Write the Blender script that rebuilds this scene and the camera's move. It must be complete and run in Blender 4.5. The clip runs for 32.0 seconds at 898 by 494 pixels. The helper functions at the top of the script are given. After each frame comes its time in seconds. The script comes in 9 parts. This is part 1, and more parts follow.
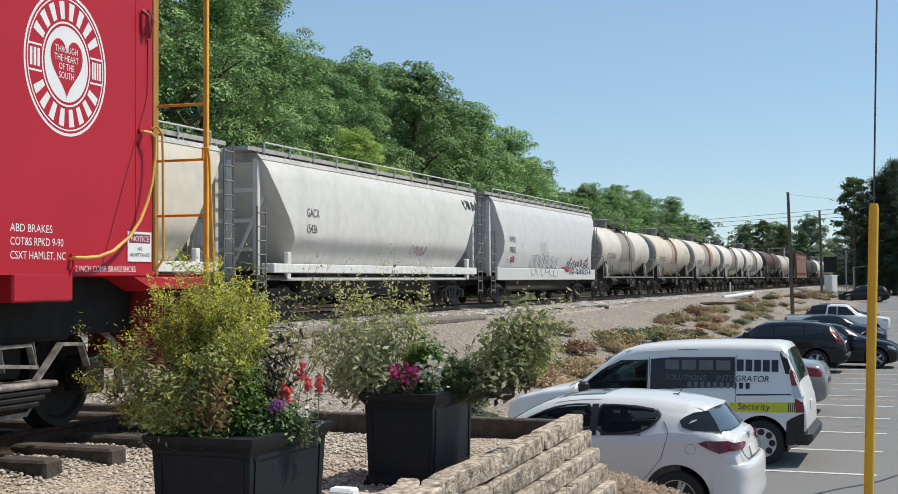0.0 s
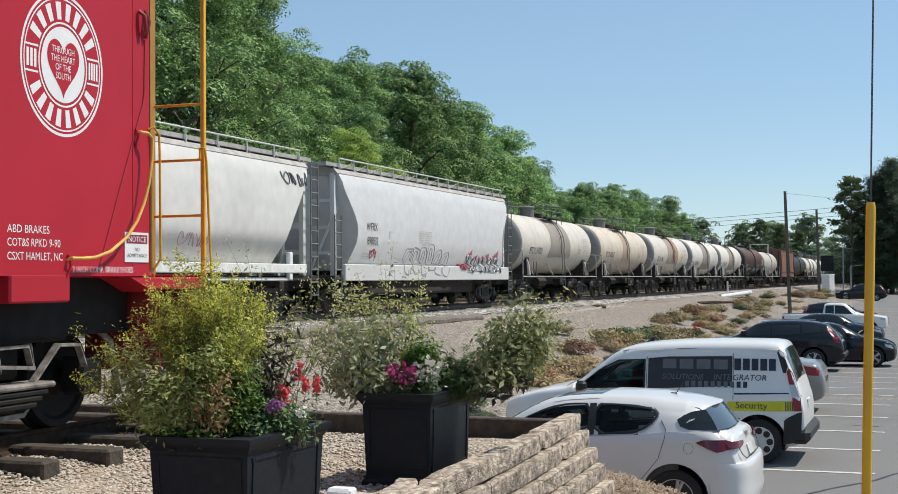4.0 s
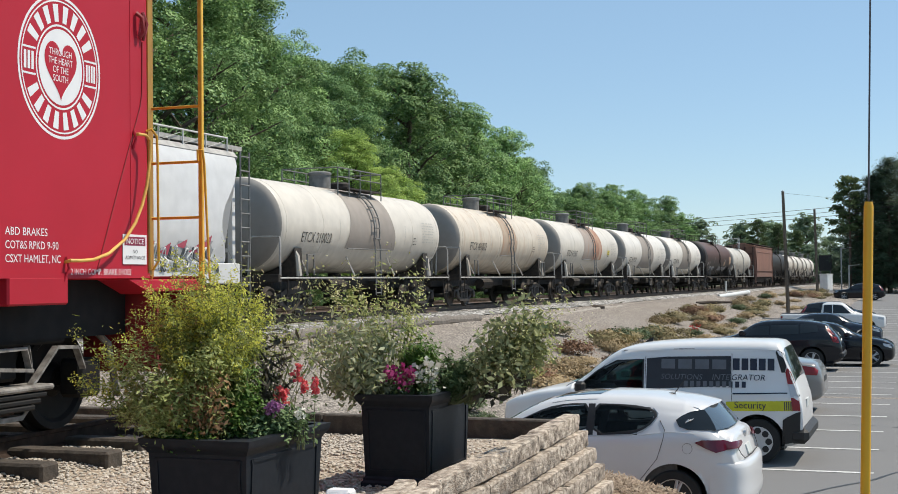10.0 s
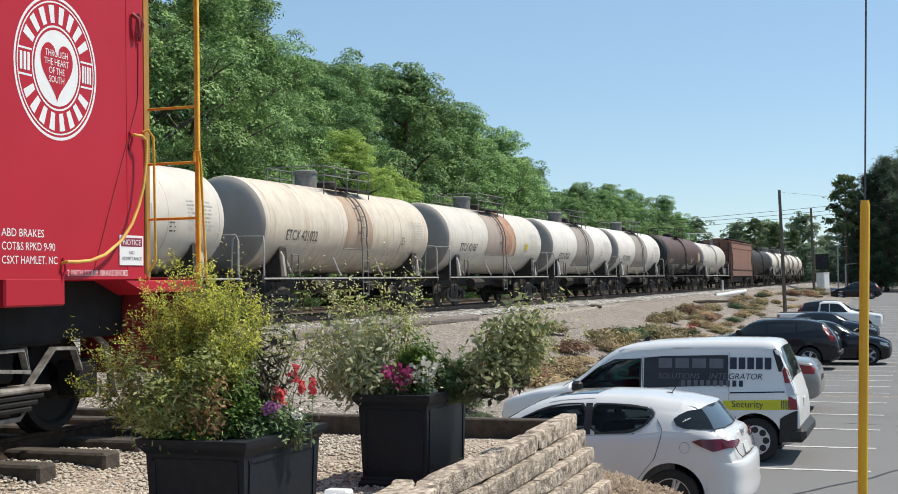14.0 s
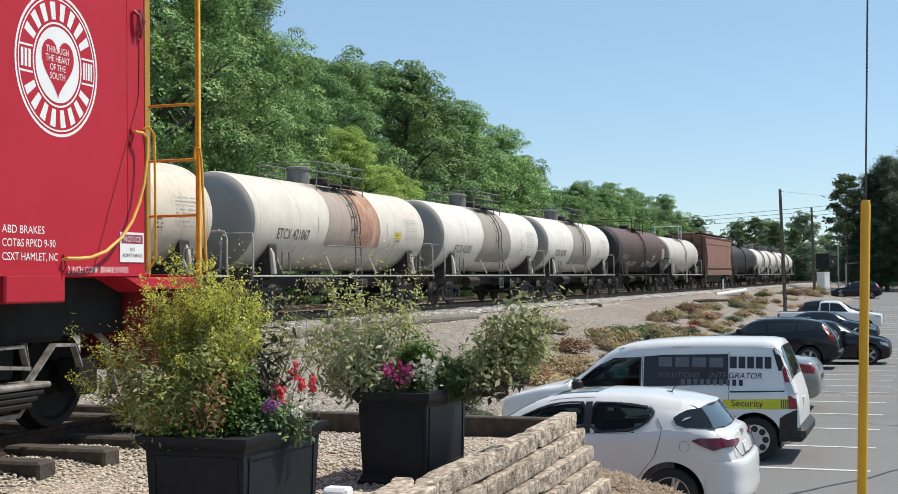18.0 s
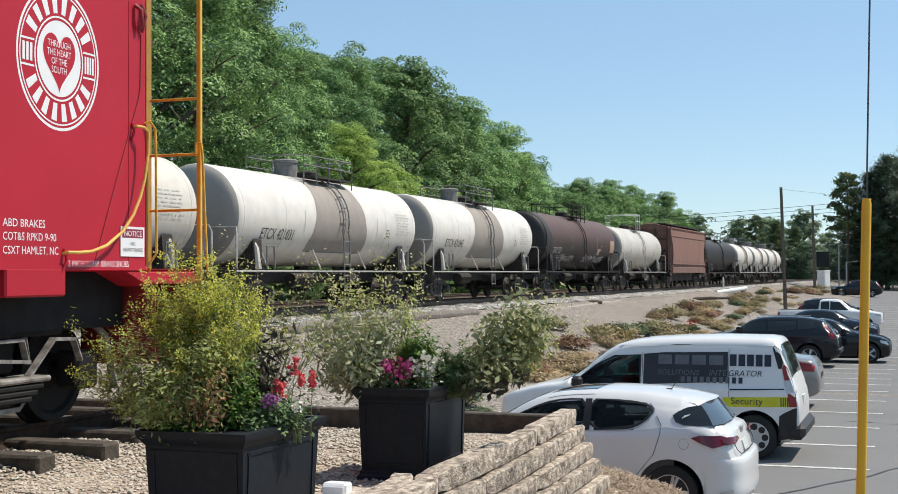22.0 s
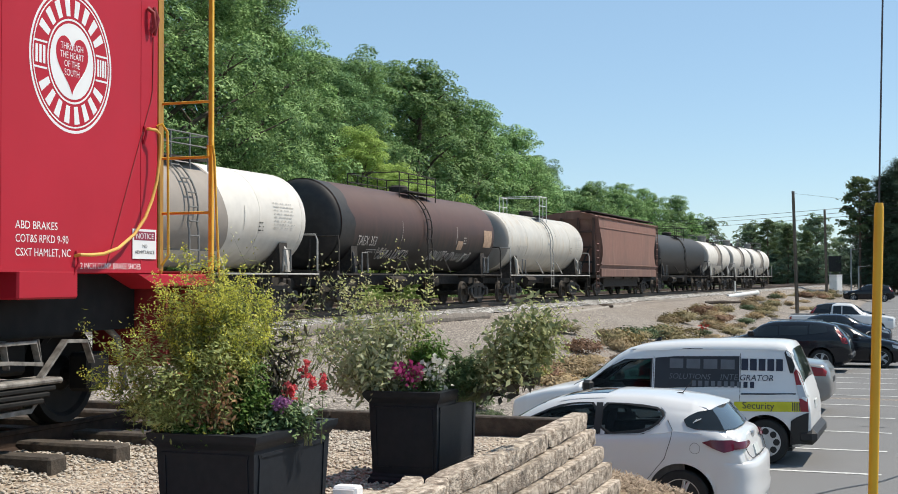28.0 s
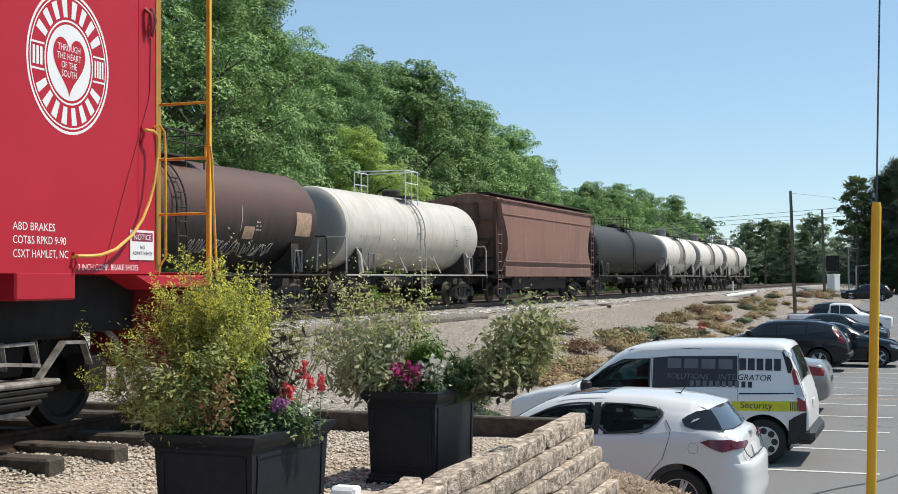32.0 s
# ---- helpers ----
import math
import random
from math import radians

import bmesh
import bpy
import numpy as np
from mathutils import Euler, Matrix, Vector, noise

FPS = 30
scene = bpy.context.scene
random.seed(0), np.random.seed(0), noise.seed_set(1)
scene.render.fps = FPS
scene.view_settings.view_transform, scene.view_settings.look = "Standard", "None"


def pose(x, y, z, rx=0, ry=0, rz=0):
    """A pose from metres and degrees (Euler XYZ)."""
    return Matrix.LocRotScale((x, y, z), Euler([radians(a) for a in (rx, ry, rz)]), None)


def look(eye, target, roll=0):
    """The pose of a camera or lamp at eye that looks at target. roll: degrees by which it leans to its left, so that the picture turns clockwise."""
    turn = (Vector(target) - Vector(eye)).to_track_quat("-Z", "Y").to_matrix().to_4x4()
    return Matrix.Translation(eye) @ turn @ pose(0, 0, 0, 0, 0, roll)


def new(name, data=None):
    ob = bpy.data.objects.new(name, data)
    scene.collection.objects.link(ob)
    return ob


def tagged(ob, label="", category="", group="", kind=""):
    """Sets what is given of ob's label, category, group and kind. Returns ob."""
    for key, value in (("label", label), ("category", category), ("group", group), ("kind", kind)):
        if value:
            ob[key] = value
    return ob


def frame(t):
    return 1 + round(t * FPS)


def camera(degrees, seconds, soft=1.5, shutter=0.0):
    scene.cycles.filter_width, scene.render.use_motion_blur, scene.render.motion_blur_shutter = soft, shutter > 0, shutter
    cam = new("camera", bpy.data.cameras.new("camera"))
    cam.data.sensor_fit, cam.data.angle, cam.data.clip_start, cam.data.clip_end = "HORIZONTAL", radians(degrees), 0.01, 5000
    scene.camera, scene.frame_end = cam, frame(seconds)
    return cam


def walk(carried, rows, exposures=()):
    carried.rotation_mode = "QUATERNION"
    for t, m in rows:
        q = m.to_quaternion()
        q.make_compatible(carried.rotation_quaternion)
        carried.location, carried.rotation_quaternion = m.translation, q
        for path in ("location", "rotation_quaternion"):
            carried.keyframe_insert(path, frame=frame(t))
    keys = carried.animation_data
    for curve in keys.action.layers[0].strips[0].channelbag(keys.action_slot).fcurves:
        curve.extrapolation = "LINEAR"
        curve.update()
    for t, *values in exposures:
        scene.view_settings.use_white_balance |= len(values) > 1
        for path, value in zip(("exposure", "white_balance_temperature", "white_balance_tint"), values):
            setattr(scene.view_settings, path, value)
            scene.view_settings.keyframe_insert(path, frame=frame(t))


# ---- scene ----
# camera: held in the hand at the edge of the parking lot, it only turns a little
cam = camera(38.43, 32.0, soft=0.9, shutter=0.0)
PATH = [  # seconds, yaw, tilt, lean in degrees
    (0, 20.594, 1.488, -0.301), (0.5, 20.593, 1.489, -0.311), (1, 20.574, 1.501, -0.361), (1.5, 20.570, 1.511, -0.376),
    (2, 20.552, 1.510, -0.383), (2.5, 20.543, 1.510, -0.406), (3, 20.524, 1.510, -0.440), (3.5, 20.480, 1.476, -0.437),
    (5.5, 20.466, 1.481, -0.478), (6, 20.445, 1.479, -0.500), (6.5, 20.440, 1.484, -0.523), (7, 20.432, 1.497, -0.552),
    (7.5, 20.427, 1.496, -0.575), (8, 20.415, 1.505, -0.616), (8.5, 20.396, 1.518, -0.640), (9, 20.388, 1.526, -0.651),
    (9.5, 20.393, 1.525, -0.666), (10, 20.394, 1.519, -0.654), (10.5, 20.370, 1.534, -0.693), (11, 20.351, 1.537, -0.734),
    (11.5, 20.314, 1.506, -0.740), (12, 20.301, 1.507, -0.762), (12.5, 20.293, 1.514, -0.791), (13, 20.283, 1.519, -0.813),
    (13.5, 20.268, 1.519, -0.822), (14, 20.256, 1.516, -0.836), (14.5, 20.237, 1.509, -0.869), (16.5, 20.231, 1.458, -0.728),
    (17, 20.254, 1.439, -0.653), (17.5, 20.269, 1.435, -0.636), (18, 20.275, 1.431, -0.628), (18.5, 20.270, 1.436, -0.643),
    (19, 20.244, 1.437, -0.662), (19.5, 20.252, 1.438, -0.661), (20, 20.240, 1.437, -0.672), (20.5, 20.230, 1.402, -0.628),
    (21, 20.289, 1.363, -0.433), (21.5, 20.285, 1.283, -0.347), (22, 20.302, 1.261, -0.297), (22.5, 20.312, 1.280, -0.342),
    (23, 20.296, 1.283, -0.352), (23.5, 20.309, 1.287, -0.367), (24, 20.363, 1.335, -0.419), (24.5, 20.370, 1.352, -0.455),
    (25, 20.380, 1.363, -0.471), (25.5, 20.459, 1.371, -0.423), (27.5, 20.754, 1.407, -0.165), (28, 20.799, 1.408, -0.135),
    (28.5, 20.798, 1.403, -0.121), (29, 20.782, 1.407, -0.144), (29.5, 20.776, 1.409, -0.162), (30, 20.757, 1.409, -0.188),
    (30.5, 20.728, 1.423, -0.213), (31, 20.716, 1.422, -0.230), (31.5, 20.713, 1.427, -0.251), (32, 20.700, 1.426, -0.263),
]
walk(cam, [(t, Matrix.Rotation(radians(yaw), 4, "Z") @ Matrix.Rotation(radians(90 + tilt), 4, "X") @ Matrix.Rotation(radians(lean), 4, "Z")) for t, yaw, tilt, lean in PATH],
     exposures=[(0, -0.04, 6860, 10), (7, -0.03, 6860, 10), (12, 0.05, 6860, 10), (24, 0.11, 6860, 10), (32, 0.11, 6860, 10)])

# ---- light: clear spring day, sun high over the parking lot ----
SUN_EL, SUN_AZ = radians(56), radians(38)  # azimuth from +x towards +y
SUN = Vector((math.cos(SUN_AZ) * math.cos(SUN_EL), math.sin(SUN_AZ) * math.cos(SUN_EL), math.sin(SUN_EL)))
world = bpy.data.worlds.new("world")
scene.world = world
world.use_nodes = True
wn = world.node_tree.nodes
sky = wn.new("ShaderNodeTexSky")
sky.sky_type, sky.sun_disc = "NISHITA", False
sky.sun_elevation, sky.sun_rotation = SUN_EL, math.atan2(SUN.x, SUN.y)
sky.air_density, sky.dust_density, sky.ozone_density = 1.3, 0.25, 3.9
sky.altitude = 2900
wn["Background"].inputs[1].default_value = 0.135
haze = wn.new("ShaderNodeMix")
haze.data_type = "RGBA"
haze.inputs[0].default_value = 0.42
haze.inputs[7].default_value = (2.6, 4.35, 6.0, 1)
world.node_tree.links.new(sky.outputs[0], haze.inputs[6])
world.node_tree.links.new(haze.outputs[2], wn["Background"].inputs[0])
sun = new("sun", bpy.data.lights.new("sun", "SUN"))
sun.data.energy, sun.data.angle, sun.data.color = 5.0, radians(0.55), (1.0, 0.945, 0.85)
sun.matrix_world = look(SUN * 100, (0, 0, 0))

# ---- materials ----
def links(m):
    return m.node_tree.nodes, m.node_tree.links


def mat(name, a, b=None, rough=0.7, metal=0.0, scale=6.0, bump=0.0, bscale=60.0, spec=0.5, c=None, cscale=1.2, camount=0.5, streak=0.0, coat=0.0, rand=0.0, trans=0.0):
    """Two-scale procedural surface: grain between a and b, larger stains towards c, relief from noise. streak stretches the stains down the walls."""
    m = bpy.data.materials.new(name)
    m.use_nodes = True
    n, l = links(m)
    p = n["Principled BSDF"]
    p.inputs["Roughness"].default_value, p.inputs["Metallic"].default_value = rough, metal
    p.inputs["Specular IOR Level"].default_value = spec
    p.inputs["Coat Weight"].default_value = coat
    co = n.new("ShaderNodeTexCoord")
    out = co.outputs["Object"]
    b = b or tuple(min(1, v * 0.8) for v in a)
    t1 = n.new("ShaderNodeTexNoise")
    t1.inputs["Scale"].default_value, t1.inputs["Detail"].default_value = scale, 6
    l.new(out, t1.inputs["Vector"])
    mix = n.new("ShaderNodeMix")
    mix.data_type = "RGBA"
    mix.inputs[6].default_value, mix.inputs[7].default_value = (*a, 1), (*b, 1)
    r1 = n.new("ShaderNodeMapRange")
    r1.inputs[1].default_value, r1.inputs[2].default_value = 0.35, 0.65
    l.new(t1.outputs[0], r1.inputs[0])
    l.new(r1.outputs[0], mix.inputs[0])
    col = mix.outputs[2]
    if c:
        t2 = n.new("ShaderNodeTexNoise")
        t2.inputs["Scale"].default_value, t2.inputs["Detail"].default_value = cscale, 5
        src = out
        if streak:
            mp = n.new("ShaderNodeMapping")
            mp.inputs["Scale"].default_value = (1, 1, streak)
            l.new(out, mp.inputs[0])
            src = mp.outputs[0]
        l.new(src, t2.inputs["Vector"])
        r2 = n.new("ShaderNodeMapRange")
        r2.inputs[1].default_value, r2.inputs[2].default_value, r2.inputs[4].default_value = 0.48, 0.72, camount
        l.new(t2.outputs[0], r2.inputs[0])
        mx = n.new("ShaderNodeMix")
        mx.data_type = "RGBA"
        mx.inputs[7].default_value = (*c, 1)
        l.new(r2.outputs[0], mx.inputs[0])
        l.new(col, mx.inputs[6])
        col = mx.outputs[2]
    if rand:
        oi = n.new("ShaderNodeObjectInfo")
        hs = n.new("ShaderNodeHueSaturation")
        rr = n.new("ShaderNodeMapRange")
        rr.inputs[3].default_value, rr.inputs[4].default_value = 1 - rand, 1 + rand
        l.new(oi.outputs["Random"], rr.inputs[0])
        l.new(rr.outputs[0], hs.inputs["Value"])
        l.new(col, hs.inputs["Color"])
        col = hs.outputs[0]
    l.new(col, p.inputs["Base Color"])
    if bump:
        t3 = n.new("ShaderNodeTexNoise")
        t3.inputs["Scale"].default_value, t3.inputs["Detail"].default_value = bscale, 4
        l.new(out, t3.inputs["Vector"])
        bp = n.new("ShaderNodeBump")
        bp.inputs["Strength"].default_value, bp.inputs["Distance"].default_value = min(1, bump), 0.02
        l.new(t3.outputs[0], bp.inputs["Height"])
        l.new(bp.outputs[0], p.inputs["Normal"])
    return m


def grain(m, scale):
    """Stretches a material's patterns along the run of the wood."""
    n, l = links(m)
    co = [q for q in n if q.type == "TEX_COORD"][0]
    mp = n.new("ShaderNodeMapping")
    mp.inputs["Scale"].default_value = scale
    for k in [q for q in l if q.from_node == co]:
        l.new(mp.outputs[0], k.to_socket)
    l.new(co.outputs["Object"], mp.inputs[0])
    return m


def leafy(name, a, b, trans=0.35, rough=0.55, patch_scale=0.9, even=1.0):
    """Leaves: colour varies leaf by leaf and in patches; some light passes through."""
    m = bpy.data.materials.new(name)
    m.use_nodes = True
    n, l = links(m)
    p = n["Principled BSDF"]
    p.inputs["Roughness"].default_value = rough
    p.inputs["Specular IOR Level"].default_value = 0.15
    geo = n.new("ShaderNodeNewGeometry")
    oi = n.new("ShaderNodeObjectInfo")
    mix = n.new("ShaderNodeMix")
    mix.data_type = "RGBA"
    mix.inputs[6].default_value, mix.inputs[7].default_value = (*a, 1), (*b, 1)
    tc = n.new("ShaderNodeTexCoord")
    bough = n.new("ShaderNodeTexNoise")
    bough.inputs["Scale"].default_value, bough.inputs["Detail"].default_value = patch_scale, 2
    l.new(tc.outputs["Object"], bough.inputs["Vector"])
    br = n.new("ShaderNodeMapRange")
    br.inputs[1].default_value, br.inputs[2].default_value, br.inputs[3].default_value, br.inputs[4].default_value = 0.32, 0.68, -0.3, 0.3
    l.new(bough.outputs[0], br.inputs[0])
    blade = n.new("ShaderNodeMapRange")
    blade.inputs[3].default_value, blade.inputs[4].default_value = 0.5 - even / 2, 0.5 + even / 2
    l.new(geo.outputs["Random Per Island"], blade.inputs[0])
    ad = n.new("ShaderNodeMath")
    ad.use_clamp = True
    l.new(blade.outputs[0], ad.inputs[0])
    l.new(br.outputs[0], ad.inputs[1])
    l.new(ad.outputs[0], mix.inputs[0])
    hs = n.new("ShaderNodeHueSaturation")
    r = n.new("ShaderNodeMapRange")
    r.inputs[3].default_value, r.inputs[4].default_value = 0.8, 1.25
    l.new(oi.outputs["Random"], r.inputs[0])
    l.new(r.outputs[0], hs.inputs["Value"])
    l.new(mix.outputs[2], hs.inputs["Color"])
    l.new(hs.outputs[0], p.inputs["Base Color"])
    if trans:
        tr = n.new("ShaderNodeBsdfTranslucent")
        l.new(hs.outputs[0], tr.inputs["Color"])
        ms = n.new("ShaderNodeMixShader")
        ms.inputs[0].default_value = trans
        l.new(p.outputs[0], ms.inputs[1])
        l.new(tr.outputs[0], ms.inputs[2])
        l.new(ms.outputs[0], n["Material Output"].inputs[0])
    return m


def glass(name, tint=(0.02, 0.025, 0.03), rough=0.03):
    m = bpy.data.materials.new(name)
    m.use_nodes = True
    p = m.node_tree.nodes["Principled BSDF"]
    p.inputs["Base Color"].default_value = (*tint, 1)
    p.inputs["Roughness"].default_value = rough
    p.inputs["Specular IOR Level"].default_value = 0.5
    return m


# ---- mesh tools ----
class Build:
    """Collects vertices and faces of one mesh."""

    def __init__(self):
        self.v, self.f = [], []

    def add(self, verts, faces):
        k = len(self.v)
        self.v += [tuple(q) for q in verts]
        self.f += [tuple(i + k for i in q) for q in faces]
        return self

    def box(self, x0, x1, y0, y1, z0, z1, b=0.0, m=None):
        """A box, its edges chamfered by b."""
        cx, cy, cz = (x0 + x1) / 2, (y0 + y1) / 2, (z0 + z1) / 2
        hx, hy, hz = abs(x1 - x0) / 2, abs(y1 - y0) / 2, abs(z1 - z0) / 2
        b = min(b, hx * 0.9, hy * 0.9, hz * 0.9)
        if b <= 0:
            vs = [(cx + sx * hx, cy + sy * hy, cz + sz * hz) for sx in (-1, 1) for sy in (-1, 1) for sz in (-1, 1)]
            fs = [(0, 1, 3, 2), (4, 6, 7, 5), (0, 4, 5, 1), (2, 3, 7, 6), (0, 2, 6, 4), (1, 5, 7, 3)]
        else:
            vs, at, fs = [], {}, []
            for sx in (-1, 1):
                for sy in (-1, 1):
                    for sz in (-1, 1):
                        for ax in range(3):
                            at[sx, sy, sz, ax] = len(vs)
                            d = [hx - b, hy - b, hz - b]
                            d[ax] = (hx, hy, hz)[ax]
                            vs.append((cx + sx * d[0], cy + sy * d[1], cz + sz * d[2]))
            def face(ids, out):
                p = [Vector(vs[i]) for i in ids]
                nn = (p[1] - p[0]).cross(p[2] - p[0])
                fs.append(tuple(ids) if nn.dot(out) > 0 else tuple(reversed(ids)))
            for ax in range(3):
                for s in (-1, 1):
                    o = [a for a in range(3) if a != ax]
                    ids = []
                    for u, w in ((-1, -1), (1, -1), (1, 1), (-1, 1)):
                        k = [0, 0, 0]
                        k[ax], k[o[0]], k[o[1]] = s, u, w
                        ids.append(at[(*k, ax)])
                    out = Vector((0, 0, 0))
                    out[ax] = s
                    face(ids, out)
            for ax in range(3):
                o = [a for a in range(3) if a != ax]
                for u in (-1, 1):
                    for w in (-1, 1):
                        ids = []
                        for s, which in ((-1, 0), (1, 0), (1, 1), (-1, 1)):
                            k = [0, 0, 0]
                            k[ax], k[o[0]], k[o[1]] = s, u, w
                            ids.append(at[(*k, o[which])])
                        out = Vector((0, 0, 0))
                        out[o[0]], out[o[1]] = u, w
                        face(ids, out)
            for sx in (-1, 1):
                for sy in (-1, 1):
                    for sz in (-1, 1):
                        face([at[sx, sy, sz, 0], at[sx, sy, sz, 1], at[sx, sy, sz, 2]], Vector((sx, sy, sz)))
        if m:
            vs = [m @ Vector(q) for q in vs]
        return self.add(vs, fs)

    def tube(self, pts, r, seg=8, cap=True):
        """A round bar along points; r is one radius or one for each point."""
        pts = [Vector(p) for p in pts]
        rs = r if isinstance(r, (list, tuple)) else [r] * len(pts)
        vs, fs, ref = [], [], None
        for i, p in enumerate(pts):
            d = (pts[min(i + 1, len(pts) - 1)] - pts[max(i - 1, 0)]).normalized()
            if ref is None:
                ref = d.orthogonal().normalized()
            u = (ref - d * ref.dot(d)).normalized()
            w = d.cross(u)
            ref = u
            vs += [p + (u * math.cos(a) + w * math.sin(a)) * rs[i] for a in (2 * math.pi * k / seg for k in range(seg))]
        for i in range(len(pts) - 1):
            for k in range(seg):
                a, b = i * seg + k, i * seg + (k + 1) % seg
                fs.append((a, b, b + seg, a + seg))
        if cap:
            fs.append(tuple(range(seg - 1, -1, -1)))
            fs.append(tuple((len(pts) - 1) * seg + k for k in range(seg)))
        return self.add(vs, fs)

    def loft(self, rings, closed=True, caps=True):
        """Joins rings of equal length."""
        n = len(rings[0])
        vs = [q for r in rings for q in r]
        fs = []
        for i in range(len(rings) - 1):
            for k in range(n if closed else n - 1):
                a, b = i * n + k, i * n + (k + 1) % n
                fs.append((a, b, b + n, a + n))
        if caps and closed:
            fs.append(tuple(range(n - 1, -1, -1)))
            fs.append(tuple((len(rings) - 1) * n + k for k in range(n)))
        return self.add(vs, fs)

    def lathe(self, prof, seg=24, axis="y", at=(0, 0, 0)):
        """Turns (along, radius) pairs about an axis."""
        rings = []
        for h, r in prof:
            ring = []
            for k in range(seg):
                a = 2 * math.pi * k / seg
                c, s = math.cos(a) * r, math.sin(a) * r
                q = {"y": (c, h, s), "x": (h, c, s), "z": (c, s, h)}[axis]
                ring.append((q[0] + at[0], q[1] + at[1], q[2] + at[2]))
            rings.append(ring)
        return self.loft(rings)

    def prism(self, outline, x0, x1, axis="x"):
        """An outline of (u, v) pushed along an axis: x takes (y, z), y takes (x, z), z takes (x, y)."""
        def q(u, v, h):
            return {"x": (h, u, v), "y": (u, h, v), "z": (u, v, h)}[axis]
        return self.loft([[q(u, v, x0) for u, v in outline], [q(u, v, x1) for u, v in outline]])

    def mesh(self, name, smooth=35.0):
        me = bpy.data.meshes.new(name)
        me.from_pydata(self.v, [], self.f)
        bm = bmesh.new()
        bm.from_mesh(me)
        bmesh.ops.recalc_face_normals(bm, faces=bm.faces)
        bm.to_mesh(me)
        bm.free()
        if smooth:
            me.shade_smooth()
            me.set_sharp_from_angle(angle=radians(smooth))
        return me


def part(name, b, material, parent=None, label="", m=None, smooth=35.0):
    """One mesh object under a thing or under a part."""
    me = b if isinstance(b, bpy.types.Mesh) else b.mesh(name, smooth)
    if not me.materials:
        me.materials.append(material)
    ob = new(name, me)
    ob.parent = parent
    if m is not None:
        ob.matrix_basis = m
    return tagged(ob, label)


def thing(name, m=None, label="", category="", group="", kind=""):
    ob = new(name)
    ob.empty_display_size = 0.1
    if m is not None:
        ob.matrix_basis = m
    return tagged(ob, label, category, group, kind)


def solid(name, b, material, label="", category="", group="", kind="", m=None, smooth=35.0):
    ob = part(name, b, material, None, "", m, smooth)
    return tagged(ob, label, category, group, kind)


def lettering(text, size, extrude=0.0, align="CENTER", stretch=1.0):
    """Mesh of a line of text in the built-in font, in the x-y plane."""
    cu = bpy.data.curves.new("lettering", "FONT")
    cu.body, cu.size, cu.extrude, cu.align_x, cu.resolution_u = text, size, extrude, align, 3
    ob = new("lettering", cu)
    dg = bpy.context.evaluated_depsgraph_get()
    me = bpy.data.meshes.new_from_object(ob.evaluated_get(dg))
    bpy.data.objects.remove(ob)
    bpy.data.curves.remove(cu)
    if stretch != 1.0:
        me.transform(Matrix.Diagonal((stretch, 1, 1, 1)))
    return me


def word_meshes(me, gap):
    """Splits a line of text at its wider gaps, a mesh for each word."""
    bm = bmesh.new()
    bm.from_mesh(me)
    bm.verts.index_update()
    spans, seen = [], set()
    for v in bm.verts:
        if v.index in seen:
            continue
        todo, isle = [v], []
        seen.add(v.index)
        while todo:
            u = todo.pop()
            isle.append(u)
            for e in u.link_edges:
                w = e.other_vert(u)
                if w.index not in seen:
                    seen.add(w.index)
                    todo.append(w)
        spans.append((min(u.co.x for u in isle), max(u.co.x for u in isle), [u.index for u in isle]))
    bm.free()
    spans.sort()
    groups, end = [], None
    for x0, x1, ids in spans:
        if end is None or x0 - end > gap:
            groups.append(set())
        groups[-1].update(ids)
        end = x1 if end is None else max(end, x1)
    out = []
    for ids in groups:
        order = sorted(ids)
        at = {j: i for i, j in enumerate(order)}
        w = bpy.data.meshes.new(me.name)
        w.from_pydata([tuple(me.vertices[j].co) for j in order], [], [tuple(at[j] for j in p.vertices) for p in me.polygons if p.vertices[0] in ids])
        out.append(w)
    return out


def smoothstep(a, b, v):
    t = min(1, max(0, (v - a) / (b - a)))
    return t * t * (3 - 2 * t)


def lin(v, *pts):
    """Straight interpolation through (at, value) pairs."""
    if v <= pts[0][0]:
        return pts[0][1]
    for (a, p), (b, q) in zip(pts, pts[1:]):
        if v <= b:
            return p + (q - p) * (v - a) / (b - a)
    return pts[-1][1]


WHITE = mat("white_paint", (0.78, 0.78, 0.76), rough=0.35, c=(0.6, 0.6, 0.58), camount=0.25)
BLACK = mat("black_iron", (0.018, 0.018, 0.02), (0.03, 0.028, 0.026), rough=0.6, bump=0.1)
GRIME = mat("grimy_iron", (0.018, 0.016, 0.0145), (0.042, 0.033, 0.027), rough=0.85, bump=0.2, bscale=30, scale=9)
CAST = mat("dusty_cast_steel", (0.062, 0.053, 0.046), (0.03, 0.026, 0.023), rough=0.8, bump=0.2, bscale=30, scale=7, c=(0.115, 0.088, 0.066), cscale=2.5, camount=0.6)
YELLOW = mat("yellow_paint", (0.82, 0.46, 0.05), (0.7, 0.37, 0.035), rough=0.45, scale=12)
STEEL = mat("galvanised_steel", (0.33, 0.34, 0.34), (0.24, 0.25, 0.25), rough=0.5, metal=0.5)
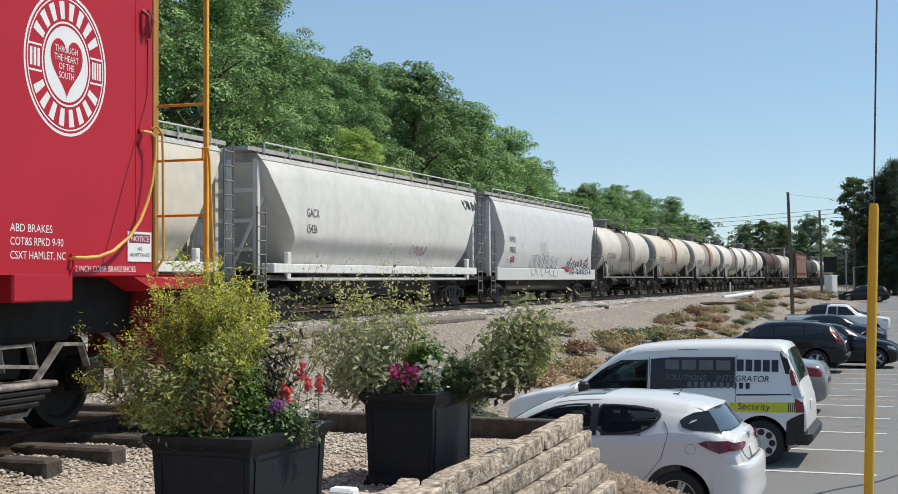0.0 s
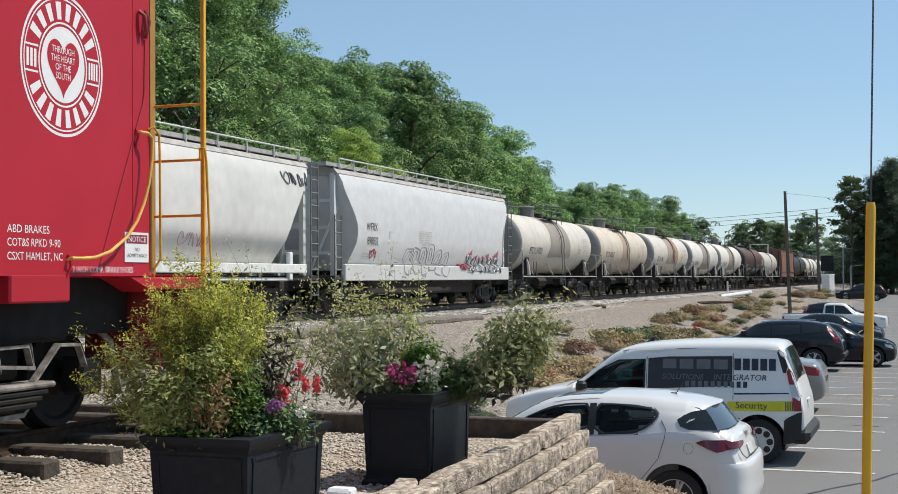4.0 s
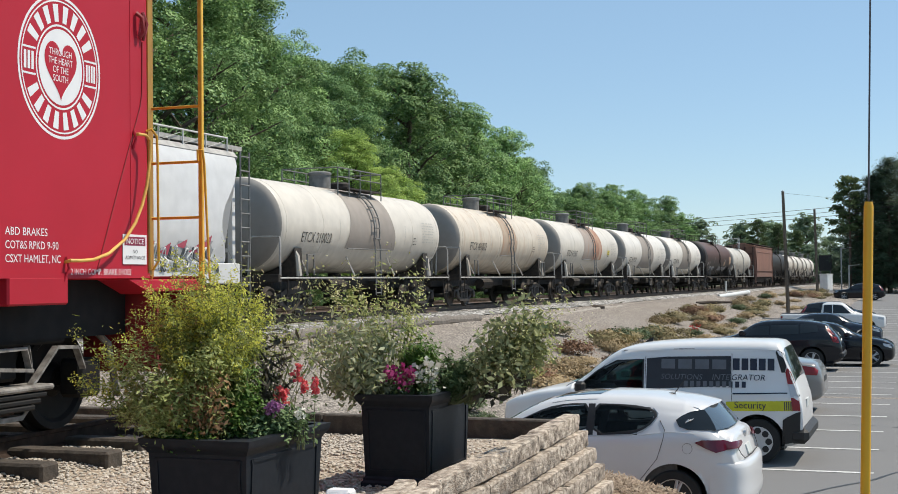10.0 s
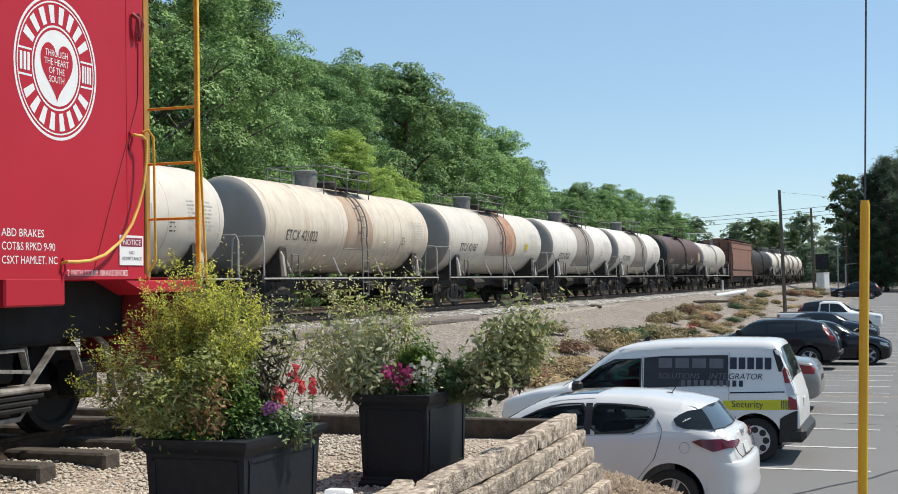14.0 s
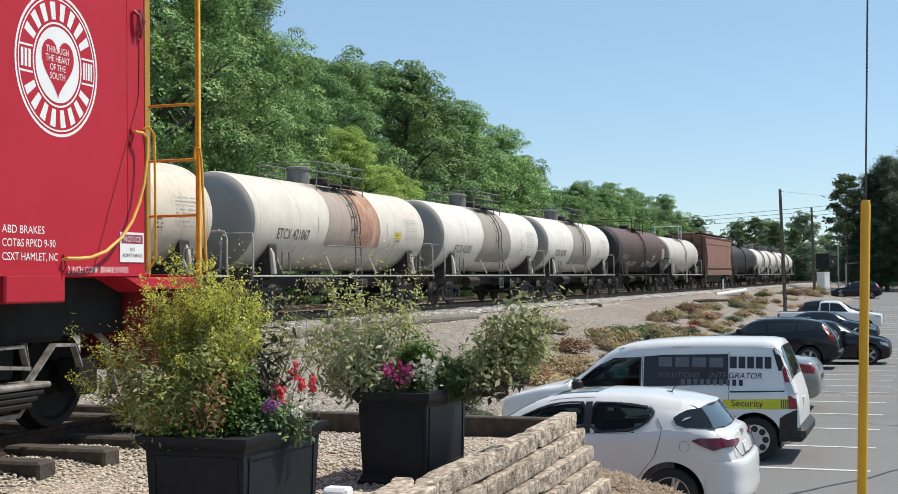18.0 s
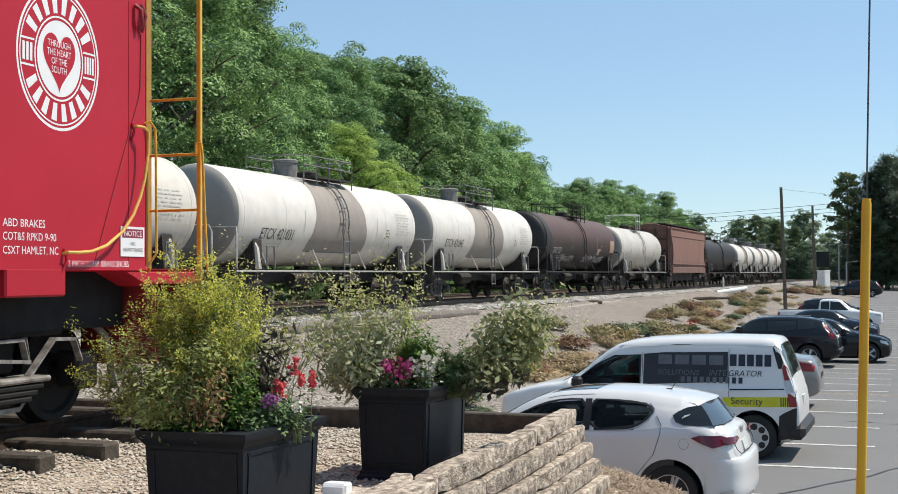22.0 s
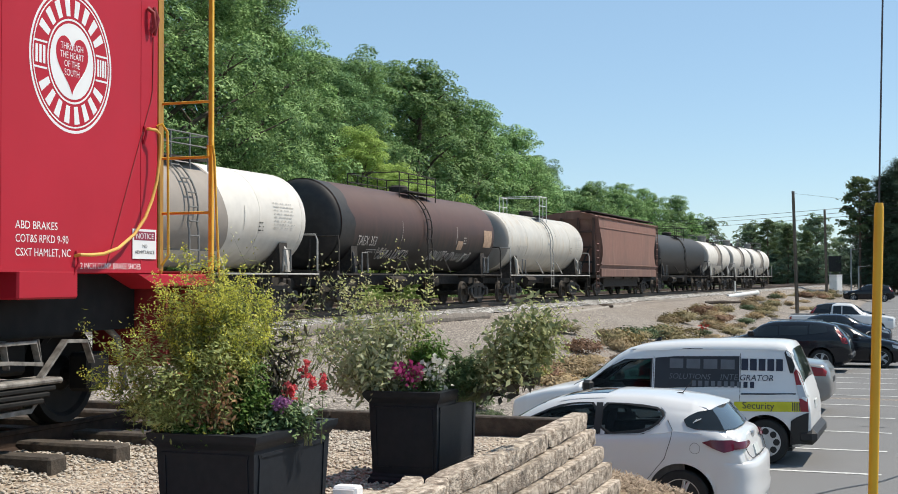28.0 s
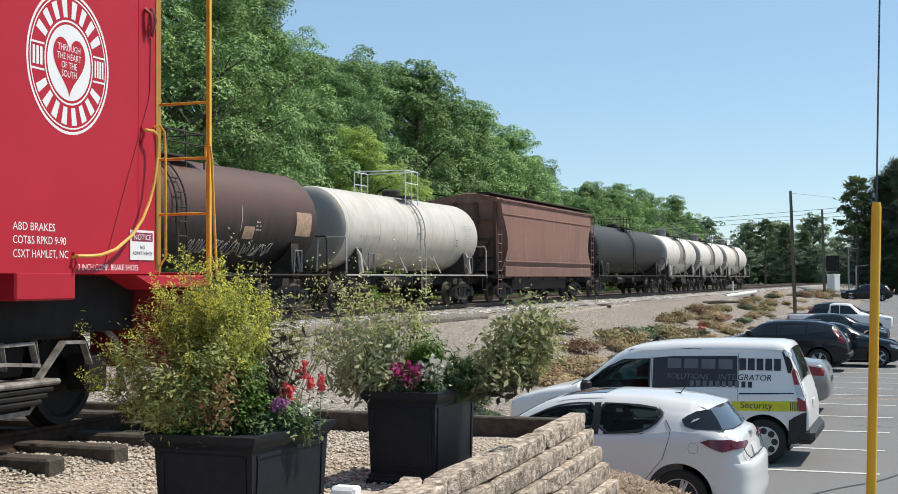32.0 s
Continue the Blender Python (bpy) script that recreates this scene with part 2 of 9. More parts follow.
RAIL_M = mat("rail_steel", (0.12, 0.085, 0.065), (0.07, 0.05, 0.04), rough=0.6, metal=0.3)

# ---- the ground: one sheet from the woods, over the track bed and the gravel bank, down to the parking lot ----
RAIL_Z, TRACK_X = -0.957, -17.75
LOT_Z = -2.79


def lot_z(y):
    return lin(y, (0, LOT_Z), (31, LOT_Z), (42, LOT_Z - 0.15), (60, LOT_Z - 0.3), (78, LOT_Z - 0.52), (95, LOT_Z - 0.25), (120, -2.3), (200, -1.9), (400, -1.5))


def ground_z(x, y):
    bed = RAIL_Z - 0.2
    z = lin(x, (-4000, -2.0), (-200, -1.6), (-28, -1.5), (-25.2, -1.5), (-24.4, bed), (-15.6, bed), (-15.0, bed - 0.2), (-14.6, -1.48), (-6.6, lot_z(y) + 0.12), (-6.2, lot_z(y)), (200, lot_z(y)), (4000, -3.5))
    far = smoothstep(170, 260, y)
    return z * (1 - far) + (-1.2 if x < 60 else z) * far


def frange(a, b, n):
    return [a + (b - a) * i / n for i in range(n + 1)]


def sheet(name, xs, ys, material, lift=0.0, rough=0.0, label="", category="", z=ground_z, kind="structure"):
    b = Build()
    for y in ys:
        for x in xs:
            h = z(x, y) + lift
            if rough:
                h += rough * (noise.noise((x * 0.9, y * 0.9, 3.1)) + 0.6 * noise.noise((x * 3.1, y * 3.1, 8.0)))
            b.v.append((x, y, h))
    n = len(xs)
    for j in range(len(ys) - 1):
        for i in range(n - 1):
            b.f.append((j * n + i, j * n + i + 1, (j + 1) * n + i + 1, (j + 1) * n + i))
    return solid(name, b, material, label, category, kind=kind, smooth=80)


def stony(name, a, b, c, scale, stain, dist=0.015):
    """Loose stones: each cell has its own colour and stands proud of its neighbours."""
    m = bpy.data.materials.new(name)
    m.use_nodes = True
    n, l = links(m)
    p = n["Principled BSDF"]
    p.inputs["Roughness"].default_value = 0.9
    co = n.new("ShaderNodeTexCoord")
    v = n.new("ShaderNodeTexVoronoi")
    v.inputs["Scale"].default_value = scale
    l.new(co.outputs["Object"], v.inputs["Vector"])
    ramp = n.new("ShaderNodeValToRGB")
    e = ramp.color_ramp.elements
    e[0].color, e[1].color = (*a, 1), (*b, 1)
    mid = ramp.color_ramp.elements.new(0.5)
    mid.color = (*c, 1)
    one = n.new("ShaderNodeSeparateColor")
    l.new(v.outputs["Color"], one.inputs[0])
    l.new(one.outputs[0], ramp.inputs[0])
    big = n.new("ShaderNodeTexNoise")
    big.inputs["Scale"].default_value, big.inputs["Detail"].default_value = 0.35, 6
    l.new(co.outputs["Object"], big.inputs["Vector"])
    rg = n.new("ShaderNodeMapRange")
    rg.inputs[1].default_value, rg.inputs[2].default_value, rg.inputs[4].default_value = 0.45, 0.75, 0.6
    l.new(big.outputs[0], rg.inputs[0])
    mx = n.new("ShaderNodeMix")
    mx.data_type = "RGBA"
    mx.inputs[7].default_value = (*stain, 1)
    l.new(rg.outputs[0], mx.inputs[0])
    l.new(ramp.outputs[0], mx.inputs[6])
    l.new(mx.outputs[2], p.inputs["Base Color"])
    bp = n.new("ShaderNodeBump")
    bp.inputs["Strength"].default_value, bp.inputs["Distance"].default_value = 0.9, dist
    bp.invert = True
    l.new(v.outputs["Distance"], bp.inputs["Height"])
    l.new(bp.outputs[0], p.inputs["Normal"])
    return m


BANK = stony("gravel_bank", (0.06, 0.05, 0.044), (0.46, 0.405, 0.35), (0.19, 0.162, 0.137), 26, (0.19, 0.155, 0.127), 0.014)
BALLAST = stony("ballast", (0.06, 0.056, 0.053), (0.62, 0.6, 0.57), (0.24, 0.23, 0.215), 8, (0.22, 0.205, 0.185), 0.08)
ASPHALT = mat("asphalt", (0.2, 0.197, 0.196), (0.13, 0.128, 0.129), rough=0.9, scale=60, bump=0.25, bscale=140, c=(0.13, 0.13, 0.13), cscale=0.5, camount=0.6)
GRASS_EARTH = mat("earth", (0.09, 0.075, 0.045), (0.05, 0.07, 0.025), rough=0.95, scale=1.5, bump=0.4, bscale=12)

xs = sorted(set([-4000, -1200, -400, -150, -80, -50] + frange(-36, -26, 5) + frange(-25.2, -14.6, 22) + frange(-14.6, -6.2, 24) + frange(-5, 40, 15) + [60, 120, 300, 1000, 4000]))
ys = sorted(set([-3000, -800, -200, -60, -20] + frange(-8, 12, 20) + frange(12, 70, 90) + frange(70, 160, 60) + frange(160, 300, 20) + [400, 700, 1500, 4500]))
ground = sheet("ground", xs, ys, BANK, 0, 0.0, "brownish gravel bank between railway and parking lot", "ground")
for v in ground.data.vertices:
    if -14.4 < v.co.x < -6.8 and 8 < v.co.y < 160:
        v.co.z += 0.07 * noise.noise((v.co.x * 0.6, v.co.y * 0.45, 1.0)) + 0.04 * noise.noise((v.co.x * 2.0, v.co.y * 2.0, 5.0))

sheet("parking_lot", frange(-6.35, 60, 22), sorted(set(frange(-30, 160, 76))), ASPHALT, 0.006, 0, "worn grey asphalt of the parking lot", "parking lot", z=lambda x, y: lot_z(y) if y < 150 else ground_z(x, y))
sheet("woodland_floor", [-400, -120, -60, -40, -30, -26.5], frange(-20, 260, 28), GRASS_EARTH, 0.03, 0.0, "shaded weedy earth under the trees", "ground")

bed = sheet("track_bed", frange(-25.0, -15.25, 26), sorted(set(frange(-30, 14, 22) + frange(14, 80, 132) + frange(80, 240, 80))), BALLAST, 0.03, 0.05, "grey crushed stone ballast of the railway", "ballast")


# rails and ties of the two tracks
def track(name, xc, y0, y1, label, step, near, top=RAIL_Z):
    t = thing(name, pose(xc, 0, 0), label, "railway track", kind="structure")
    for s in (-0.7175, 0.7175):
        b = Build()
        prof = [(-0.07, -0.17), (0.07, -0.17), (0.07, -0.155), (0.01, -0.13), (0.01, -0.04), (0.036, -0.03), (0.036, -0.004), (0.028, 0), (-0.028, 0), (-0.036, -0.004), (-0.036, -0.03), (-0.01, -0.04), (-0.01, -0.13), (-0.07, -0.155)]
        b.loft([[(s + u, y, top + w) for u, w in prof] for y in (y0, y1)])
        part("rail", b, RAIL_M, t, smooth=30)
    b = Build()
    tie = Build().box(-1.3, 1.3, -0.11, 0.11, -0.30, -0.168, 0.015).mesh("tie")
    tie.materials.append(TIE)
    y, far = y0, Build()
    random.seed(5)
    while y < y1:
        if near[0] < y < near[1]:
            part("tie", tie, TIE, t, m=pose(random.uniform(-0.04, 0.04), y, top, 0, 0, random.uniform(-1, 1)))
        else:
            far.box(-1.3, 1.3, y - 0.11, y + 0.11, top - 0.3, top - 0.17)
        y += step
    if far.v:
        tagged(part("far_ties", far, TIE, t), "row of weathered wooden ties", kind="stuff")
    return t


TIE = mat("weathered_tie", (0.11, 0.08, 0.06), (0.06, 0.047, 0.038), rough=0.95, scale=8, bump=0.5, bscale=25, rand=0.3, c=(0.2, 0.17, 0.14), cscale=3, camount=0.5)
track("main_track", TRACK_X, -20, 300, "rusty steel rails of the main track on wooden ties", 0.53, (24, 80))
track("second_track", -22.4, -20, 300, "rusty rails of the second track behind the train", 0.53, (400, 400))

# ---- the freight train ----
def sheen(name, a, dirt_shade, rust=None, low=1.3, high=2.6, dirt_shade_amount=0.7, rough=0.45, stain=0.22):
    """Painted steel of a freight car: grime and painted-in underside shade that thicken towards the sill in streaks,
    and rust spots.
    """
    m = mat(name, a, tuple(v * 0.9 for v in a), rough=rough, scale=3, c=dirt_shade, cscale=0.9, camount=stain, streak=0.4, bump=0.05, bscale=4)
    n, l = links(m)
    p = n["Principled BSDF"]
    col = p.inputs["Base Color"].links[0].from_socket
    co = n.new("ShaderNodeTexCoord")
    sp = n.new("ShaderNodeSeparateXYZ")
    l.new(co.outputs["Object"], sp.inputs[0])
    mp = n.new("ShaderNodeMapping")
    mp.inputs["Scale"].default_value = (1, 1.6, 0.2)
    l.new(co.outputs["Object"], mp.inputs[0])
    ns = n.new("ShaderNodeTexNoise")
    ns.inputs["Scale"].default_value, ns.inputs["Detail"].default_value = 2.5, 6
    l.new(mp.outputs[0], ns.inputs["Vector"])
    # Height mask: low parts darken, for grime and for shade put into the colour.
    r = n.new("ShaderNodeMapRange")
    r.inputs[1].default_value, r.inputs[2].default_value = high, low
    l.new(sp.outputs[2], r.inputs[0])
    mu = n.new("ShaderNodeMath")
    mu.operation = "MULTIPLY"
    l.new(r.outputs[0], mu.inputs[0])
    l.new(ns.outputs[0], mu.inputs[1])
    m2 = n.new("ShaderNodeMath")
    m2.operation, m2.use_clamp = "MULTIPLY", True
    m2.inputs[1].default_value = dirt_shade_amount * 1.8
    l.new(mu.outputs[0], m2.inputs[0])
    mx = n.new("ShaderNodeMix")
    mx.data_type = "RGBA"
    mx.inputs[7].default_value = (*dirt_shade, 1)
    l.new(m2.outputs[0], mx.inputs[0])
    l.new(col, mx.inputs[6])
    out = mx.outputs[2]
    if rust:
        n2 = n.new("ShaderNodeTexNoise")
        n2.inputs["Scale"].default_value, n2.inputs["Detail"].default_value = 3.5, 8
        l.new(mp.outputs[0], n2.inputs["Vector"])
        r2 = n.new("ShaderNodeMapRange")
        r2.inputs[1].default_value, r2.inputs[2].default_value, r2.inputs[4].default_value = 0.54, 0.72, 0.55
        l.new(n2.outputs[0], r2.inputs[0])
        m3 = n.new("ShaderNodeMix")
        m3.data_type = "RGBA"
        m3.inputs[7].default_value = (*rust, 1)
        l.new(r2.outputs[0], m3.inputs[0])
        l.new(out, m3.inputs[6])
        out = m3.outputs[2]
    l.new(out, p.inputs["Base Color"])
    return m


TAN = sheen("tan_hopper_paint", (0.62, 0.57, 0.47), (0.3, 0.26, 0.2))
GREYWHITE = sheen("grey_white_hopper_paint", (0.67, 0.66, 0.63), (0.33, 0.32, 0.3), dirt_shade_amount=0.7, low=1.3, high=2.2)
FRESHWHITE = sheen("white_hopper_paint", (0.64, 0.645, 0.65), (0.54, 0.53, 0.5), dirt_shade_amount=0.35)
BROWN_H = sheen("red_brown_hopper_paint", (0.235, 0.118, 0.09), (0.13, 0.075, 0.06), rust=(0.28, 0.165, 0.12), dirt_shade_amount=0.6, rough=0.7, stain=0.55)
CREAM = sheen("cream_tank_paint", (0.63, 0.585, 0.515), (0.28, 0.25, 0.215), dirt_shade_amount=0.6)
CREAM_DIRTY = sheen("stained_cream_tank_paint", (0.64, 0.565, 0.465), (0.26, 0.215, 0.17), rust=(0.4, 0.24, 0.13), dirt_shade_amount=0.85)
CREAM_WHITE = sheen("white_tank_paint", (0.69, 0.655, 0.6), (0.33, 0.295, 0.25), dirt_shade_amount=0.55)
GREY_TANK = sheen("stained_grey_white_tank_paint", (0.56, 0.535, 0.485), (0.27, 0.235, 0.19), rust=(0.47, 0.35, 0.22), dirt_shade_amount=0.65, stain=0.35)
BAND = sheen("grey_band_residue", (0.3, 0.265, 0.235), (0.17, 0.145, 0.125), dirt_shade_amount=0.4, rough=0.7)
BAND_RUST = sheen("rust_stained_band", (0.42, 0.33, 0.25), (0.2, 0.16, 0.13), rust=(0.36, 0.13, 0.05), rough=0.7)
BAND_BROWN = sheen("brown_stained_band", (0.34, 0.29, 0.255), (0.2, 0.16, 0.135), rust=(0.34, 0.15, 0.08), rough=0.7)
# Darker paint for the tank heads: their shade is in the colour, with grime.
HEAD_SHADE = sheen("shaded_grimy_head_paint", (0.31, 0.29, 0.265), (0.16, 0.145, 0.13), dirt_shade_amount=0.8, rough=0.6)
SOOTY = mat("oily_soot", (0.013, 0.012, 0.012), (0.024, 0.021, 0.02), rough=0.6, scale=5)
# Brown runs down to near black over the lower half.
BROWN_T = sheen("dark_brown_tank_paint", (0.088, 0.041, 0.03), (0.013, 0.011, 0.011), dirt_shade_amount=1.7, rough=0.55, low=1.5, high=3.0)
BLACK_T = sheen("black_tank_paint", (0.016, 0.016, 0.017), (0.035, 0.032, 0.029), dirt_shade_amount=0.4, rough=0.6)
ROOFRAIL = mat("galvanised_roof_rail", (0.6, 0.6, 0.58), (0.46, 0.46, 0.44), rough=0.6, scale=9)
ROOF = mat("dusty_roof", (0.42, 0.41, 0.39), (0.3, 0.29, 0.28), rough=0.8, scale=4)
RACK = mat("grey_walkway", (0.42, 0.41, 0.39), (0.3, 0.29, 0.27), rough=0.7)
LADDER = mat("grey_ladder_steel", (0.2, 0.2, 0.195), (0.13, 0.13, 0.125), rough=0.7)
SOOT = mat("stencil_black", (0.075, 0.073, 0.07), rough=0.8)
SOFTINK = mat("faded_stencil", (0.5, 0.49, 0.46), rough=0.8)
PALE = mat("pale_stencil", (0.5, 0.46, 0.43), rough=0.8)
TAG_A = mat("grey_graffiti", (0.13, 0.14, 0.145), rough=0.7)
TAG_B = mat("pink_graffiti", (0.45, 0.08, 0.12), rough=0.7)


def ride(t):
    """How far the train has come at t seconds."""
    return lin(t, (-5, -17.0), (0, 0), (3, 10.3), (6, 21.2), (9, 32.0), (13, 47.0), (17, 61.67), (21, 76.6), (25, 91.95), (29, 107.4), (32, 118.95), (40, 149.5))


WHEELSETS = []


def wheelset_mesh():
    b = Build()
    for s in (-1, 1):
        b.lathe([(s * 0.70, 0.10), (s * 0.70, 0.455), (s * 0.725, 0.455), (s * 0.73, 0.425), (s * 0.80, 0.415), (s * 0.81, 0.40), (s * 0.805, 0.37), (s * 0.775, 0.33), (s * 0.77, 0.16), (s * 0.82, 0.12), (s * 0.82, 0.0)], 24, "x")
    b.tube([(-1.0, 0, 0), (1.0, 0, 0)], 0.08, 8)
    return b.mesh("wheelset")


def bogie_parts():
    side = Build()
    for s in (-1, 1):                      # open cast frame: top chord, sloping tension member, column and pedestal
        side.prism([(s * q, z) for q, z in ((0, 0.78), (0.5, 0.78), (0.78, 0.67), (1.12, 0.63), (1.15, 0.52), (0.75, 0.56), (0.48, 0.64), (0, 0.66))], 0.95, 1.06)
        side.prism([(s * q, z) for q, z in ((0, 0.3), (0.4, 0.3), (0.78, 0.52), (0.84, 0.44), (0.46, 0.2), (0, 0.2))], 0.95, 1.06)
        side.prism([(s * q, z) for q, z in ((0.28, 0.3), (0.4, 0.3), (0.4, 0.66), (0.28, 0.66))], 0.95, 1.05)
        side.prism([(s * q, z) for q, z in ((0.7, 0.56), (0.78, 0.36), (0.84, 0.36), (0.82, 0.56))], 0.95, 1.05)
        side.prism([(s * q, z) for q, z in ((1.0, 0.56), (1.02, 0.36), (1.1, 0.36), (1.14, 0.56))], 0.95, 1.05)
    for k in (-0.18, 0, 0.18):
        side.tube([(1.0, k, 0.3), (1.0, k, 0.62)], 0.075, 8)
    for k in (-0.89, 0.89):
        side.lathe([(0.98, 0.14), (1.12, 0.14), (1.14, 0.1)], 12, "x", (0, k, 0.46))
    right = side.mesh("side_frame")
    left = right.copy()
    left.transform(Matrix.Rotation(math.pi, 4, "Z"))
    bol = Build().box(-0.95, 0.95, -0.2, 0.2, 0.45, 0.75, 0.03).box(-0.3, 0.3, -0.3, 0.3, 0.75, 0.85, 0.02)
    bol.box(-0.9, 0.9, -0.5, -0.4, 0.35, 0.5).box(-0.9, 0.9, 0.4, 0.5, 0.35, 0.5)
    return right, left, bol.mesh("bolster"), wheelset_mesh()


BOGIE = bogie_parts()


def bogie(car, y):
    bolster = part("truck", BOGIE[2], CAST, car, m=pose(0, y, 0))
    part("side_frame", BOGIE[0], CAST, bolster)
    part("side_frame", BOGIE[1], CAST, bolster)
    for k in (-0.89, 0.89):
        w = part("wheelset", BOGIE[3], CAST, bolster, m=pose(0, k, 0.42))
        WHEELSETS.append((w, k))


def ladder(b, x, y0, y1, z0, z1, step=0.36, r=0.022, face="x", rail=0.024):
    """Two stiles and their rungs, at x between y0 and y1 (or, on the end, at y=x between x=y0 and y1)."""
    def q(u, z):
        return (x, u, z) if face == "x" else (u, x, z)
    for u in (y0, y1):
        b.tube([q(u, z0), q(u, z1)], rail, 6)
    z = z0 + 0.12
    while z < z1:
        b.tube([q(y0, z), q(y1, z)], r, 6, False)
        z += step


def couplers(car, half, material=None):
    for s in (-1, 1):
        b = Build().box(-0.1, 0.1, s * (half - 0.9), s * (half - 0.12), 0.68, 0.9, 0.02).box(-0.17, 0.17, s * (half - 0.28), s * (half + 0.02), 0.64, 0.98, 0.04)
        b.tube([(0.35, s * (half - 0.7), 0.7), (0.38, s * (half - 0.4), 0.42), (0.3, s * (half - 0.1), 0.36)], 0.03, 6)
        part("coupler", b, GRIME, car)


def stencil(car, text, size, y, z, x, ink, name="lettering", stretch=1.0, bend=None):
    """Text on the side that faces the lot. bend: (radius, centre height) of a tank's shell."""
    m = Matrix(((0, 0, 1, 0), (1, 0, 0, y), (0, 1, 0, z), (0, 0, 0, 1)))
    for me in word_meshes(lettering(text, size, 0, "CENTER", stretch), size * 0.16):
        me.transform(m)
        for v in me.vertices:
            if bend:
                h = v.co.z - bend[1]
                v.co.x = math.sqrt(max(0.01, bend[0] ** 2 - h * h)) + 0.012
            elif callable(x):
                v.co.x = x(v.co.z) + 0.012
            else:
                v.co.x = x
        me.materials.append(ink)
        part(name, me, ink, car, smooth=0)


def patch(car, y0, y1, z0, z1, side, ink, name="stencil_block", rows=5, seed=1, ragged=True):
    """Small unreadable lines of stencilling as bars."""
    rnd, b = random.Random(seed), Build()
    h = (z1 - z0) / rows
    for i in range(rows):
        z = z1 - (i + 0.75) * h
        y = y0
        while y < y1 - 0.04:
            w = rnd.uniform(0.05, 0.16)
            e = min(y1 - (rnd.uniform(0, 0.2) if ragged else 0), y + w)
            if e > y:
                a, c = side(z) + 0.011, side(z + h * 0.36) + 0.011
                b.add([(a, y, z), (a, e, z), (c, e, z + h * 0.36), (c, y, z + h * 0.36)], [(0, 1, 2, 3)])
            y += w + rnd.choice((0.03, 0.05, 0.12))
    return tagged(part(name, b, ink, car, smooth=0), kind="stuff")


def scrawl(car, y0, y1, z0, z1, side, ink, letters=5, r=0.02, seed=3, name="graffiti"):
    """Looping spray-can strokes that spell nothing."""
    rnd = random.Random(seed)
    w = (y1 - y0) / letters
    for i in range(letters):
        c, pts = y0 + (i + 0.5) * w, []
        ph, lo, hi = rnd.uniform(0, 6), z0 + rnd.uniform(0, 0.15) * (z1 - z0), z1 - rnd.uniform(0, 0.2) * (z1 - z0)
        n = 22
        for k in range(n + 1):
            u = k / n
            yy = c + w * 0.62 * math.sin(ph + u * 6.5) * (0.6 + 0.4 * math.sin(u * 3 + i)) + (u - 0.5) * w * 0.3
            zz = (lo + hi) / 2 + (hi - lo) / 2 * math.sin(u * 9.4 + i)
            pts.append((side(zz) + 0.004, yy, zz))
        part(name, Build().tube(pts, r, 4), ink, car, smooth=0)


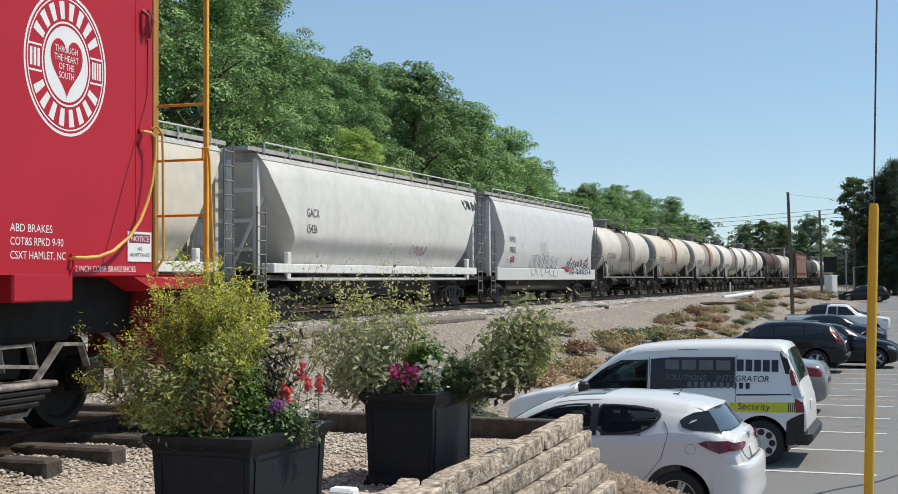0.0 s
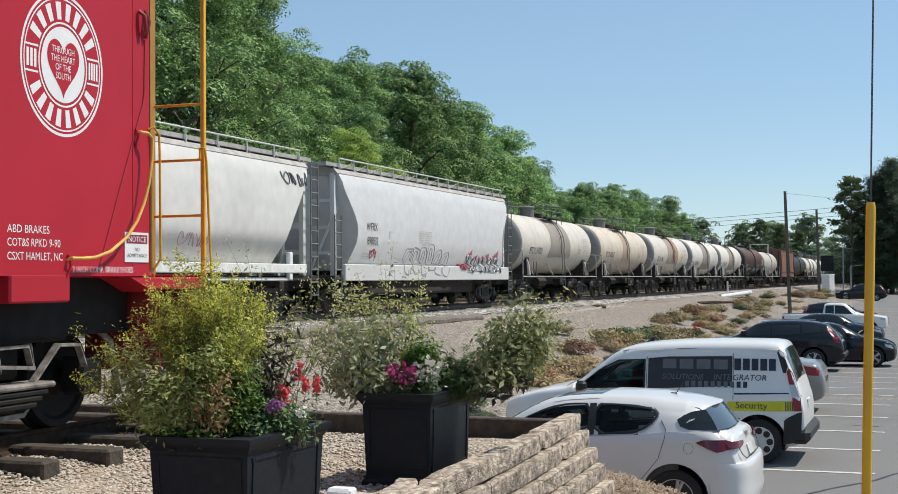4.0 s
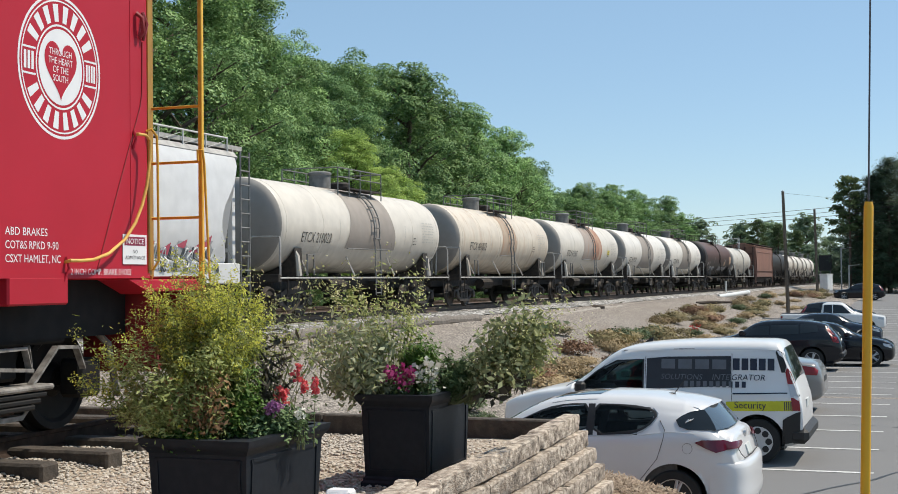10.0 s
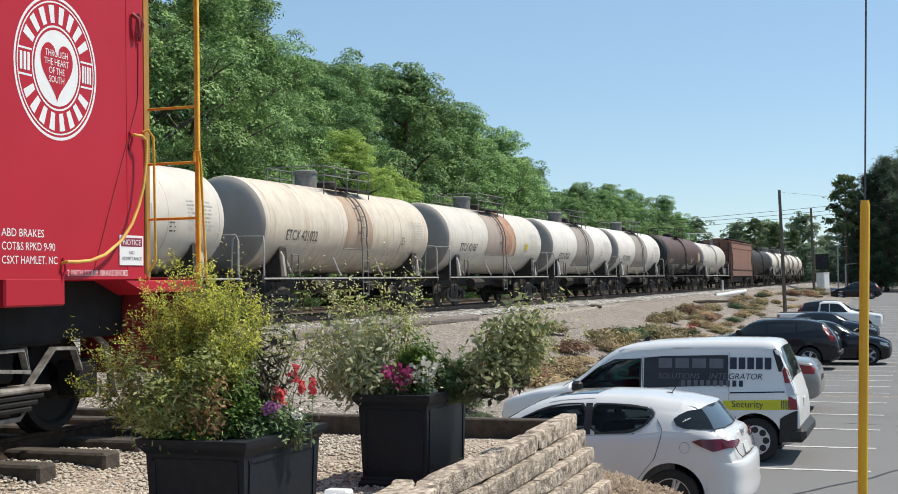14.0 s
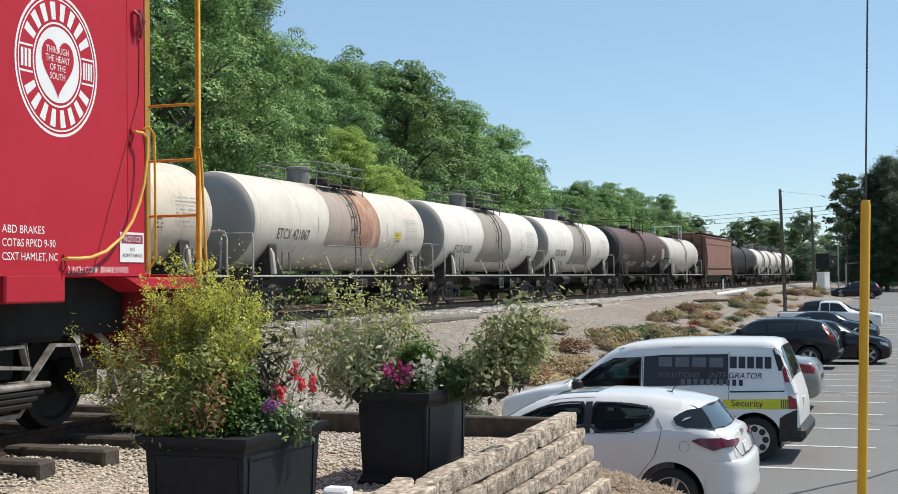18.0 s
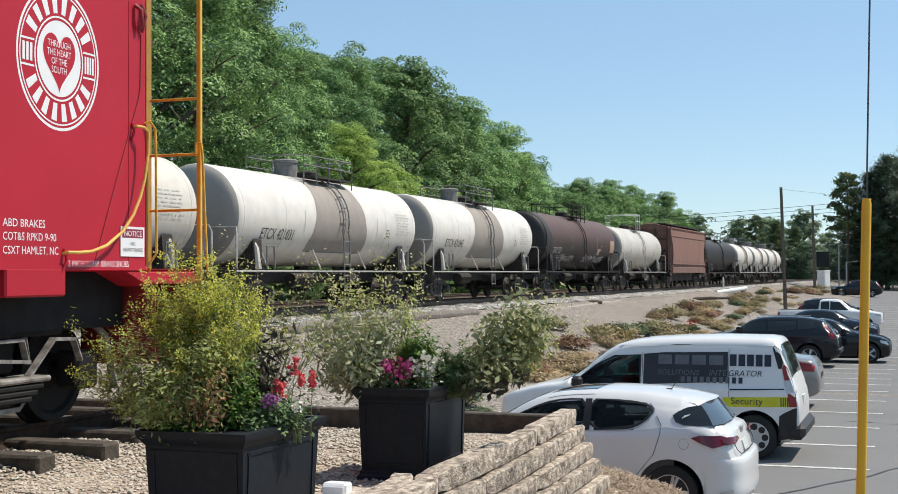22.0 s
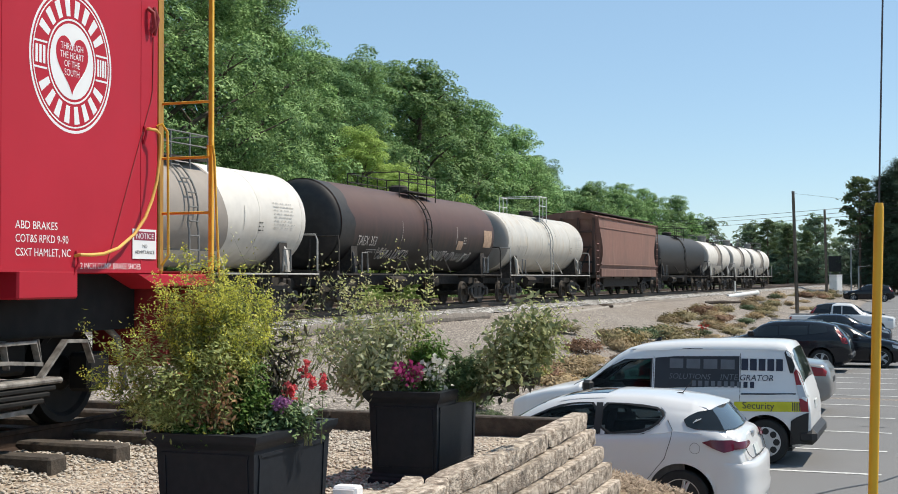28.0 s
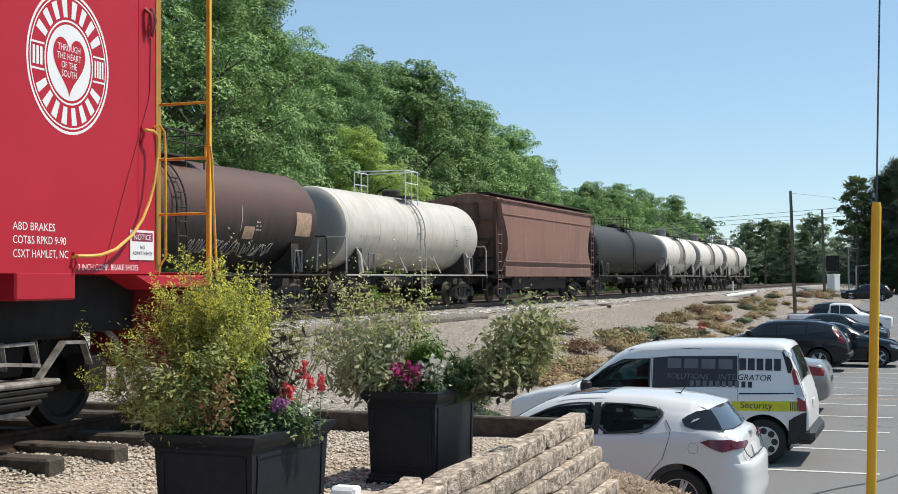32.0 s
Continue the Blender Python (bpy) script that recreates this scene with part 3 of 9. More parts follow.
def hopper(at, half, paint, style, label):
    """A covered hopper wagon. at: middle along the track at 0 s; half: half its length over the couplers."""
    car = thing("hopper_wagon", pose(TRACK_X, at, RAIL_Z), label, "freight wagon", "wagons of the freight train")
    L = half - 1.05                       # half the roof
    TZ, BZ, SZ = 4.07 if style == "ribbed" else 4.15, 1.62, 1.28
    if style == "ribbed":
        prof = [(1.5, TZ), (1.53, TZ - 0.45), (1.53, TZ - 0.5), (1.56, BZ + 0.1), (1.55, BZ), (1.45, SZ)]
    else:
        prof = [(1.40, TZ), (1.50, TZ - 0.25), (1.575, 3.3), (1.60, 2.7), (1.60, 2.35), (1.59, 2.22), (1.565, 2.1), (1.52, 1.99), (1.46, 1.88), (1.39, 1.75), (1.31, 1.62), (1.24, 1.52), (1.2, 1.45), (1.18, SZ)] if style == "round" else [(1.40, TZ), (1.50, TZ - 0.25), (1.575, 3.3), (1.60, 2.7), (1.58, 2.1), (1.50, 1.75), (1.46, 1.62), (1.42, 1.5), (1.3, SZ)]

    def side(z):
        return lin(-z, *[(-h, w) for w, h in prof])

    def inset(z):                          # the ends slope inwards below the roof
        if style == "ribbed":
            return lin(z, (SZ, 0.2), (1.66, 0.25), (1.85, 0.5), (2.2, 0.72), (2.7, 0.7), (3.2, 0.42), (3.57, 0.12), (TZ, 0.0))
        if style == "round":
            return lin(z, (SZ, 1.75), (1.62, 1.7), (2.2, 1.5), (2.7, 1.15), (3.2, 0.72), (3.7, 0.3), (TZ, 0.0))
        return lin(z, (SZ, 0.6), (1.6, 0.65), (2.0, 0.9), (2.4, 1.05), (2.8, 0.95), (3.2, 0.6), (3.6, 0.25), (TZ, 0.05))

    b = Build()
    fine = []
    for (w0, z0), (w1, z1) in zip(prof, prof[1:]):
        k = max(1, int(abs(z1 - z0) / 0.18))
        fine += [(w0 + (w1 - w0) * i / k, z0 + (z1 - z0) * i / k) for i in range(k)]
    fine.append(prof[-1])
    loop = fine + [(-w, z) for w, z in reversed(fine)]
    rings = [[(w, -L + inset(z), z) for w, z in loop]]
    rings += [[(w, y, z) for w, z in loop] for y in frange(-L + 2.6, L - 2.6, 6)]
    rings += [[(w, L - inset(z), z) for w, z in loop]]
    b.loft(rings)
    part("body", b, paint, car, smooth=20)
    if style == "ribbed":                  # ledges along the top and the bottom of the side sheets
        for u in (-1, 1):
            part("side_ledge", Build().box(u * 1.5, u * 1.565, -L + 0.15, L - 0.15, TZ - 0.52, TZ - 0.47, 0.01), paint, car)
            part("side_ledge", Build().box(u * 1.5, u * 1.62, -L + 0.3, L - 0.3, BZ + 0.02, BZ + 0.08, 0.01), paint, car)
    # roof, hatches and running boards
    b = Build()
    roof = [(1.42 if style != "ribbed" else 1.56, TZ), (1.3, TZ + 0.14), (0.7, TZ + 0.26), (0, TZ + 0.3), (-0.7, TZ + 0.26), (-1.3, TZ + 0.14), (-1.42 if style != "ribbed" else -1.56, TZ), (-1.38, TZ - 0.06), (1.38, TZ - 0.06)]
    b.loft([[(w, y, z) for w, z in roof] for y in (-L - 0.05, L + 0.05)])
    part("roof", b, ROOF if style != "ribbed" else BROWN_H, car)
    for i in range(8):
        y = -L + 1.2 + (2 * L - 2.4) * i / 7
        part("hatch", Build().box(-0.45, 0.45, y - 0.5, y + 0.5, TZ + 0.26, TZ + 0.42, 0.05), ROOF if style != "ribbed" else BROWN_H, car)
    for s in (-1, 1):
        b = Build().box(s * 0.95 - 0.3, s * (1.25 if style == "ribbed" else 1.28), -L - 0.5, L + 0.5, TZ + (0.30 if style == "ribbed" else 0.2), TZ + (0.35 if style == "ribbed" else 0.31))
        n = 11
        for i in range(n + 1):
            y = -L + 2 * L * i / n
            b.tube([(s * 1.3, y, TZ + 0.1), (s * 1.28, y, TZ + 0.22)], 0.018, 4)
        part("running_board", b, RACK if style != "ribbed" else GRIME, car)
        b = Build()
        if style == "ribbed":
            b.box(s * 1.5 - 0.06, s * 1.5 + 0.06, -L, L, TZ + 0.04, TZ + 0.1)
        else:
            b.tube([(s * 1.32, -L + 0.3, TZ + 0.46), (s * 1.32, L - 0.3, TZ + 0.46)], 0.026, 6)
            posts = 15 if style == "deep" else 11
            for i in range(posts + 1):
                y = -L + 0.3 + (2 * L - 0.6) * i / posts
                b.tube([(s * 1.32, y, TZ + 0.1), (s * 1.32, y, TZ + 0.46)], 0.022, 5)
            if style == "deep":
                for i in range(15):
                    y = -L + 0.3 + (2 * L - 0.6) * i / 15
                    b.tube([(s * 1.32, y, TZ + 0.12), (s * 1.32, y + 0.9, TZ + 0.38)], 0.008, 4)
        part("roof_rail", b, ROOFRAIL if style != "ribbed" else BROWN_H, car)
    # sills, end platforms and posts
    sill_h = {"deep": 0.5, "round": 0.25, "ribbed": 0.42}[style]
    sy = L - (0.15 if style == "deep" else 0.35)
    for s in (-1, 1):
        top = 1.43 if style == "round" else SZ + 0.18
        b = Build().box(s * (1.2 if style == "round" else 1.46), s * 1.58, -sy, sy, top - sill_h, top, 0.02)
        if style == "round":
            b.tube([(s * 1.45, -sy + 0.6, 1.02), (s * 1.45, sy - 0.6, 1.02)], 0.05, 6)
        part("side_sill", b, WHITE if style == "round" else paint, car)
    part("centre_sill", Build().box(-0.3, 0.3, -half + 0.5, half - 0.5, 0.75, 1.12), GRIME, car)
    for s in (-1, 1):
        e = s * (L + 0.5)
        part("end_platform", Build().box(-1.5, 1.5, min(e, e - s * 1.8), max(e, e - s * 1.8), 0.98, 1.12, 0.01), GRIME, car)
        b = Build()
        for u in (-1.25, -0.45, 0.45, 1.25):
            b.box(u - 0.07, u + 0.07, e - s * 0.5 - 0.07, e - s * 0.5 + 0.07, 1.1, TZ)
        for z in (1.75, 2.5, 3.3):
            b.box(-1.3, 1.3, e - s * 0.5 - 0.04, e - s * 0.5 + 0.04, z, z + 0.1)
        for u in (-0.45, 0.45):
            b.tube([(u, e - s * 0.5, 1.2), (u * 2.6, e - s * 1.0, 3.2)], 0.05, 5)
        # On the ribbed wagon a darker brown puts the end's shade into the colour.
        part("end_frame", b, BROWN_T if style == "ribbed" else paint, car)
        for u in (-1.52, 1.52):
            b = Build()
            y0, y1 = sorted((e - s * 0.05, e - s * 0.5))
            ladder(b, u, y0, y1, 0.45, TZ + 0.15 if s * u > 0 else 2.9)
            part("ladder", b, LADDER if style != "ribbed" else paint, car)
        b = Build()
        ladder(b, e, -1.45, -1.0, 0.5, TZ, face="y")
        part("end_ladder", b, LADDER, car)
        if style == "round":
            for u in (-1, 1):
                part("corner_post", Build().box(u * 1.44, u * 1.56, e - s * 1.75 - 0.1, e - s * 1.75 + 0.1, 1.0, 1.75, 0.02), WHITE, car)
    part("underframe", Build().box(-1.0, 1.0, -L + 3.0, L - 3.0, 0.5, SZ, 0.03), GRIME, car)
    # discharge gates under the floor
    n = 4 if style != "ribbed" else 4
    for i in range(n):
        y = (i - (n - 1) / 2) * (2 * L - 5.4) / n
        b = Build()
        rings = []
        for z, w, d in ((SZ + 0.1, 1.35, (L - 2.7) / n), (0.75, 0.9, 0.55), (0.42, 0.75, 0.35)):
            rings.append([(-w, y - d, z), (w, y - d, z), (w, y + d, z), (-w, y + d, z)])
        b.loft(rings).box(-0.8, 0.8, y - 0.4, y + 0.4, 0.34, 0.44)
        part("discharge_gate", b, GRIME, car)
    couplers(car, half)
    for s in (-1, 1):
        bogie(car, s * (half - 2.6))
    return car, side, L


def tank(at, half, R, paint, label, band=None, band_w=2.4, dome="tall", board=None, cz=None, tail=None, low=0.46):
    """A tank wagon: shell with dished heads, saddle, walkway, ladder and fittings."""
    car = thing("tank_wagon", pose(TRACK_X, at, RAIL_Z), label, "freight wagon", "wagons of the freight train")
    C = cz or 1.2 + R + 0.05
    L = half - 0.72
    prof = [(-L + d, R * k) for d, k in ((0.0, 0.01), (0.015, 0.3), (0.05, 0.55), (0.1, 0.74), (0.17, 0.88), (0.23, 0.945), (0.3, 0.98), (0.36, 0.995), (0.42, 1.0))]
    prof += [(y, R) for y in frange(-L + 1.2, L - 1.2, 8)]
    prof += [(-h, r) for h, r in reversed(prof[:9])]
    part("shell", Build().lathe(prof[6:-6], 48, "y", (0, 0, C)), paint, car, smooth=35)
    # Pale tanks get heads with shade painted in; dark tanks keep their paint.
    head = paint if paint in (BROWN_T, BLACK_T) else HEAD_SHADE
    part("tank_head", Build().lathe(prof[:7], 48, "y", (0, 0, C)), tail or head, car, "dark dished end of the tank", smooth=35)
    part("tank_head", Build().lathe(prof[-7:], 48, "y", (0, 0, C)), head, car, "dark dished end of the tank", smooth=35)
    rings = Build()
    for y in frange(-L + 0.55, L - 0.55, 5):
        rings.lathe([(y - 0.015, R - 0.02), (y - 0.015, R + 0.004), (y + 0.015, R + 0.004), (y + 0.015, R - 0.02)], 48, "y", (0, 0, C))
    if dome != "low":
        tagged(part("weld_bead", rings, paint, car), kind="stuff")

    def side(z):
        h = z - C
        return math.sqrt(max(0.05, R * R - h * h))
    if band:
        b = Build()
        rnd = random.Random(int(at))
        rg = []
        for k in range(49):
            a = -low + (math.pi + 2 * low) * k / 48
            w = band_w / 2 * (1 - 0.12 * math.sin(a * 2.0))
            rg.append([(math.cos(a) * (R + 0.006), 0.1 + y + 0.05 * noise.noise((a * 3, y, at)), C + math.sin(a) * (R + 0.006)) for y in frange(-w, w, 6)])
        b.loft(rg, closed=False)
        z0 = C - R * math.sin(low)
        for s in (-1, 1):
            part("drip_ledge", Build().tube([(s * (side(z0) + 0.012), -band_w * 0.46, z0), (s * (side(z0) + 0.012), band_w * 0.5, z0)], 0.02, 6), LADDER, car)
        part("stained_band", b, band, car, "dark band of spilled residue round the middle")
    # walkways and sill
    bd = board or RACK
    for s in (-1, 1):
        b = Build().box(s * 1.05, s * 1.5, -half + 0.55, half - 0.55, 1.07, 1.115, 0.01)
        part("walkway", b, bd, car)
        b = Build()
        for y in frange(-L + 1.6, L - 1.6, 3):
            part("brace", Build().tube([(s * 1.42, y, 1.17), (s * 1.02, y + 0.25, C - R * 0.62)], 0.026, 5), bd, car)
        for e in (-1, 1):
            b = Build()
            y = e * (half - 0.6)
            b.tube([(s * 1.46, y, 1.15), (s * 1.46, y, 2.05), (s * 1.42, y - e * 0.05, 2.2), (s * 0.6, y - e * 0.05, 2.22), (s * 0.5, y - e * 0.05, 2.15), (s * 0.48, y, 1.15)], 0.028, 6)
            part("end_rail", b, bd, car)
            b = Build().tube([(s * 1.46, y, 1.15), (s * 1.46, y, 0.55), (s * 1.46, y - e * 0.45, 0.55), (s * 1.46, y - e * 0.45, 1.15)], 0.022, 6)
            part("stirrup", b, GRIME, car)
            b = Build().tube([(s * 1.46, y - e * 1.6, 1.17), (s * 1.46, y - e * 1.6, 1.75), (s * 1.46, y - e * 2.0, 1.75), (s * 1.46, y - e * 2.05, 1.17)], 0.026, 6)
            part("grab_rail", b, LADDER, car)
    part("centre_sill", Build().box(-0.32, 0.32, -half + 0.45, half - 0.45, 0.75, 1.15, 0.02), GRIME, car)
    for e in (-1, 1):
        y = e * (half - 2.15)
        b = Build()
        arc = [(math.cos(a) * (R + 0.03), C + math.sin(a) * (R + 0.03)) for a in frange(math.radians(-152), math.radians(-28), 14)]
        b.prism(arc + [(1.25, 1.0), (-1.25, 1.0)], y - 0.22, y + 0.22, "y")
        part("saddle", b, GRIME, car)
        part("end_sill", Build().box(-1.48, 1.48, e * (half - 0.55) - 0.09, e * (half - 0.55) + 0.09, 0.98, 1.19, 0.01), GRIME, car)
        b = Build().tube([(1.28, y + e * 0.1, 1.15), (1.22, y + e * 0.1, 1.7), (1.0, y + e * 0.1, C - R * 0.35)], [0.1, 0.08, 0.03], 8)
        part("gusset", b, paint, car)
    # dome, crossover platform and ladder
    top = C + R
    if dome == "tall":
        part("dome", Build().lathe([(top - 0.15, 0.34), (top + 0.38, 0.34), (top + 0.39, 0.37), (top + 0.46, 0.37), (top + 0.5, 0.3), (top + 0.52, 0.0)], 20, "z", (0, -1.0, 0)), LADDER, car)
    part("manway", Build().lathe([(top - 0.1, 0.33), (top + 0.2, 0.33), (top + 0.26, 0.26), (top + 0.28, 0.0)], 18, "z", (0, 0.45, 0)), GRIME, car)
    f0, f1 = (-0.55, 0.55) if dome == "white" else (-1.7, 1.6)
    for s in (-1, 1):
        b = Build().box(s * 0.5, s * 0.95, max(-1.0, f0), f1, top - 0.06, top - 0.01)
        part("platform", b, GRIME, car)
        rl = {"tall": LADDER, "low": GRIME, "white": WHITE}[dome]
        rise = 0.85 if dome == "white" else 0.56
        for z in (top + rise * 0.5, top + rise):
            part("platform_rail", Build().tube([(s * 0.95, f0, z), (s * 0.95, f1, z)], 0.02, 5), rl, car)
        for y in frange(f0, f1, 4 if f1 > 1 else 2):
            part("platform_post", Build().tube([(s * 0.95, y, top - 0.3), (s * 0.95, y, top + rise)], 0.02, 5), rl, car)
        for y in (f0, f1):
            part("end_bar", Build().tube([(s * 0.95, y, top + rise), (0, y, top + rise)], 0.018, 5), rl, car)
        b = Build()
        arc = [(s * math.cos(a) * (R + 0.09), C + math.sin(a) * (R + 0.09)) for a in frange(math.radians(-12), math.radians(68), 10)]
        ly = {"tall": 0.0, "low": -0.38, "white": -0.2}[dome]
        for y in (ly, ly + 0.4):
            b.tube([(s * (R + 0.12), y, 0.55), (s * (R + 0.1), y, C - 0.5)] + [(u, y, z) for u, z in arc], 0.024, 6)
        for k in range(11):
            z = 0.62 + k * 0.34
            h = min(z, C + R * 0.9) - C
            u = R + 0.11 if z < C else math.sqrt(max(0.1, (R + 0.09) ** 2 - h * h))
            if z < C + R * 0.9:
                b.tube([(s * u, ly, z), (s * u, ly + 0.4, z)], 0.02, 5)
        part("ladder", b, bd if dome == "white" else GRIME if dome == "low" else LADDER, car)
    part("outlet_valve", Build().lathe([(0.55, 0.16), (1.25, 0.22)], 12, "z").box(-0.3, 0.3, -0.2, 0.2, 0.5, 0.6), GRIME, car)
    part("brake_cylinder", Build().tube([(0.75, -2.2, 0.85), (0.75, -1.0, 0.85)], 0.2, 10), GRIME, car)
    part("brake_reservoir", Build().box(0.5, 0.9, 1.5, 2.1, 0.7, 1.0, 0.03), GRIME, car)
    couplers(car, half)
    for e in (-1, 1):
        bogie(car, e * (half - 2.15))
    return car, side, C


GAPS = (10.2, 28.6, 47.4, 66.0, 80.4, 94.5, 108.5, 122.6, 136.75, 152.7, 166.8, 183.2, 201.8, 214.6, 227.6, 241.6)
spans = [((a + b) / 2, (b - a) / 2) for a, b in zip(GAPS, GAPS[1:])]
spans = [(c + (0.22 if k > 2 and k != 10 else 0), h) for k, (c, h) in enumerate(spans)]
spans[2] = (56.35, 9.05)
spans[3:10] = [(72.98, 7.02), (87.15, 7.0), (101.35, 7.07), (115.5, 7.07), (129.45, 7.17), (144.8, 8.0), (159.8, 6.92)]
TRAIN = []


def join(made):
    TRAIN.append((made[0], made[0].matrix_basis.translation.y))
    return made


join(hopper(*spans[0], TAN, "round", "dusty tan covered hopper wagon with rounded sides"))
hopB = join(hopper(*spans[1], GREYWHITE, "round", "grey-white covered hopper wagon with rounded sides and grimy skirt"))
hopC = join(hopper(*spans[2], FRESHWHITE, "deep", "clean white covered hopper wagon with graffiti along its sill"))
t1 = join(tank(*spans[3], 1.33, CREAM, "cream tank wagon with dark residue band", BAND, 3.5))
t2 = join(tank(*spans[4], 1.33, CREAM_DIRTY, "dirty cream tank wagon with rusty ladder streaks", BAND_RUST, 1.9))
t3 = join(tank(*spans[5], 1.33, CREAM, "cream tank wagon with orange rust beside its band", BAND_BROWN, 3.5))
t4 = join(tank(*spans[6], 1.33, CREAM_WHITE, "white tank wagon with grey residue band", BAND, 3.55, low=0.76))
t5 = join(tank(*spans[7], 1.33, CREAM_WHITE, "white tank wagon with broad grey residue band", BAND, 3.55, low=0.76))
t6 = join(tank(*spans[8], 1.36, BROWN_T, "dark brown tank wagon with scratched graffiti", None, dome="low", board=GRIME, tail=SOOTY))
t7 = join(tank(*spans[9], 1.28, GREY_TANK, "short white tank wagon with white platform rails", None, dome="white", board=RACK))
join(hopper(*spans[10], BROWN_H, "ribbed", "red-brown covered hopper wagon with straight sides"))
join(tank(*spans[11], 1.33, BLACK_T, "plain sooty black tank wagon", None, dome="low", board=GRIME))
for k in (12, 13, 14):
    join(tank(*spans[k], 1.3, CREAM_WHITE, "white tank wagon with grey residue band", BAND, 2.2))

# ---- the garden pad with the old caboose ----
PAD = -1.46
RED = mat("caboose_red", (0.46, 0.018, 0.037), (0.42, 0.015, 0.031), rough=0.5, spec=0.25, scale=1.2, c=(0.38, 0.022, 0.034), cscale=0.7, camount=0.4, bump=0.03, bscale=3)
DARKRED = mat("underframe_red", (0.3, 0.02, 0.025), (0.2, 0.015, 0.02), rough=0.6)
SIGNWHITE = mat("sign_white", (0.8, 0.8, 0.8), (0.76, 0.76, 0.77), rough=0.4)
SIGNRED = mat("sign_maroon", (0.28, 0.01, 0.05), rough=0.4)
INK = mat("sign_ink", (0.05, 0.05, 0.06), rough=0.5)
PEBBLE = stony("pea_gravel", (0.17, 0.135, 0.105), (0.52, 0.455, 0.37), (0.35, 0.285, 0.22), 30, (0.33, 0.235, 0.155), 0.02)
STONE = mat("river_pebble", (0.5, 0.445, 0.375), (0.27, 0.23, 0.19), rough=0.85, scale=22, c=(0.7, 0.64, 0.55), cscale=30, camount=0.8)
TIMBER = mat("landscape_timber", (0.57, 0.49, 0.405), (0.22, 0.17, 0.13), rough=0.95, scale=17, bump=1.0, bscale=34, c=(0.06, 0.044, 0.033), cscale=9, camount=0.9, rand=0.16)
grain(TIMBER, (1.3, 0.75, 1.2))
TIMBER_DARK = mat("old_brown_timber", (0.078, 0.062, 0.048), (0.042, 0.034, 0.027), rough=0.9, scale=9, bump=0.6, bscale=30, rand=0.2)
MULCH = stony("pine_mulch", (0.13, 0.085, 0.055), (0.4, 0.3, 0.21), (0.26, 0.18, 0.12), 34, (0.25, 0.175, 0.12), 0.02)

sheet("garden_pad", frange(-14, -2.97, 40), frange(-6, 11.35, 60), PEBBLE, 0, 0.0, "pale pea gravel with patches of bare earth", "gravel bed",
            z=lambda x, y: PAD + 0.02 * noise.noise((x * 1.5, y * 1.5, 2)) + 0.09 * smoothstep(-5.6, -6.5, x))
solid("pad_fill", Build().box(-14, -3.0, -6, 11.25, -3.2, PAD - 0.06), GRASS_EARTH, "earth body of the garden terrace", "earth", kind="structure")

# stones lying loose on the pad
rnd = random.Random(4)
b = Build()
g = (1 + math.sqrt(5)) / 2
base = [Vector(q).normalized() for q in ((-1, g, 0), (1, g, 0), (-1, -g, 0), (1, -g, 0), (0, -1, g), (0, 1, g), (0, -1, -g), (0, 1, -g), (g, 0, -1), (g, 0, 1), (-g, 0, -1), (-g, 0, 1))]
tri = [(0, 11, 5), (0, 5, 1), (0, 1, 7), (0, 7, 10), (0, 10, 11), (1, 5, 9), (5, 11, 4), (11, 10, 2), (10, 7, 6), (7, 1, 8), (3, 9, 4), (3, 4, 2), (3, 2, 6), (3, 6, 8), (3, 8, 9), (4, 9, 5), (2, 4, 11), (6, 2, 10), (8, 6, 7), (9, 8, 1)]
for i in range(15000):
    y = rnd.uniform(5.8, 11.2)
    x = -6.9 + (rnd.random() ** 1.0) * 3.85
    if rnd.random() < smoothstep(-5.2, -3.6, x) * 0.55:
        continue
    r, a, lg = rnd.uniform(0.008, 0.023), rnd.uniform(0, 6.28), rnd.uniform(0.65, 1.0)
    ca, sa, h = math.cos(a), math.sin(a), rnd.uniform(0.5, 0.9)
    b.add([(x + r * (u * ca - w * lg * sa), y + r * (u * sa + w * lg * ca), PAD + 0.004 + 0.09 * smoothstep(-5.6, -6.5, x) + r * (0.3 + z * h * 0.8) * (1 + 0.15 * math.sin(i + u * 4))) for u, w, z in base], tri)
solid("loose_pebbles", b, STONE, "scattered pale river pebbles", "pebbles", kind="stuff", smooth=50)

# Near-black iron: the shade beneath the caboose is put into this colour.
UNDER = mat("shade_black_underframe", (0.006, 0.006, 0.0065), (0.013, 0.0125, 0.012), rough=0.7, spec=0.25)
# caboose
CX, CY0, CY1 = -6.2, 0.9, 9.36
SILL, EAVE = 0.075, 2.95
RAILC = -1.2
cab = thing("caboose", pose(CX, CY1, RAILC, 0, 0, 1.1), "bright red caboose with yellow ladder and white lettering", "caboose")


def C(x, y, z):
    """Place in the caboose's own space."""
    return (x - CX, y - CY1, z - RAILC)


def cbox(b, x0, x1, y0, y1, z0, z1, bev=0.0):
    return b.box(x0 - CX, x1 - CX, y0 - CY1, y1 - CY1, z0 - RAILC, z1 - RAILC, bev)


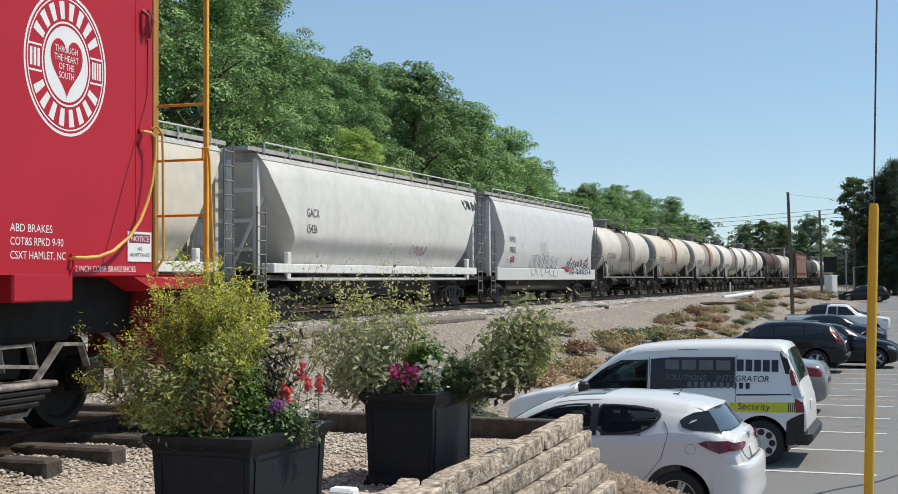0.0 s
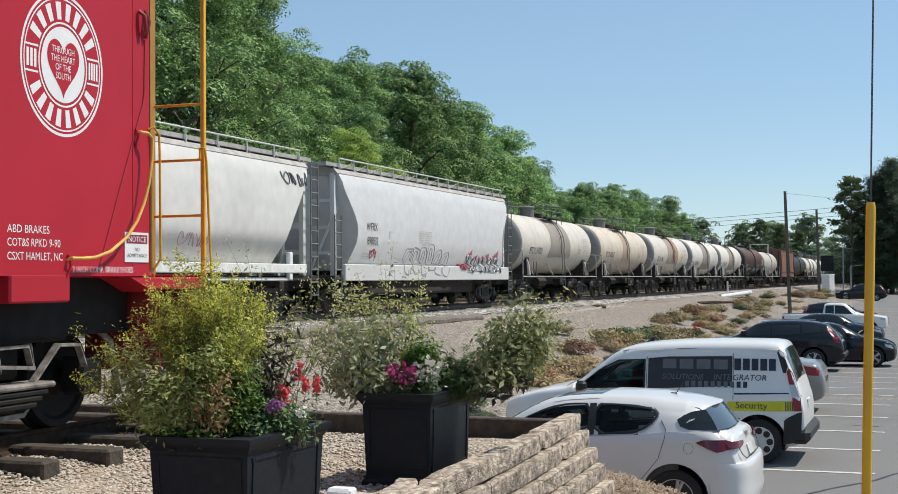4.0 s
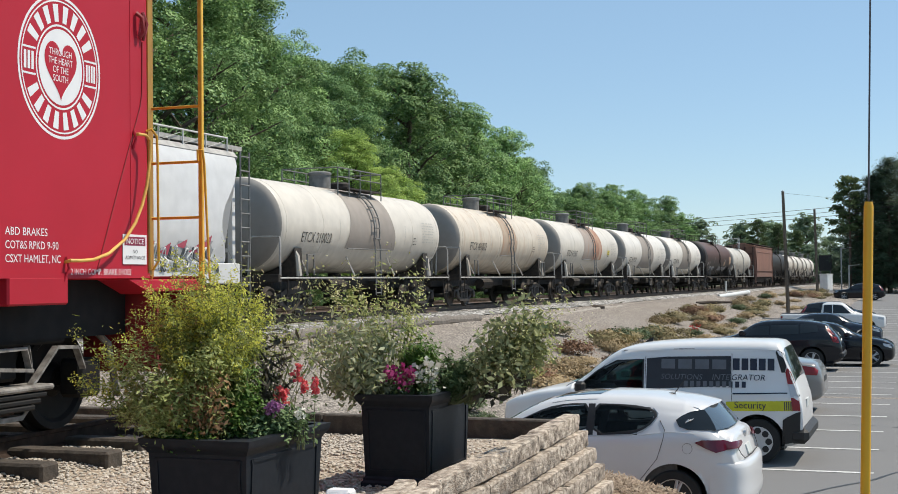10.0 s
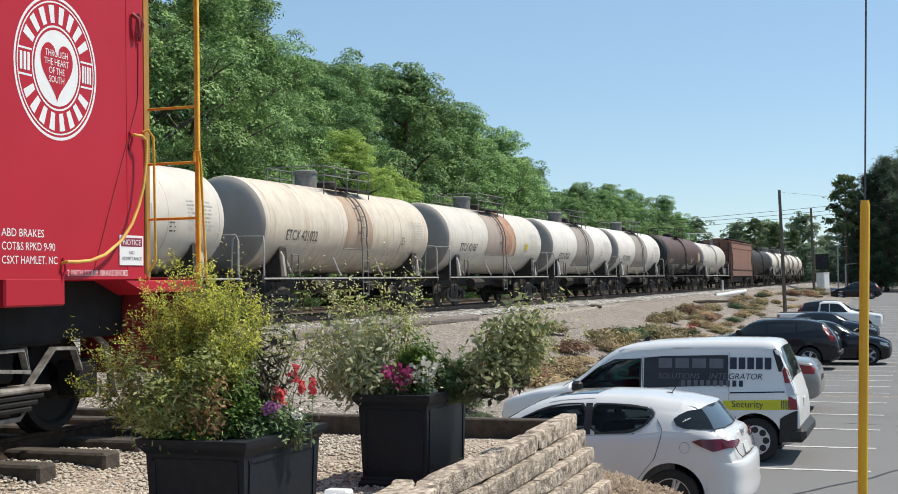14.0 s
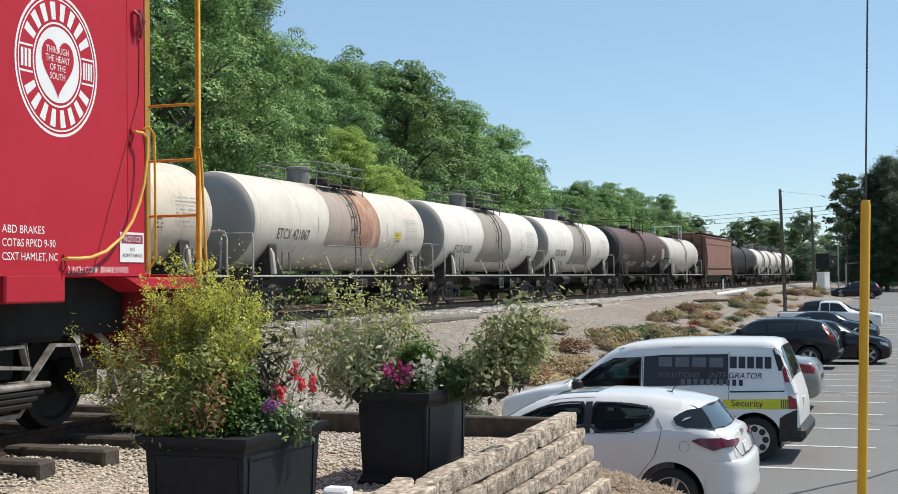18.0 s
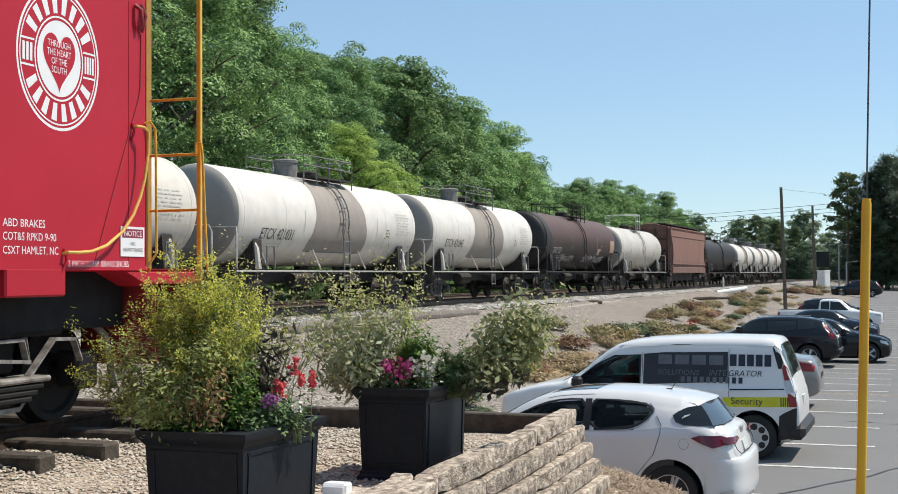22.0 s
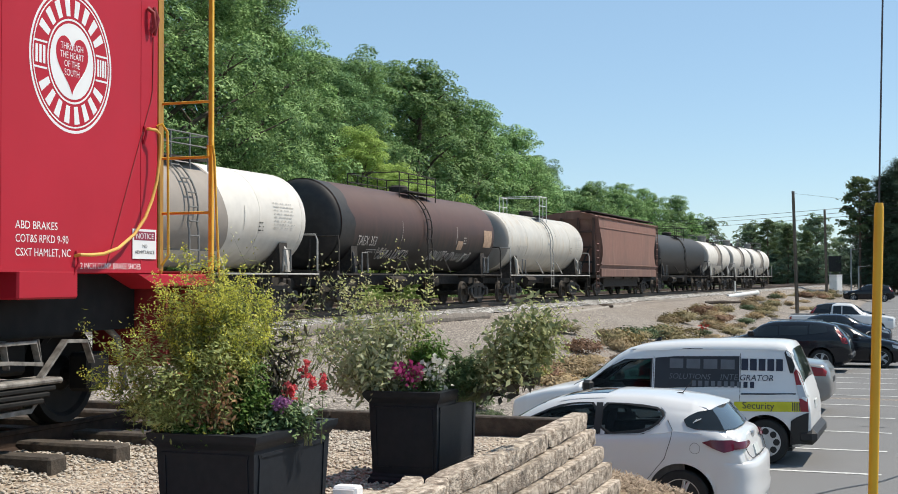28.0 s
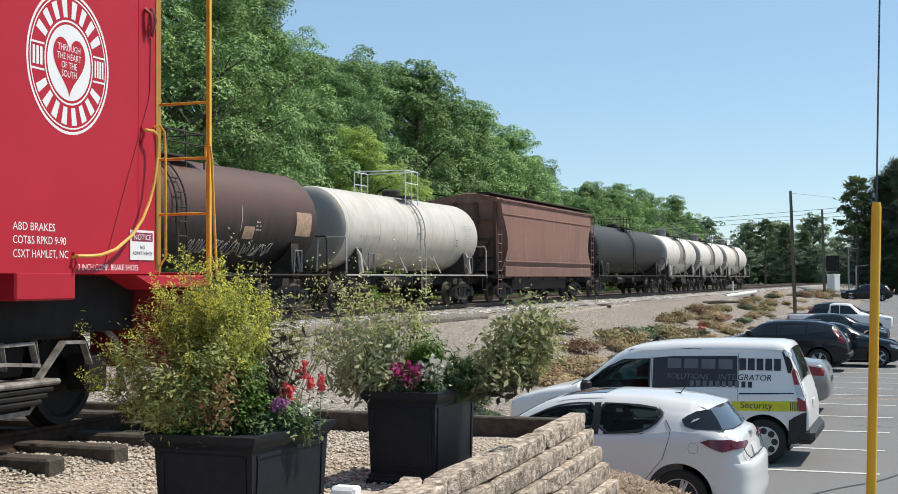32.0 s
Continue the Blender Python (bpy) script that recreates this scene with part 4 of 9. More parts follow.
part("body", cbox(Build(), CX - 2.9, CX, CY0, CY1, SILL, EAVE, 0.02), RED, cab)
for y in (9.1, 7.35, 5.6):
    b = Build()
    cbox(b, CX, CX + 0.003, y - 0.012, y + 0.012, SILL, EAVE)
    part("panel_seam", b, RED, cab, "riveted seam strip")
part("roof", Build().loft([[(x - CX, y - CY1, z - RAILC) for x, z in [(CX + 0.12, EAVE - 0.02), (CX - 0.6, EAVE + 0.18), (CX - 1.45, EAVE + 0.25), (CX - 2.3, EAVE + 0.18), (CX - 3.02, EAVE - 0.02), (CX - 3.02, EAVE - 0.08), (CX + 0.12, EAVE - 0.08)]] for y in (CY0 - 0.95, CY1 + 0.95)]), RED, cab)
part("side_sill", cbox(Build(), CX - 0.03, CX + 0.012, CY0, CY1, SILL - 0.02, SILL + 0.02), RED, cab)
part("tool_box", cbox(Build(), CX - 0.5, CX + 0.015, 7.515, 8.225, -0.145, SILL - 0.005, 0.015), RED, cab, "red box hung under the sill")
# Deep dark box that also fills the shaded space below the floor.
part("underframe", cbox(Build(), CX - 2.7, CX - 0.3, CY0 - 0.7, CY1 + 0.1, -0.42, SILL - 0.03), UNDER, cab)
for y in (CY1 + 0.02, CY0 - 0.9):
    part("platform", cbox(Build(), CX - 2.9, CX + 0.005, y, y + 0.88, -0.06, SILL - 0.03, 0.01), RED, cab)
b = Build()
b.add([C(CX + 0.004, y, z) for y, z in ((9.05, SILL - 0.03), (9.4, SILL - 0.03), (9.4, -0.08))] + [C(CX - 0.3, y, z) for y, z in ((9.05, SILL - 0.03), (9.4, SILL - 0.03), (9.4, -0.08))], [(0, 1, 2), (5, 4, 3), (0, 2, 5, 3), (0, 3, 4, 1), (1, 4, 5, 2)])
part("platform_bracket", b, RED, cab)
for y in (9.52, 10.16):
    b = Build().add([C(CX - 0.02 - i, y, z) for i, z in ((0, -0.06), (0.75, -0.06), (0.75, -0.75), (0, -0.75))] + [C(CX - 0.02 - i, y + 0.02, z) for i, z in ((0, -0.06), (0.75, -0.06), (0.75, -0.75), (0, -0.75))], [(0, 1, 2, 3), (7, 6, 5, 4), (0, 4, 5, 1), (1, 5, 6, 2), (2, 6, 7, 3), (3, 7, 4, 0)])
    part("step_side", b, DARKRED, cab)
for k, z in enumerate((-0.35, -0.7)):
    part("step", cbox(Build(), CX - 0.5 + k * 0.18, CX - 0.02, 9.52, 10.18, z - 0.03, z), DARKRED, cab, "dark red boarding step")
part("end_beam", cbox(Build(), CX - 2.85, CX, CY1 + 0.88, CY1 + 0.95, -0.3, SILL, 0.01), DARKRED, cab)

BROWN_SHADED_YELLOW = mat("brown_shaded_yellow_paint", (0.34, 0.17, 0.03), (0.42, 0.22, 0.03), rough=0.5)
# yellow ladder and grab irons at the platform's end
EY = 10.23
for x in (CX, CX - 0.535):
    b = cbox(Build(), x - 0.021, x + 0.021, EY - 0.012, EY + 0.03, SILL - 0.1, 3.6, 0.006)
    # The inner stile is browner than the outer: its shade is painted in.
    part("ladder_stile", b, YELLOW if x == CX else BROWN_SHADED_YELLOW, cab)
for z in (0.61, 1.12, 1.63):
    part("ladder_rung", Build().tube([C(CX, EY, z), C(CX - 0.535, EY, z)], 0.013, 8), YELLOW, cab)
b = Build().tube([C(CX + 0.0, EY - 0.05, 1.12), C(CX + 0.005, EY - 0.06, 1.22), C(CX + 0.05, EY - 0.05, 1.22), C(CX + 0.055, EY - 0.03, 1.1), C(CX + 0.06, EY, 0.6), C(CX + 0.09, EY, 0.02)], 0.012, 8)
part("grab_iron", b, YELLOW, cab)
b = Build().tube([C(CX + 0.0, 9.33, 1.3), C(CX + 0.04, 9.35, 1.32), C(CX + 0.06, 9.4, 1.26), C(CX + 0.06, 9.41, 1.1), C(CX + 0.06, 9.42, 0.2), C(CX + 0.0, 9.42, 0.12)], 0.011, 8)
part("grab_iron", b, YELLOW, cab)
part("corner_post", cbox(Build(), CX - 0.05, CX - 0.0, CY1, CY1 + 0.05, SILL, EAVE), BROWN_SHADED_YELLOW, cab)
# long yellow hand hold that sags from the corner to the sill
b = Build()
hold = [(9.14, 1.25, 0.0), (9.14, 1.255, 0.05), (9.2, 1.25, 0.08), (9.25, 1.215, 0.085), (9.25, 1.05, 0.085), (9.2, 0.82, 0.085), (9.13, 0.66, 0.085), (9.03, 0.51, 0.085), (8.88, 0.37, 0.085), (8.65, 0.25, 0.085), (8.45, 0.2, 0.085), (8.3, 0.19, 0.08), (8.2, 0.19, 0.05), (8.2, 0.18, 0.0)]
b.tube([C(CX + o, y, z) for y, z, o in hold], 0.0135, 8)
part("hand_hold", b, mat("hand_hold_yellow", (0.75, 0.45, 0.1), (0.6, 0.35, 0.07), rough=0.45), cab, "bent yellow hand hold")
b = Build().tube([C(CX + 0.01, 8.205, 0.22), C(CX + 0.03, 8.205, 0.13), C(CX + 0.01, 8.17, 0.03)], 0.009, 6).tube([C(CX + 0.01, 9.13, 1.28), C(CX + 0.03, 9.13, 1.22), C(CX + 0.01, 9.12, 1.13)], 0.012, 6)
tagged(part("hand_hold_bolts", b, RED, cab), kind="stuff")
b = Build().tube([C(CX + 0.01, 9.17, 2.28), C(CX + 0.05, 9.2, 2.24), C(CX + 0.05, 9.22, 2.12), C(CX + 0.02, 9.2, 2.08)], 0.02, 6).tube([C(CX + 0.01, 9.27, 2.3), C(CX + 0.05, 9.27, 2.2), C(CX + 0.02, 9.26, 2.06)], 0.016, 6)
part("marker_bracket", b, DARKRED, cab)

# Thin dark tube on the wall, drawn in place of a rod's cast shadow.
part("shadow_line", Build().tube([C(CX + 0.004, y, z) for y, z in ((9.27, 2.05), (9.26, 1.6), (9.235, 1.5), (8.91, 0.79), (8.602, 0.1))], 0.005, 5), DARKRED, cab, "thin dark line standing in for a cast shadow on the side")

# lettering and emblem
FLAT = Matrix(((0, 0, 1, 0), (1, 0, 0, 0), (0, 1, 0, 0), (0, 0, 0, 1)))


def sidetext(text, size, y, z, ink, align="LEFT", name="lettering", lift=0.002, stretch=1.0, parent=None):
    for me in word_meshes(lettering(text, size, 0, align, stretch), size * 0.16):
        me.transform(Matrix.Translation(C(CX + lift, y, z)) @ FLAT)
        me.materials.append(ink)
        part(name, me, ink, parent or cab, smooth=0)


sidetext("ABD BRAKES", 0.083, 7.497, 0.37, SIGNWHITE, stretch=1.03)
sidetext("COT&S RPKD 9-90", 0.083, 7.497, 0.272, SIGNWHITE, stretch=0.92)
sidetext("CSXT HAMLET, NC", 0.083, 7.497, 0.172, SIGNWHITE, stretch=0.92)
sidetext("2 INCH COMP. BRAKE SHOES", 0.068, 8.245, 0.083, SIGNWHITE, stretch=0.93, lift=0.016)
LY, LZ, LR = 8.152, 1.665, 0.55


def ring(r0, r1, a0=0.0, a1=2 * math.pi, lift=0.0016, n=72):
    b = Build()
    rows = []
    for k in range(n + 1):
        a = a0 + (a1 - a0) * k / n
        rows.append([C(CX + lift, LY + math.cos(a) * r * 0.93, LZ + math.sin(a) * r) for r in (r0, r1)])
    return b.loft(rows, closed=False)


emblem = part("emblem", ring(LR - 0.022, LR), SIGNWHITE, cab, "round white and red railway emblem", smooth=0)
part("emblem_ring", ring(LR - 0.052, LR - 0.04), SIGNWHITE, emblem, smooth=0)
part("emblem_ring", ring(0.31, 0.325), SIGNWHITE, emblem, smooth=0)
part("emblem_disc", ring(0.0005, 0.29), SIGNWHITE, emblem, smooth=0)
heart = []
for k in range(48):
    t = 2 * math.pi * k / 48
    heart.append((16 * math.sin(t) ** 3, 13 * math.cos(t) - 5 * math.cos(2 * t) - 2 * math.cos(3 * t) - math.cos(4 * t)))
hb = Build().add([C(CX + 0.0032, LY + u * 0.0125, LZ + 0.0 + w * 0.0155) for u, w in heart], [tuple(range(48))])
part("emblem_heart", hb, RED, emblem, "red heart", smooth=0)
for i, (txt, w) in enumerate((("THROUGH", 1), ("THE HEART", 1), ("OF THE", 1), ("SOUTH", 1))):
    sidetext(txt, 0.072, LY - 0.005, LZ + 0.085 - i * 0.066, SIGNWHITE, "CENTER", "emblem_motto", 0.0048, 0.8, emblem)
# bars in place of the railway's name, one for each letter
for a0, a1, n in ((math.radians(158), math.radians(22), 8), (math.radians(202), math.radians(338), 8)):
    for k in range(n):
        a = a0 + (a1 - a0) * (k + 0.5) / n
        part("emblem_bar", ring(0.345, 0.48, a - 0.075, a + 0.075, n=4), SIGNWHITE, emblem, smooth=0)
for s, n in ((-1, 3), (1, 4)):
    for z in (-0.105, 0.09):
        b = Build().add([C(CX + 0.0016, LY + s * y * 0.93, LZ + z + q) for y, q in ((0.325, 0), (0.49, 0), (0.49, 0.015), (0.325, 0.015))], [(0, 1, 2, 3)])
        part("emblem_bar", b, SIGNWHITE, emblem, smooth=0)
    for k in range(n):
        y = 0.342 + 0.14 * (k + 0.15) / n
        w = 0.14 / n * 0.65
        b = Build().add([C(CX + 0.0016, LY + s * (y + u) * 0.93, LZ + q) for u, q in ((0, -0.065), (w, -0.065), (w, 0.07), (0, 0.07))], [(0, 1, 2, 3)])
        part("emblem_bar", b, SIGNWHITE, emblem, smooth=0)
notice = part("notice_plate", cbox(Build(), CX + 0.003, CX + 0.008, 8.965, 9.315, 0.17, 0.418), SIGNWHITE, cab, "white warning plate with maroon heading")
part("plate_heading", Build().add([C(CX + 0.0095, y, z) for y, z in ((8.985, 0.325), (9.295, 0.325), (9.295, 0.398), (8.985, 0.398))], [(0, 1, 2, 3)]), SIGNRED, notice, smooth=0)
sidetext("NOTICE", 0.066, 9.14, 0.338, SIGNWHITE, "CENTER", "plate_words", 0.012, 1.1, notice)
sidetext("NO", 0.042, 9.14, 0.262, INK, "CENTER", "plate_words", 0.011, 1.1, notice)
sidetext("ADMITTANCE", 0.042, 9.14, 0.212, INK, "CENTER", "plate_words", 0.011, 1.1, notice)

# truck of the caboose
for ty in (8.15, 2.2):
    tr = part("truck", cbox(Build(), -8.7, -6.75, ty - 0.2, ty + 0.2, -0.75, -0.4, 0.03), UNDER, cab)
    for wy in (ty - 0.84, ty + 0.84):
        b = Build()
        for s, xx in ((1, -6.93), (-1, -8.37)):
            b.lathe([(xx - s * 0.07, 0.1), (xx - s * 0.07, 0.455), (xx - s * 0.04, 0.455), (xx - s * 0.035, 0.425), (xx + s * 0.07, 0.415), (xx + s * 0.07, 0.36), (xx + s * 0.04, 0.33), (xx + s * 0.03, 0.15), (xx + s * 0.09, 0.1), (xx + s * 0.09, 0.0)], 32, "x")
        b.tube([(-8.6, 0, 0), (-6.7, 0, 0)], 0.07, 8)
        b.v = [C(x, y + wy, z + RAILC + 0.42) for x, y, z in b.v]
        part("wheelset", b, UNDER, tr)
    g = mat("worn_grey_iron", (0.27, 0.255, 0.235), (0.1, 0.09, 0.08), rough=0.6, scale=14)
    X = -6.4

    def bar(name, pts, w=0.03, t=0.013, m=g):
        part(name, Build().loft([[C(X + x, ty + u, p + o) for x, o in ((-w, -t), (w, -t), (w, t), (-w, t))] for u, p in pts]), m, tr, "worn grey iron bar")
    bar("arch_bar", ((-0.15, -0.79), (0.2, -0.48), (0.46, -0.49), (0.55, -0.66)))
    bar("arch_bar", ((-1.1, -0.48), (-0.18, -0.47), (-0.12, -0.64)), 0.03, 0.012)
    bar("tie_bar", ((-1.1, -0.61), (-0.5, -0.61), (-0.1, -0.64)), 0.03, 0.014)
    for u in (-0.53, -0.15):
        bar("column", ((u, -0.46), (u + 0.04, -0.65)), 0.03, 0.012)
    bar("lower_arch_bar", ((-1.0, -0.99), (-0.25, -0.98), (-0.06, -0.82)), 0.04, 0.018)
    part("spring_plank", cbox(Build(), X - 0.16, X + 0.1, ty - 0.8, ty + 0.06, -0.79, -0.745, 0.015), g, tr)
    for k in range(3):
        part("spring_leaf", cbox(Build(), X - 0.1, X + 0.09, ty - 0.75, ty - 0.02 - k * 0.07, -0.84 - k * 0.045, -0.8 - k * 0.045, 0.01), UNDER, tr)
    part("bolster_cover", cbox(Build(), X - 0.5, X - 0.12, ty - 1.2, ty + 0.5, -0.46, -0.38, 0.02), UNDER, tr)
    X = -6.62
    for wy in (ty - 0.84, ty + 0.84):
        b = cbox(Build(), X - 0.12, X + 0.1, wy - 0.15, wy + 0.15, -0.92, -0.6, 0.03)
        part("journal_box", b, UNDER, tr)
    b = Build().tube([C(X + 0.02, ty + 0.95, -0.35), C(X + 0.02, ty + 1.2, -0.5), C(X + 0.05, ty + 1.28, -0.95)], 0.03, 6).tube([C(X, ty + 1.05, -0.3), C(X, ty + 1.25, -0.32)], 0.05, 6)
    part("brake_hanger", b, g, tr)

# its short track
SIDING_RAIL = mat("rusted_siding_rail", (0.055, 0.036, 0.027), (0.03, 0.021, 0.017), rough=0.95, spec=0.15, scale=12)
sid = thing("siding_track", pose(-7.65, 9.36, 0, 0, 0, 1.1), "rusty siding rails on old wooden ties under the caboose", "railway track", kind="structure")
for s in (-0.7175, 0.7175):
    b = Build()
    prof = [(-0.07, -0.17), (0.07, -0.17), (0.07, -0.155), (0.01, -0.13), (0.01, -0.04), (0.036, -0.03), (0.036, 0), (-0.036, 0), (-0.036, -0.03), (-0.01, -0.04), (-0.01, -0.13), (-0.07, -0.155)]
    b.loft([[(s + u, y, RAILC + w) for u, w in prof] for y in (-12.3, 1.75)])
    part("rail", b, SIDING_RAIL, sid, smooth=30)
tie = Build().box(-1.55, 1.55, -0.11, 0.11, -0.16, 0, 0.02).mesh("tie")
tie.materials.append(TIMBER_DARK)
rnd = random.Random(8)
for k in range(20):
    y = 1.39 - k * 0.74
    part("tie", tie, TIMBER_DARK, sid, m=pose(rnd.uniform(-0.08, 0.12), y, RAILC - 0.09, 0, 0, rnd.uniform(-2, 2)))

# timber retaining wall, courses stepped back as they rise
WX, WY = -2.98, 11.5
wall = thing("retaining_wall", pose(WX, WY, 0), "stepped retaining wall of weathered split landscape timbers", "retaining wall", kind="structure")
rnd = random.Random(2)


def wall_x(yy, c):
    """Outer face of course c; the wall bends out towards the lot at its near part."""
    return lin(yy, (1, 0.75), (4.0, 0.6), (7.2, 0.24), (7.42, 0.15), (8.9, 0.14), (11.45, -0.01)) + c * lin(yy, (1, 0.05), (8.9, 0.05), (11.45, 0.075))


def split_timber(y, y0, c, inward=0.0, thick=0.15):
    """One split timber of course c with rounded, uneven edges."""
    b, rings = Build(), []
    z1 = -1.215 - c * 0.146
    for k in range(17):
        yy = y + (y0 + 0.012 - y) * k / 16
        j = [rnd.uniform(-0.005, 0.005) for q in range(8)]
        w = 0.016 if k in (0, 16) else 0.0
        x = wall_x(yy, c) - inward
        rings.append([(x + u + e, yy - WY, z1 + v + f) for u, v, e, f in ((-thick + w, -0.14 + w, 0, 0), (-0.006 - w, -0.14 + w, j[0], 0), (0.0 - w, -0.13 + w, j[1], j[2]), (0.0 - w, -0.07, j[3], 0), (0.0 - w, -0.012 - w, j[4], j[5]), (-0.01 - w, -0.001 - w, j[6], j[7] * 0.6), (-thick + 0.012 + w, -0.001 - w, 0, j[7] * 0.4), (-thick + w, -0.014, 0, 0))])
    part("timber", b.loft(rings), TIMBER, wall, smooth=30)


for c in range(10):
    y = WY - 0.06 + c * 0.01
    first = True
    while y > 1.0:
        ln = rnd.uniform(2.0, 2.6) if not (first and c % 2) else rnd.uniform(1.0, 1.4)
        if c == 0:
            ln = 1.56 if first else y - 7.47 if y > 7.6 else ln
        first = False
        y0 = max(0.9, y - ln)
        split_timber(y, y0, c)
        if c == 0 and y < 7.6:             # the near stretch is capped two and three timbers deep
            split_timber(y - 0.02, y0, c, 0.16)
            split_timber(min(y, 6.9), y0, c, 0.32)
        y = y0
# end of the terrace and the border beam
for c in range(9):
    z1 = -1.36 - c * 0.143
    part("timber", Build().box(-7.0 + 0.0, -0.16 + c * 0.05, 0.0 + c * 0.05 - 0.14, 0.0 + c * 0.05, z1 - 0.139, z1, 0.012), TIMBER, wall)
beams = thing("border_beams", pose(-5, 11.3, PAD), "dark brown timber edging along the gravel bed", "garden edging", kind="structure")
for x0, x1 in ((-14, -8.6), (-8.6, -5.55), (-5.53, -3.06)):
    part("timber", Build().box(x0 + 5, x1 + 5, 0.0, 0.15, -0.02, 0.185, 0.012), TIMBER_DARK, beams)

# mulch bank round the wall's end
def mulch_z(x, y):
    crest = lin(x, (-7.5, -1.7), (-3.04, -1.86), (-2.7, -1.91), (-2.32, -2.04), (-1.99, -2.23), (-1.5, -2.52), (-0.7, -2.84))
    return lin(y, (10.5, crest - 0.06), (12.3, crest), (14.1, -2.88)) + 0.035 * noise.noise((x * 2.5, y * 2.5, 0))


sheet("mulch_bed", frange(-7.5, -0.4, 40), frange(-4, 11.4, 24) + frange(11.6, 14.4, 24), MULCH, 0, 0.0, "shredded pine mulch bank round the end of the timber wall", "mulch", z=lambda x, y: mulch_z(x, y) if x > -3.05 or y > 11.5 else -1.9)
rnd = random.Random(14)
b = Build()
for i in range(9500):
    x, y = rnd.uniform(-4.2, -1.2), rnd.uniform(11.0, 13.6)
    if x < -2.85 and y < 11.6:
        continue
    z = mulch_z(x, y)
    a, ln, w = rnd.uniform(0, 3.14), rnd.uniform(0.012, 0.045), rnd.uniform(0.003, 0.007)
    c, s = math.cos(a), math.sin(a)
    t = rnd.uniform(-0.012, 0.03)
    b.add([(x - c * ln - s * w, y - s * ln + c * w, z + 0.01), (x - c * ln + s * w, y - s * ln - c * w, z + 0.01), (x + c * ln + s * w, y + s * ln - c * w, z + 0.014 + t), (x + c * ln - s * w, y + s * ln + c * w, z + 0.014 + t), (x, y, z - 0.01)], [(0, 1, 2, 3), (0, 4, 1), (2, 4, 3)])
solid("mulch_chips", b, mat("bark_chip", (0.46, 0.35, 0.25), (0.17, 0.115, 0.075), rough=0.9, scale=26, c=(0.55, 0.45, 0.34), cscale=40, camount=0.8), "brown bark chips", "mulch", kind="stuff", smooth=0)

# black planters
PLASTIC = mat("black_planter", (0.013, 0.0165, 0.022), (0.018, 0.021, 0.027), rough=0.5, spec=0.2, scale=20, bump=0.05, bscale=180)
SOIL = mat("potting_soil", (0.03, 0.02, 0.014), (0.06, 0.04, 0.028), rough=1.0, scale=20, bump=0.7, bscale=40)


def planter(x, y, w, d, rz, label, H=0.59):
    """Tapered box with panelled sides, a moulded rim and a plinth. Origin at the middle of its foot."""
    p = thing("planter", pose(x, y, PAD, 0, 0, rz), label, "planter", "black planters on the gravel")
    def rect(k, z, g=0.0):
        return [(-w / 2 * k - g, -d / 2 * k - g, z), (w / 2 * k + g, -d / 2 * k - g, z), (w / 2 * k + g, d / 2 * k + g, z), (-w / 2 * k - g, d / 2 * k + g, z)]
    part("body", Build().loft([rect(0.88, 0.0), rect(0.95, H - 0.02)]), PLASTIC, p)
    part("plinth", Build().loft([rect(0.9, 0, 0.022), rect(0.9, 0.03, 0.022), rect(0.895, 0.045, 0.01), rect(0.895, 0.06, 0.01), rect(0.895, 0.075, -0.005)]), PLASTIC, p)
    rim = Build().loft([rect(0.95, H - 0.085, 0.0), rect(0.955, H - 0.06, 0.014), rect(0.96, H - 0.05, 0.022), rect(0.965, H - 0.03, 0.03), rect(0.97, H, 0.032), rect(0.97, H, -0.03), rect(0.93, H - 0.05, -0.03)], caps=False)
    part("rim", rim, PLASTIC, p)
    for k, (ax, ln) in enumerate((("y", w), ("x", d), ("y", w), ("x", d))):
        m = Matrix.Rotation(math.pi / 2 * k, 4, "Z")
        off = (d if ax == "y" else w) / 2
        h0, h1 = 0.1, H - 0.11
        b = Build()
        for u0, u1, z0, z1 in ((-ln / 2 * 0.80, ln / 2 * 0.80, h0, h0 + 0.02), (-ln / 2 * 0.84, ln / 2 * 0.84, h1 - 0.02, h1), (-ln / 2 * 0.82, -ln / 2 * 0.82 + 0.02, h0, h1), (ln / 2 * 0.82 - 0.02, ln / 2 * 0.82, h0, h1)):
            k0, k1 = off * (0.88 + 0.07 * z0 / H), off * (0.88 + 0.07 * z1 / H)
            b.add([m @ Vector(q) for q in ((u0, -k0 + 0.002, z0), (u1, -k0 + 0.002, z0), (u1, -k1 + 0.002, z1), (u0, -k1 + 0.002, z1), (u0, -k0 - 0.008, z0), (u1, -k0 - 0.008, z0), (u1, -k1 - 0.008, z1), (u0, -k1 - 0.008, z1))], [(4, 5, 6, 7), (0, 4, 7, 3), (5, 1, 2, 6), (7, 6, 2, 3), (0, 1, 5, 4)])
        part("panel_moulding", b, PLASTIC, p)
    part("soil", Build().loft([rect(0.9, H - 0.12), rect(0.93, H - 0.05)]), SOIL, p)
    return p


